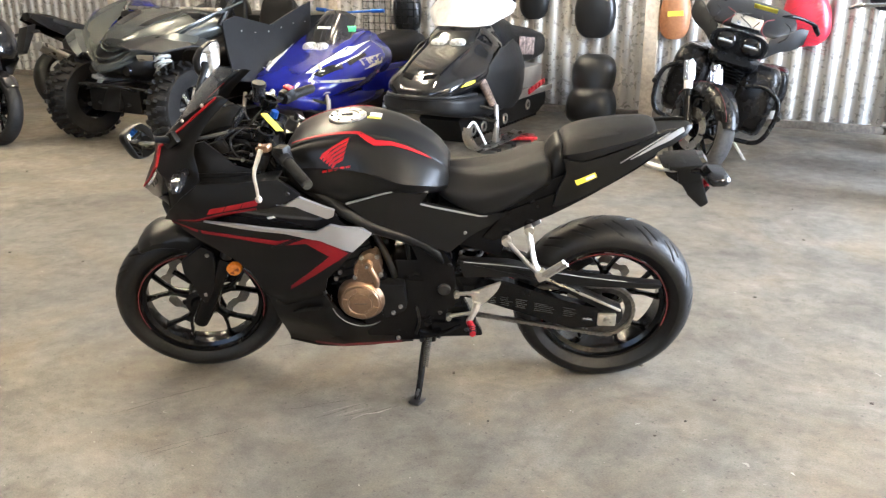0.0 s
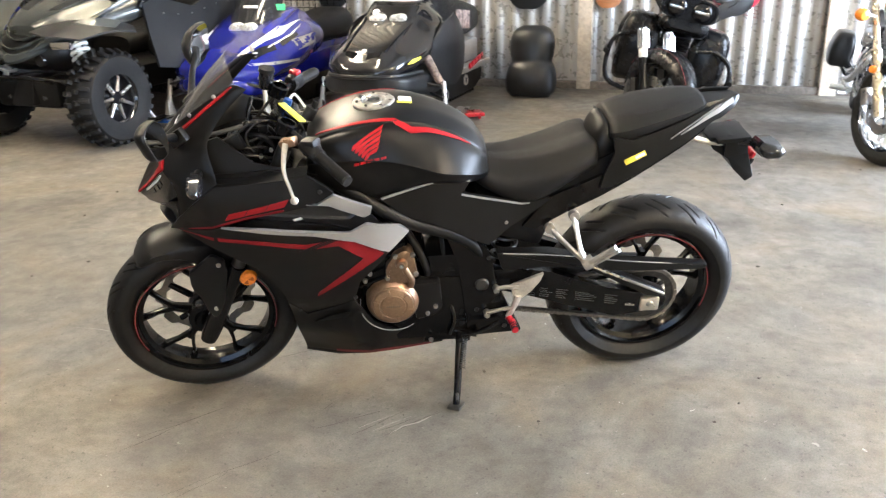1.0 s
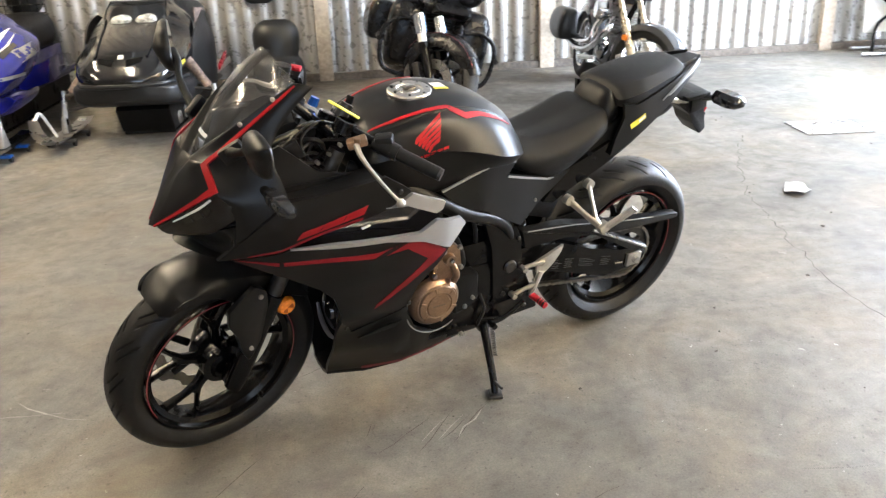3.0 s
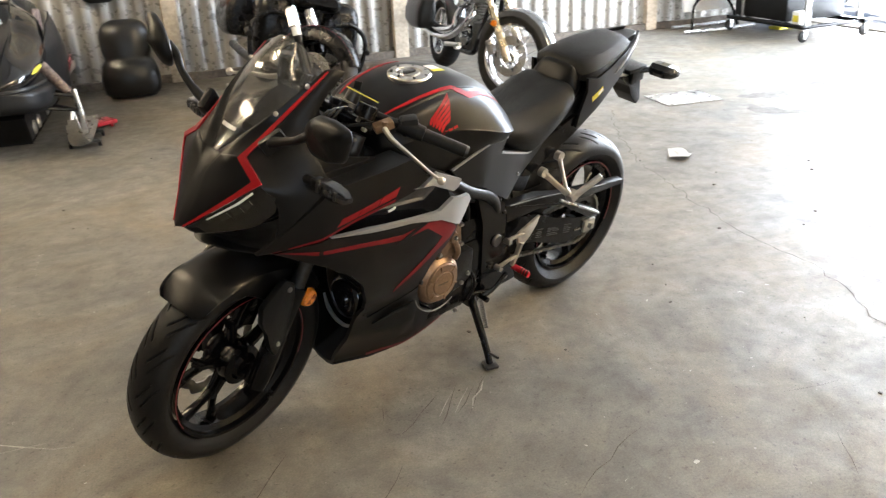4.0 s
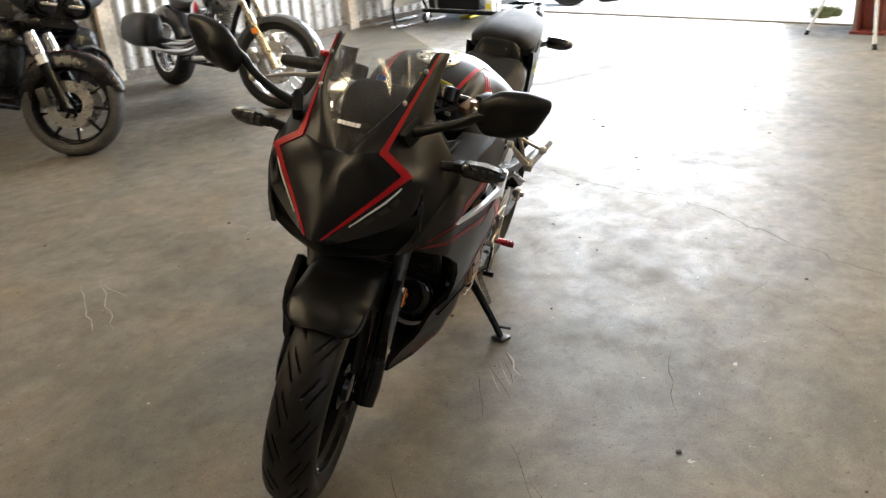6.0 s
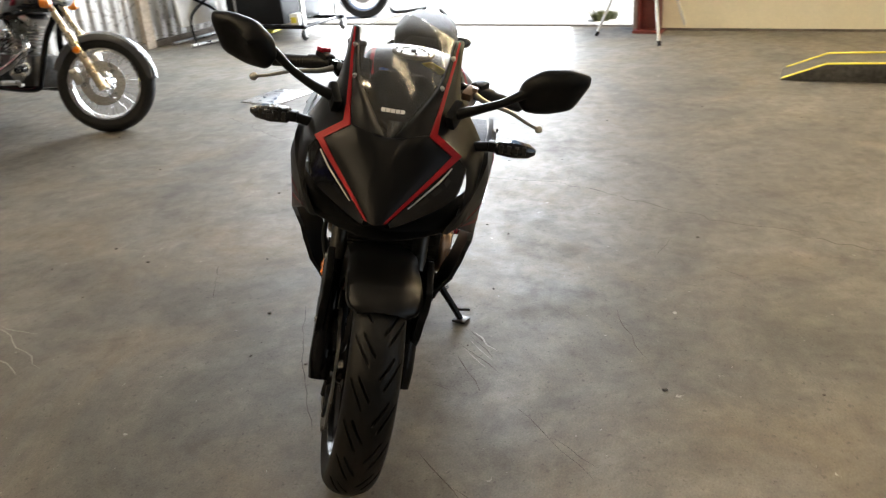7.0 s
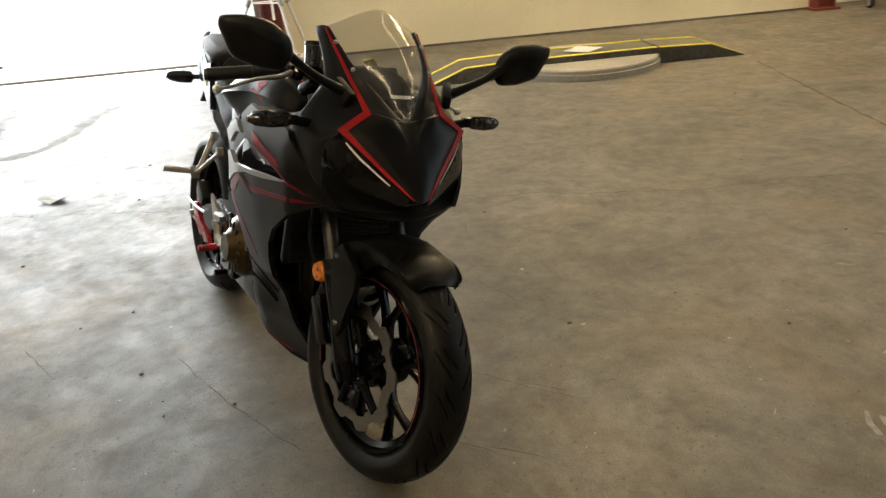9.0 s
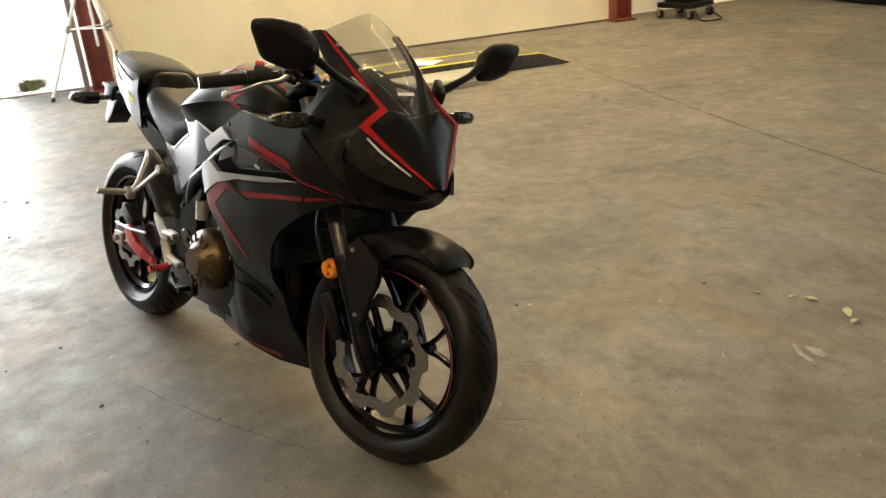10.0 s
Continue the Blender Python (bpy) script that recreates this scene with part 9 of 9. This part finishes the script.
def bike_lift():
    t = thing("motorcycle_turntable", "low steel turntable ramp with diamond plate and yellow edges", "turntable", BUILD @ pose(3.05, .22, 0))
    CHEQ = material("chequer_plate", (.13, .125, .115), .42, metal=.7, grain=.3, grain_scale=35, bump=.9, bump_scale=70, stain=.3)
    PALE = material("pale_chequer_plate", (.38, .36, .31), .5, metal=.3, grain=.12, grain_scale=40, bump=.7, bump_scale=70, stain=.15)
    bm = mesh()
    lathe(bm, [(0, .085), (.61, .085), (.62, .075), (.62, .05), (.63, .045), (.63, 0), (0, 0)], (0, 0, 0), 96, "Z")
    part("turntable_disc", bm, PALE, t, "pale chequer-plate disc")
    bm = mesh()
    plate(bm, [(-1.32, .0), (-1.02, .115), (-.55, .13), (.55, .13), (1.02, .115), (1.32, .0)], -.22, .22, .006)
    bmesh.ops.transform(bm, matrix=Matrix.Rotation(radians(90), 4, "Z"), verts=bm.verts)
    part("ramp", bm, CHEQ, t, "dark chequer-plate ramp")
    for s in (-1, 1):
        bm = mesh()
        plate(bm, [(-1.30, .012), (-1.02, .121), (-.55, .136), (.55, .136), (1.02, .121), (1.30, .012), (1.30, .006), (-1.30, .006)], s * .195 - .022, s * .195 + .022, .002)
        bmesh.ops.transform(bm, matrix=Matrix.Rotation(radians(90), 4, "Z"), verts=bm.verts)
        part("yellow_edge", bm, YELLOW, t, "yellow painted edge")
    bm = mesh()
    plate(bm, [(-.12, .138), (.12, .138), (.12, .1405), (-.12, .1405)], -.12, .12)
    bmesh.ops.transform(bm, matrix=Matrix.Rotation(radians(45), 4, "Z") @ Matrix.Scale(1, 4), verts=bm.verts)
    part("white_diamond", bm, WHITE, t, "white diamond mark")
    for y in (-.57, .57):
        bm = mesh()
        box(bm, (0, y, .132), (.46, .02, .012), bevel=.002)
        part("hinge", bm, DARKSTEEL, t)


bike_lift()


def tripod():
    t = thing("tripod_stand", "thin white tripod stand with cross bars beside the red column", "tripod", BUILD @ pose(4.50, 2.84, 0))
    at = lambda k, z: Vector((.50 * (1 - z / 1.12) * math.cos(radians(85 + 120 * k)), .50 * (1 - z / 1.12) * math.sin(radians(85 + 120 * k)), z))
    for k in range(3):
        bm = mesh()
        cyl(bm, at(k, 0), at(k, 1.08), .014, .014, 8)
        lg = part("leg", bm, WHITE, t)
        bm = mesh()
        cyl(bm, at(k, .62), at(k + 1, .62), .007, seg=6)
        part("brace", bm, WHITE, lg)
        bm = mesh()
        cyl(bm, at(k, .59), at(k, .65), .024, seg=10)
        part("clamp", bm, GREYPAPER, lg, "dull clamp")
        bm = mesh()
        cyl(bm, at(k, 0), at(k, .04), .020, .018, 10)
        part("foot", bm, RUBBER, lg)
    bm = mesh()
    cyl(bm, (0, 0, .45), (0, 0, 1.7), .012, seg=10)
    cyl(bm, (0, 0, 1.04), (0, 0, 1.14), .030, seg=12)
    part("column", bm, WHITE, t)


tripod()


def wheeled_base():
    t = thing("machine_trolley", "black castor base of a workshop machine in the side bay", "machine base", BUILD @ pose(4.42, -3.50, 0, 0, 0, 20))
    for x in (-.2, .2):
        for y in (-.2, .2):
            castor(t, x, y, .05)
    bm = mesh()
    box(bm, (0, 0, .15), (.46, .46, .06), bevel=.012)
    box(bm, (0, 0, .55), (.36, .34, .75), bevel=.03)
    part("cabinet", bm, PLASTIC, t)
    bm = mesh()
    tube(bm, [(-.25, .2, .10), (-.42, .30, .012), (-.52, .10, .010), (-.40, -.08, .010), (-.26, -.02, .10)], .009, 8)
    part("cable", bm, RUBBER, t)


wheeled_base()


def weed_tuft(x, y, size, seed):
    """A low clump of dry blades and small leaves."""
    rnd = random.Random(seed)
    bm = mesh()
    for _ in range(170):
        a, lean, h = rnd.uniform(0, 6.283), rnd.uniform(.1, 1.1), size * rnd.uniform(.35, 1.0)
        r = size * .75 * math.sqrt(rnd.random())
        base = Vector((r * math.cos(a), .8 * r * math.sin(a), 0))
        out = Vector((math.cos(a), math.sin(a), 0))
        side = Vector((-out.y, out.x, 0)) * size * rnd.uniform(.03, .07)
        mid, tip = base + out * h * lean * .4 + Vector((0, 0, h * .6)), base + out * h * lean + Vector((0, 0, h * (1 - .35 * lean)))
        vs = [bm.verts.new(p) for p in (base - side * .6, base + side * .6, mid + side, tip, mid - side)]
        bm.faces.new(vs)
    ob = part("weed_tuft", bm, GRASS, smooth=0)
    ob.matrix_world = pose(x, y, -0.04)
    tagged(ob, "dry weeds growing in the yard outside the door", "weeds", kind="stuff")


weed_tuft(6.72, 0.86, 0.15, 5)
weed_tuft(6.80, 0.74, 0.11, 6)
bm = mesh()
rings_box(bm, [(.5, .2, 0, .2, .9), (.4, .32, 0, .32, .9), (-.3, .34, 0, .35, .9), (-.5, .2, 0, .25, .9)])
ob = part("covered_machine", bm, PLASTIC, smooth=50)
ob.matrix_world = BUILD @ pose(3.6, -5.6, 0)
tagged(ob, "dark covered machine on the bay floor", "machine")
